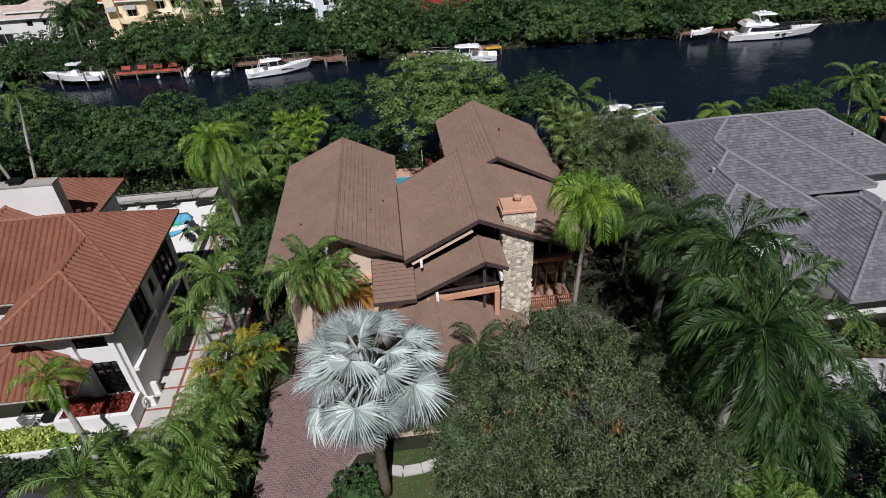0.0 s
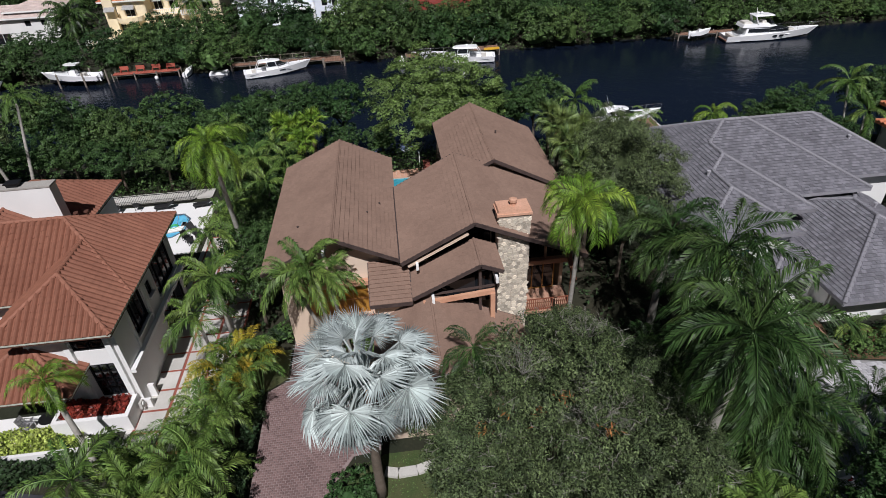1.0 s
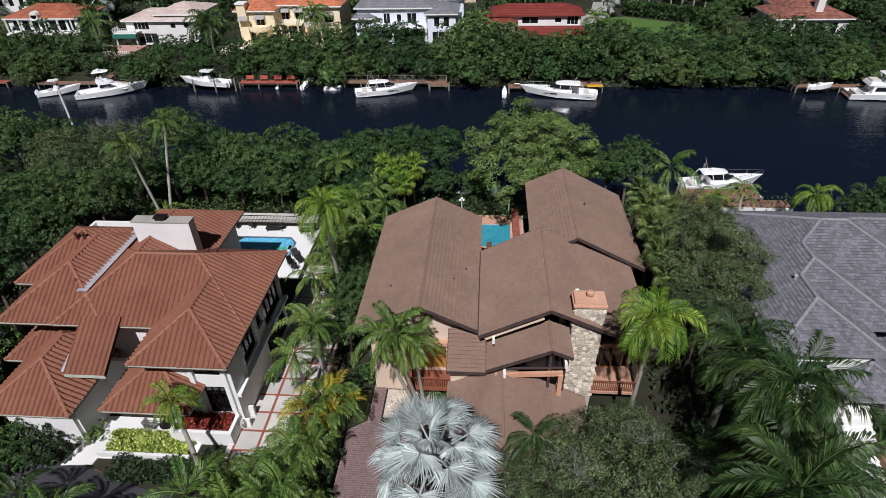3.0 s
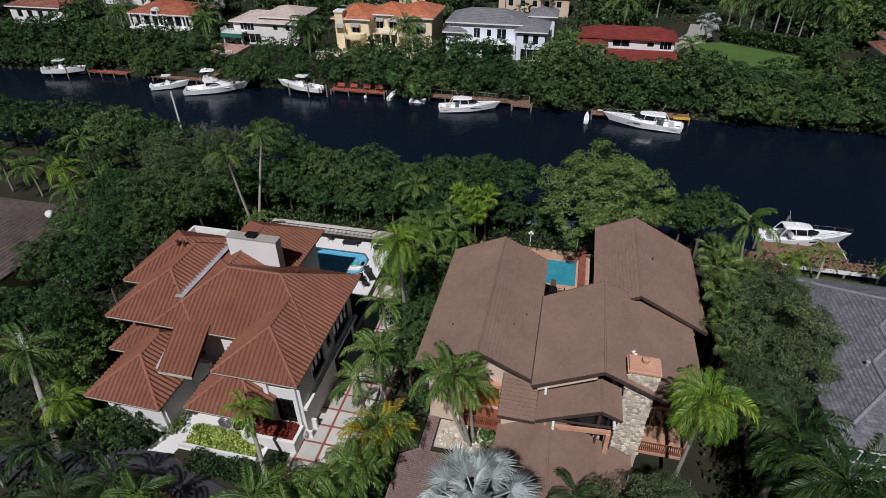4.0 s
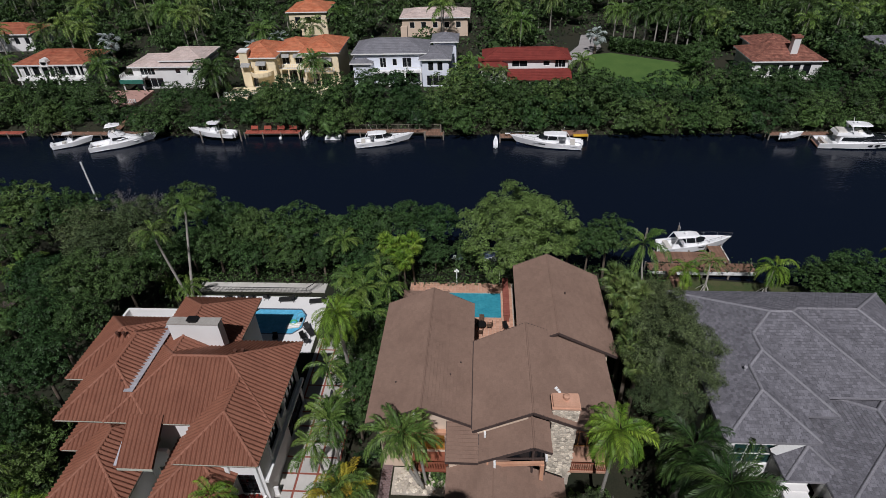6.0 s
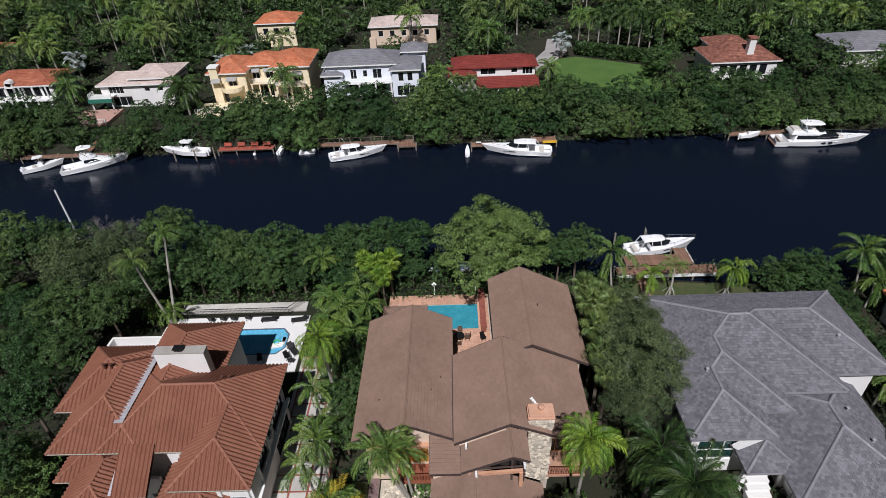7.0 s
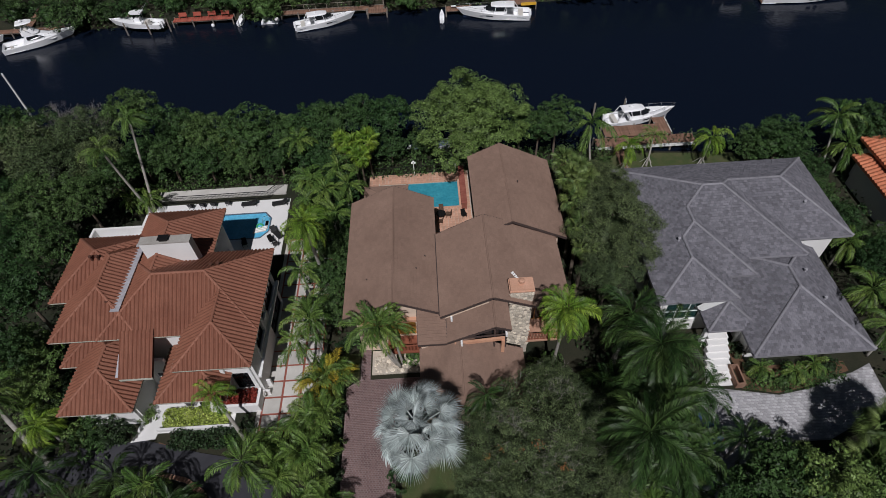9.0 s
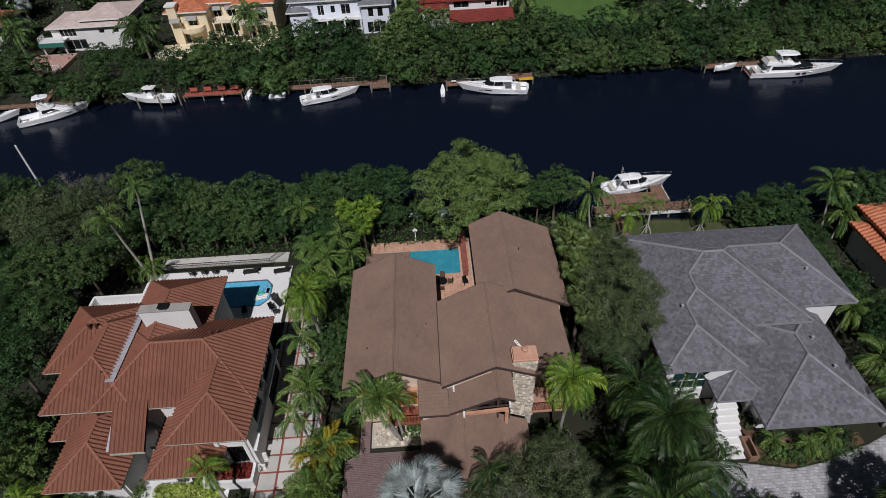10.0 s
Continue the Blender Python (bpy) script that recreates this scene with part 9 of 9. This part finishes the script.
# ---- parked cars on the grey driveway ----
def car(x, y, turn, paint, label):
    t = thing("car", label, "car", "parked cars", at=(x, y, GROUND + 0.06))
    t.rotation_euler = (0, 0, radians(turn))

    def shell(rows):
        g = loft([[(a, -w, z0), (a, -w * 1.0, z0 + 0.28), (a, -w * 0.93, z1), (a, 0, z1 + 0.03), (a, w * 0.93, z1), (a, w, z0 + 0.28), (a, w, z0)] for a, w, z0, z1 in rows])
        n = len(rows)
        g.f.append(tuple(range(7)))
        g.f.append(tuple((n - 1) * 7 + k for k in reversed(range(7))))
        return g

    body = shell([(-2.25, 0.72, 0.38, 0.86), (-2.1, 0.86, 0.26, 0.98), (-1.2, 0.91, 0.2, 1.0), (0.6, 0.91, 0.2, 0.98), (1.5, 0.89, 0.22, 0.88), (2.1, 0.82, 0.26, 0.74), (2.28, 0.66, 0.36, 0.62)]).make("body", paint, t, smooth=False)
    shell([(-1.75, 0.74, 0.7, 1.0), (-1.15, 0.70, 0.7, 1.40), (-0.2, 0.70, 0.7, 1.46), (0.35, 0.70, 0.7, 1.42), (1.1, 0.76, 0.7, 0.98)]).make("glasshouse", M_GLASS, t, "dark car windows")
    shell([(-1.12, 0.66, 1.12, 1.43), (-0.2, 0.67, 1.16, 1.49), (0.32, 0.66, 1.14, 1.45)]).make("roof_panel", paint, t)
    for a in (-1.4, 1.42):
        for s in (-1, 1):
            w = Geo().tube([(a, s * 0.74, 0.32), (a, s * 0.93, 0.32)], [0.32, 0.32], 14).make("wheel", M_BLACK, t, "black tyre")
            Geo().tube([(a, s * 0.90, 0.32), (a, s * 0.945, 0.32)], [0.2, 0.19], 10).make("rim", M_STEEL, w)
    red = mat("red_lamp_glass", (0.30, 0.01, 0.01), (0.36, 0.02, 0.02), 1, 0.2, bump=0)
    for s in (-1, 1):
        Geo().box(-2.27, -2.08, s * 0.66 - 0.15, s * 0.66 + 0.15, 0.72, 0.88).make("tail_lamp", red, body, "red tail lamp")
        Geo().box(2.06, 2.22, s * 0.6 - 0.16, s * 0.6 + 0.16, 0.6, 0.72).make("headlamp", M_CHROME, body)


car(18.9, 17.0, 105, mat("blue_car_paint", (0.05, 0.09, 0.20), (0.06, 0.11, 0.24), 1, 0.25, 0.3, fine_amount=0.05, bump=0), "blue saloon car parked on the grey driveway")
car(17.5, 13.6, 100, mat("white_car_paint", (0.74, 0.75, 0.76), (0.8, 0.8, 0.8), 1, 0.25, fine_amount=0.03, bump=0), "white saloon car parked under the palms")
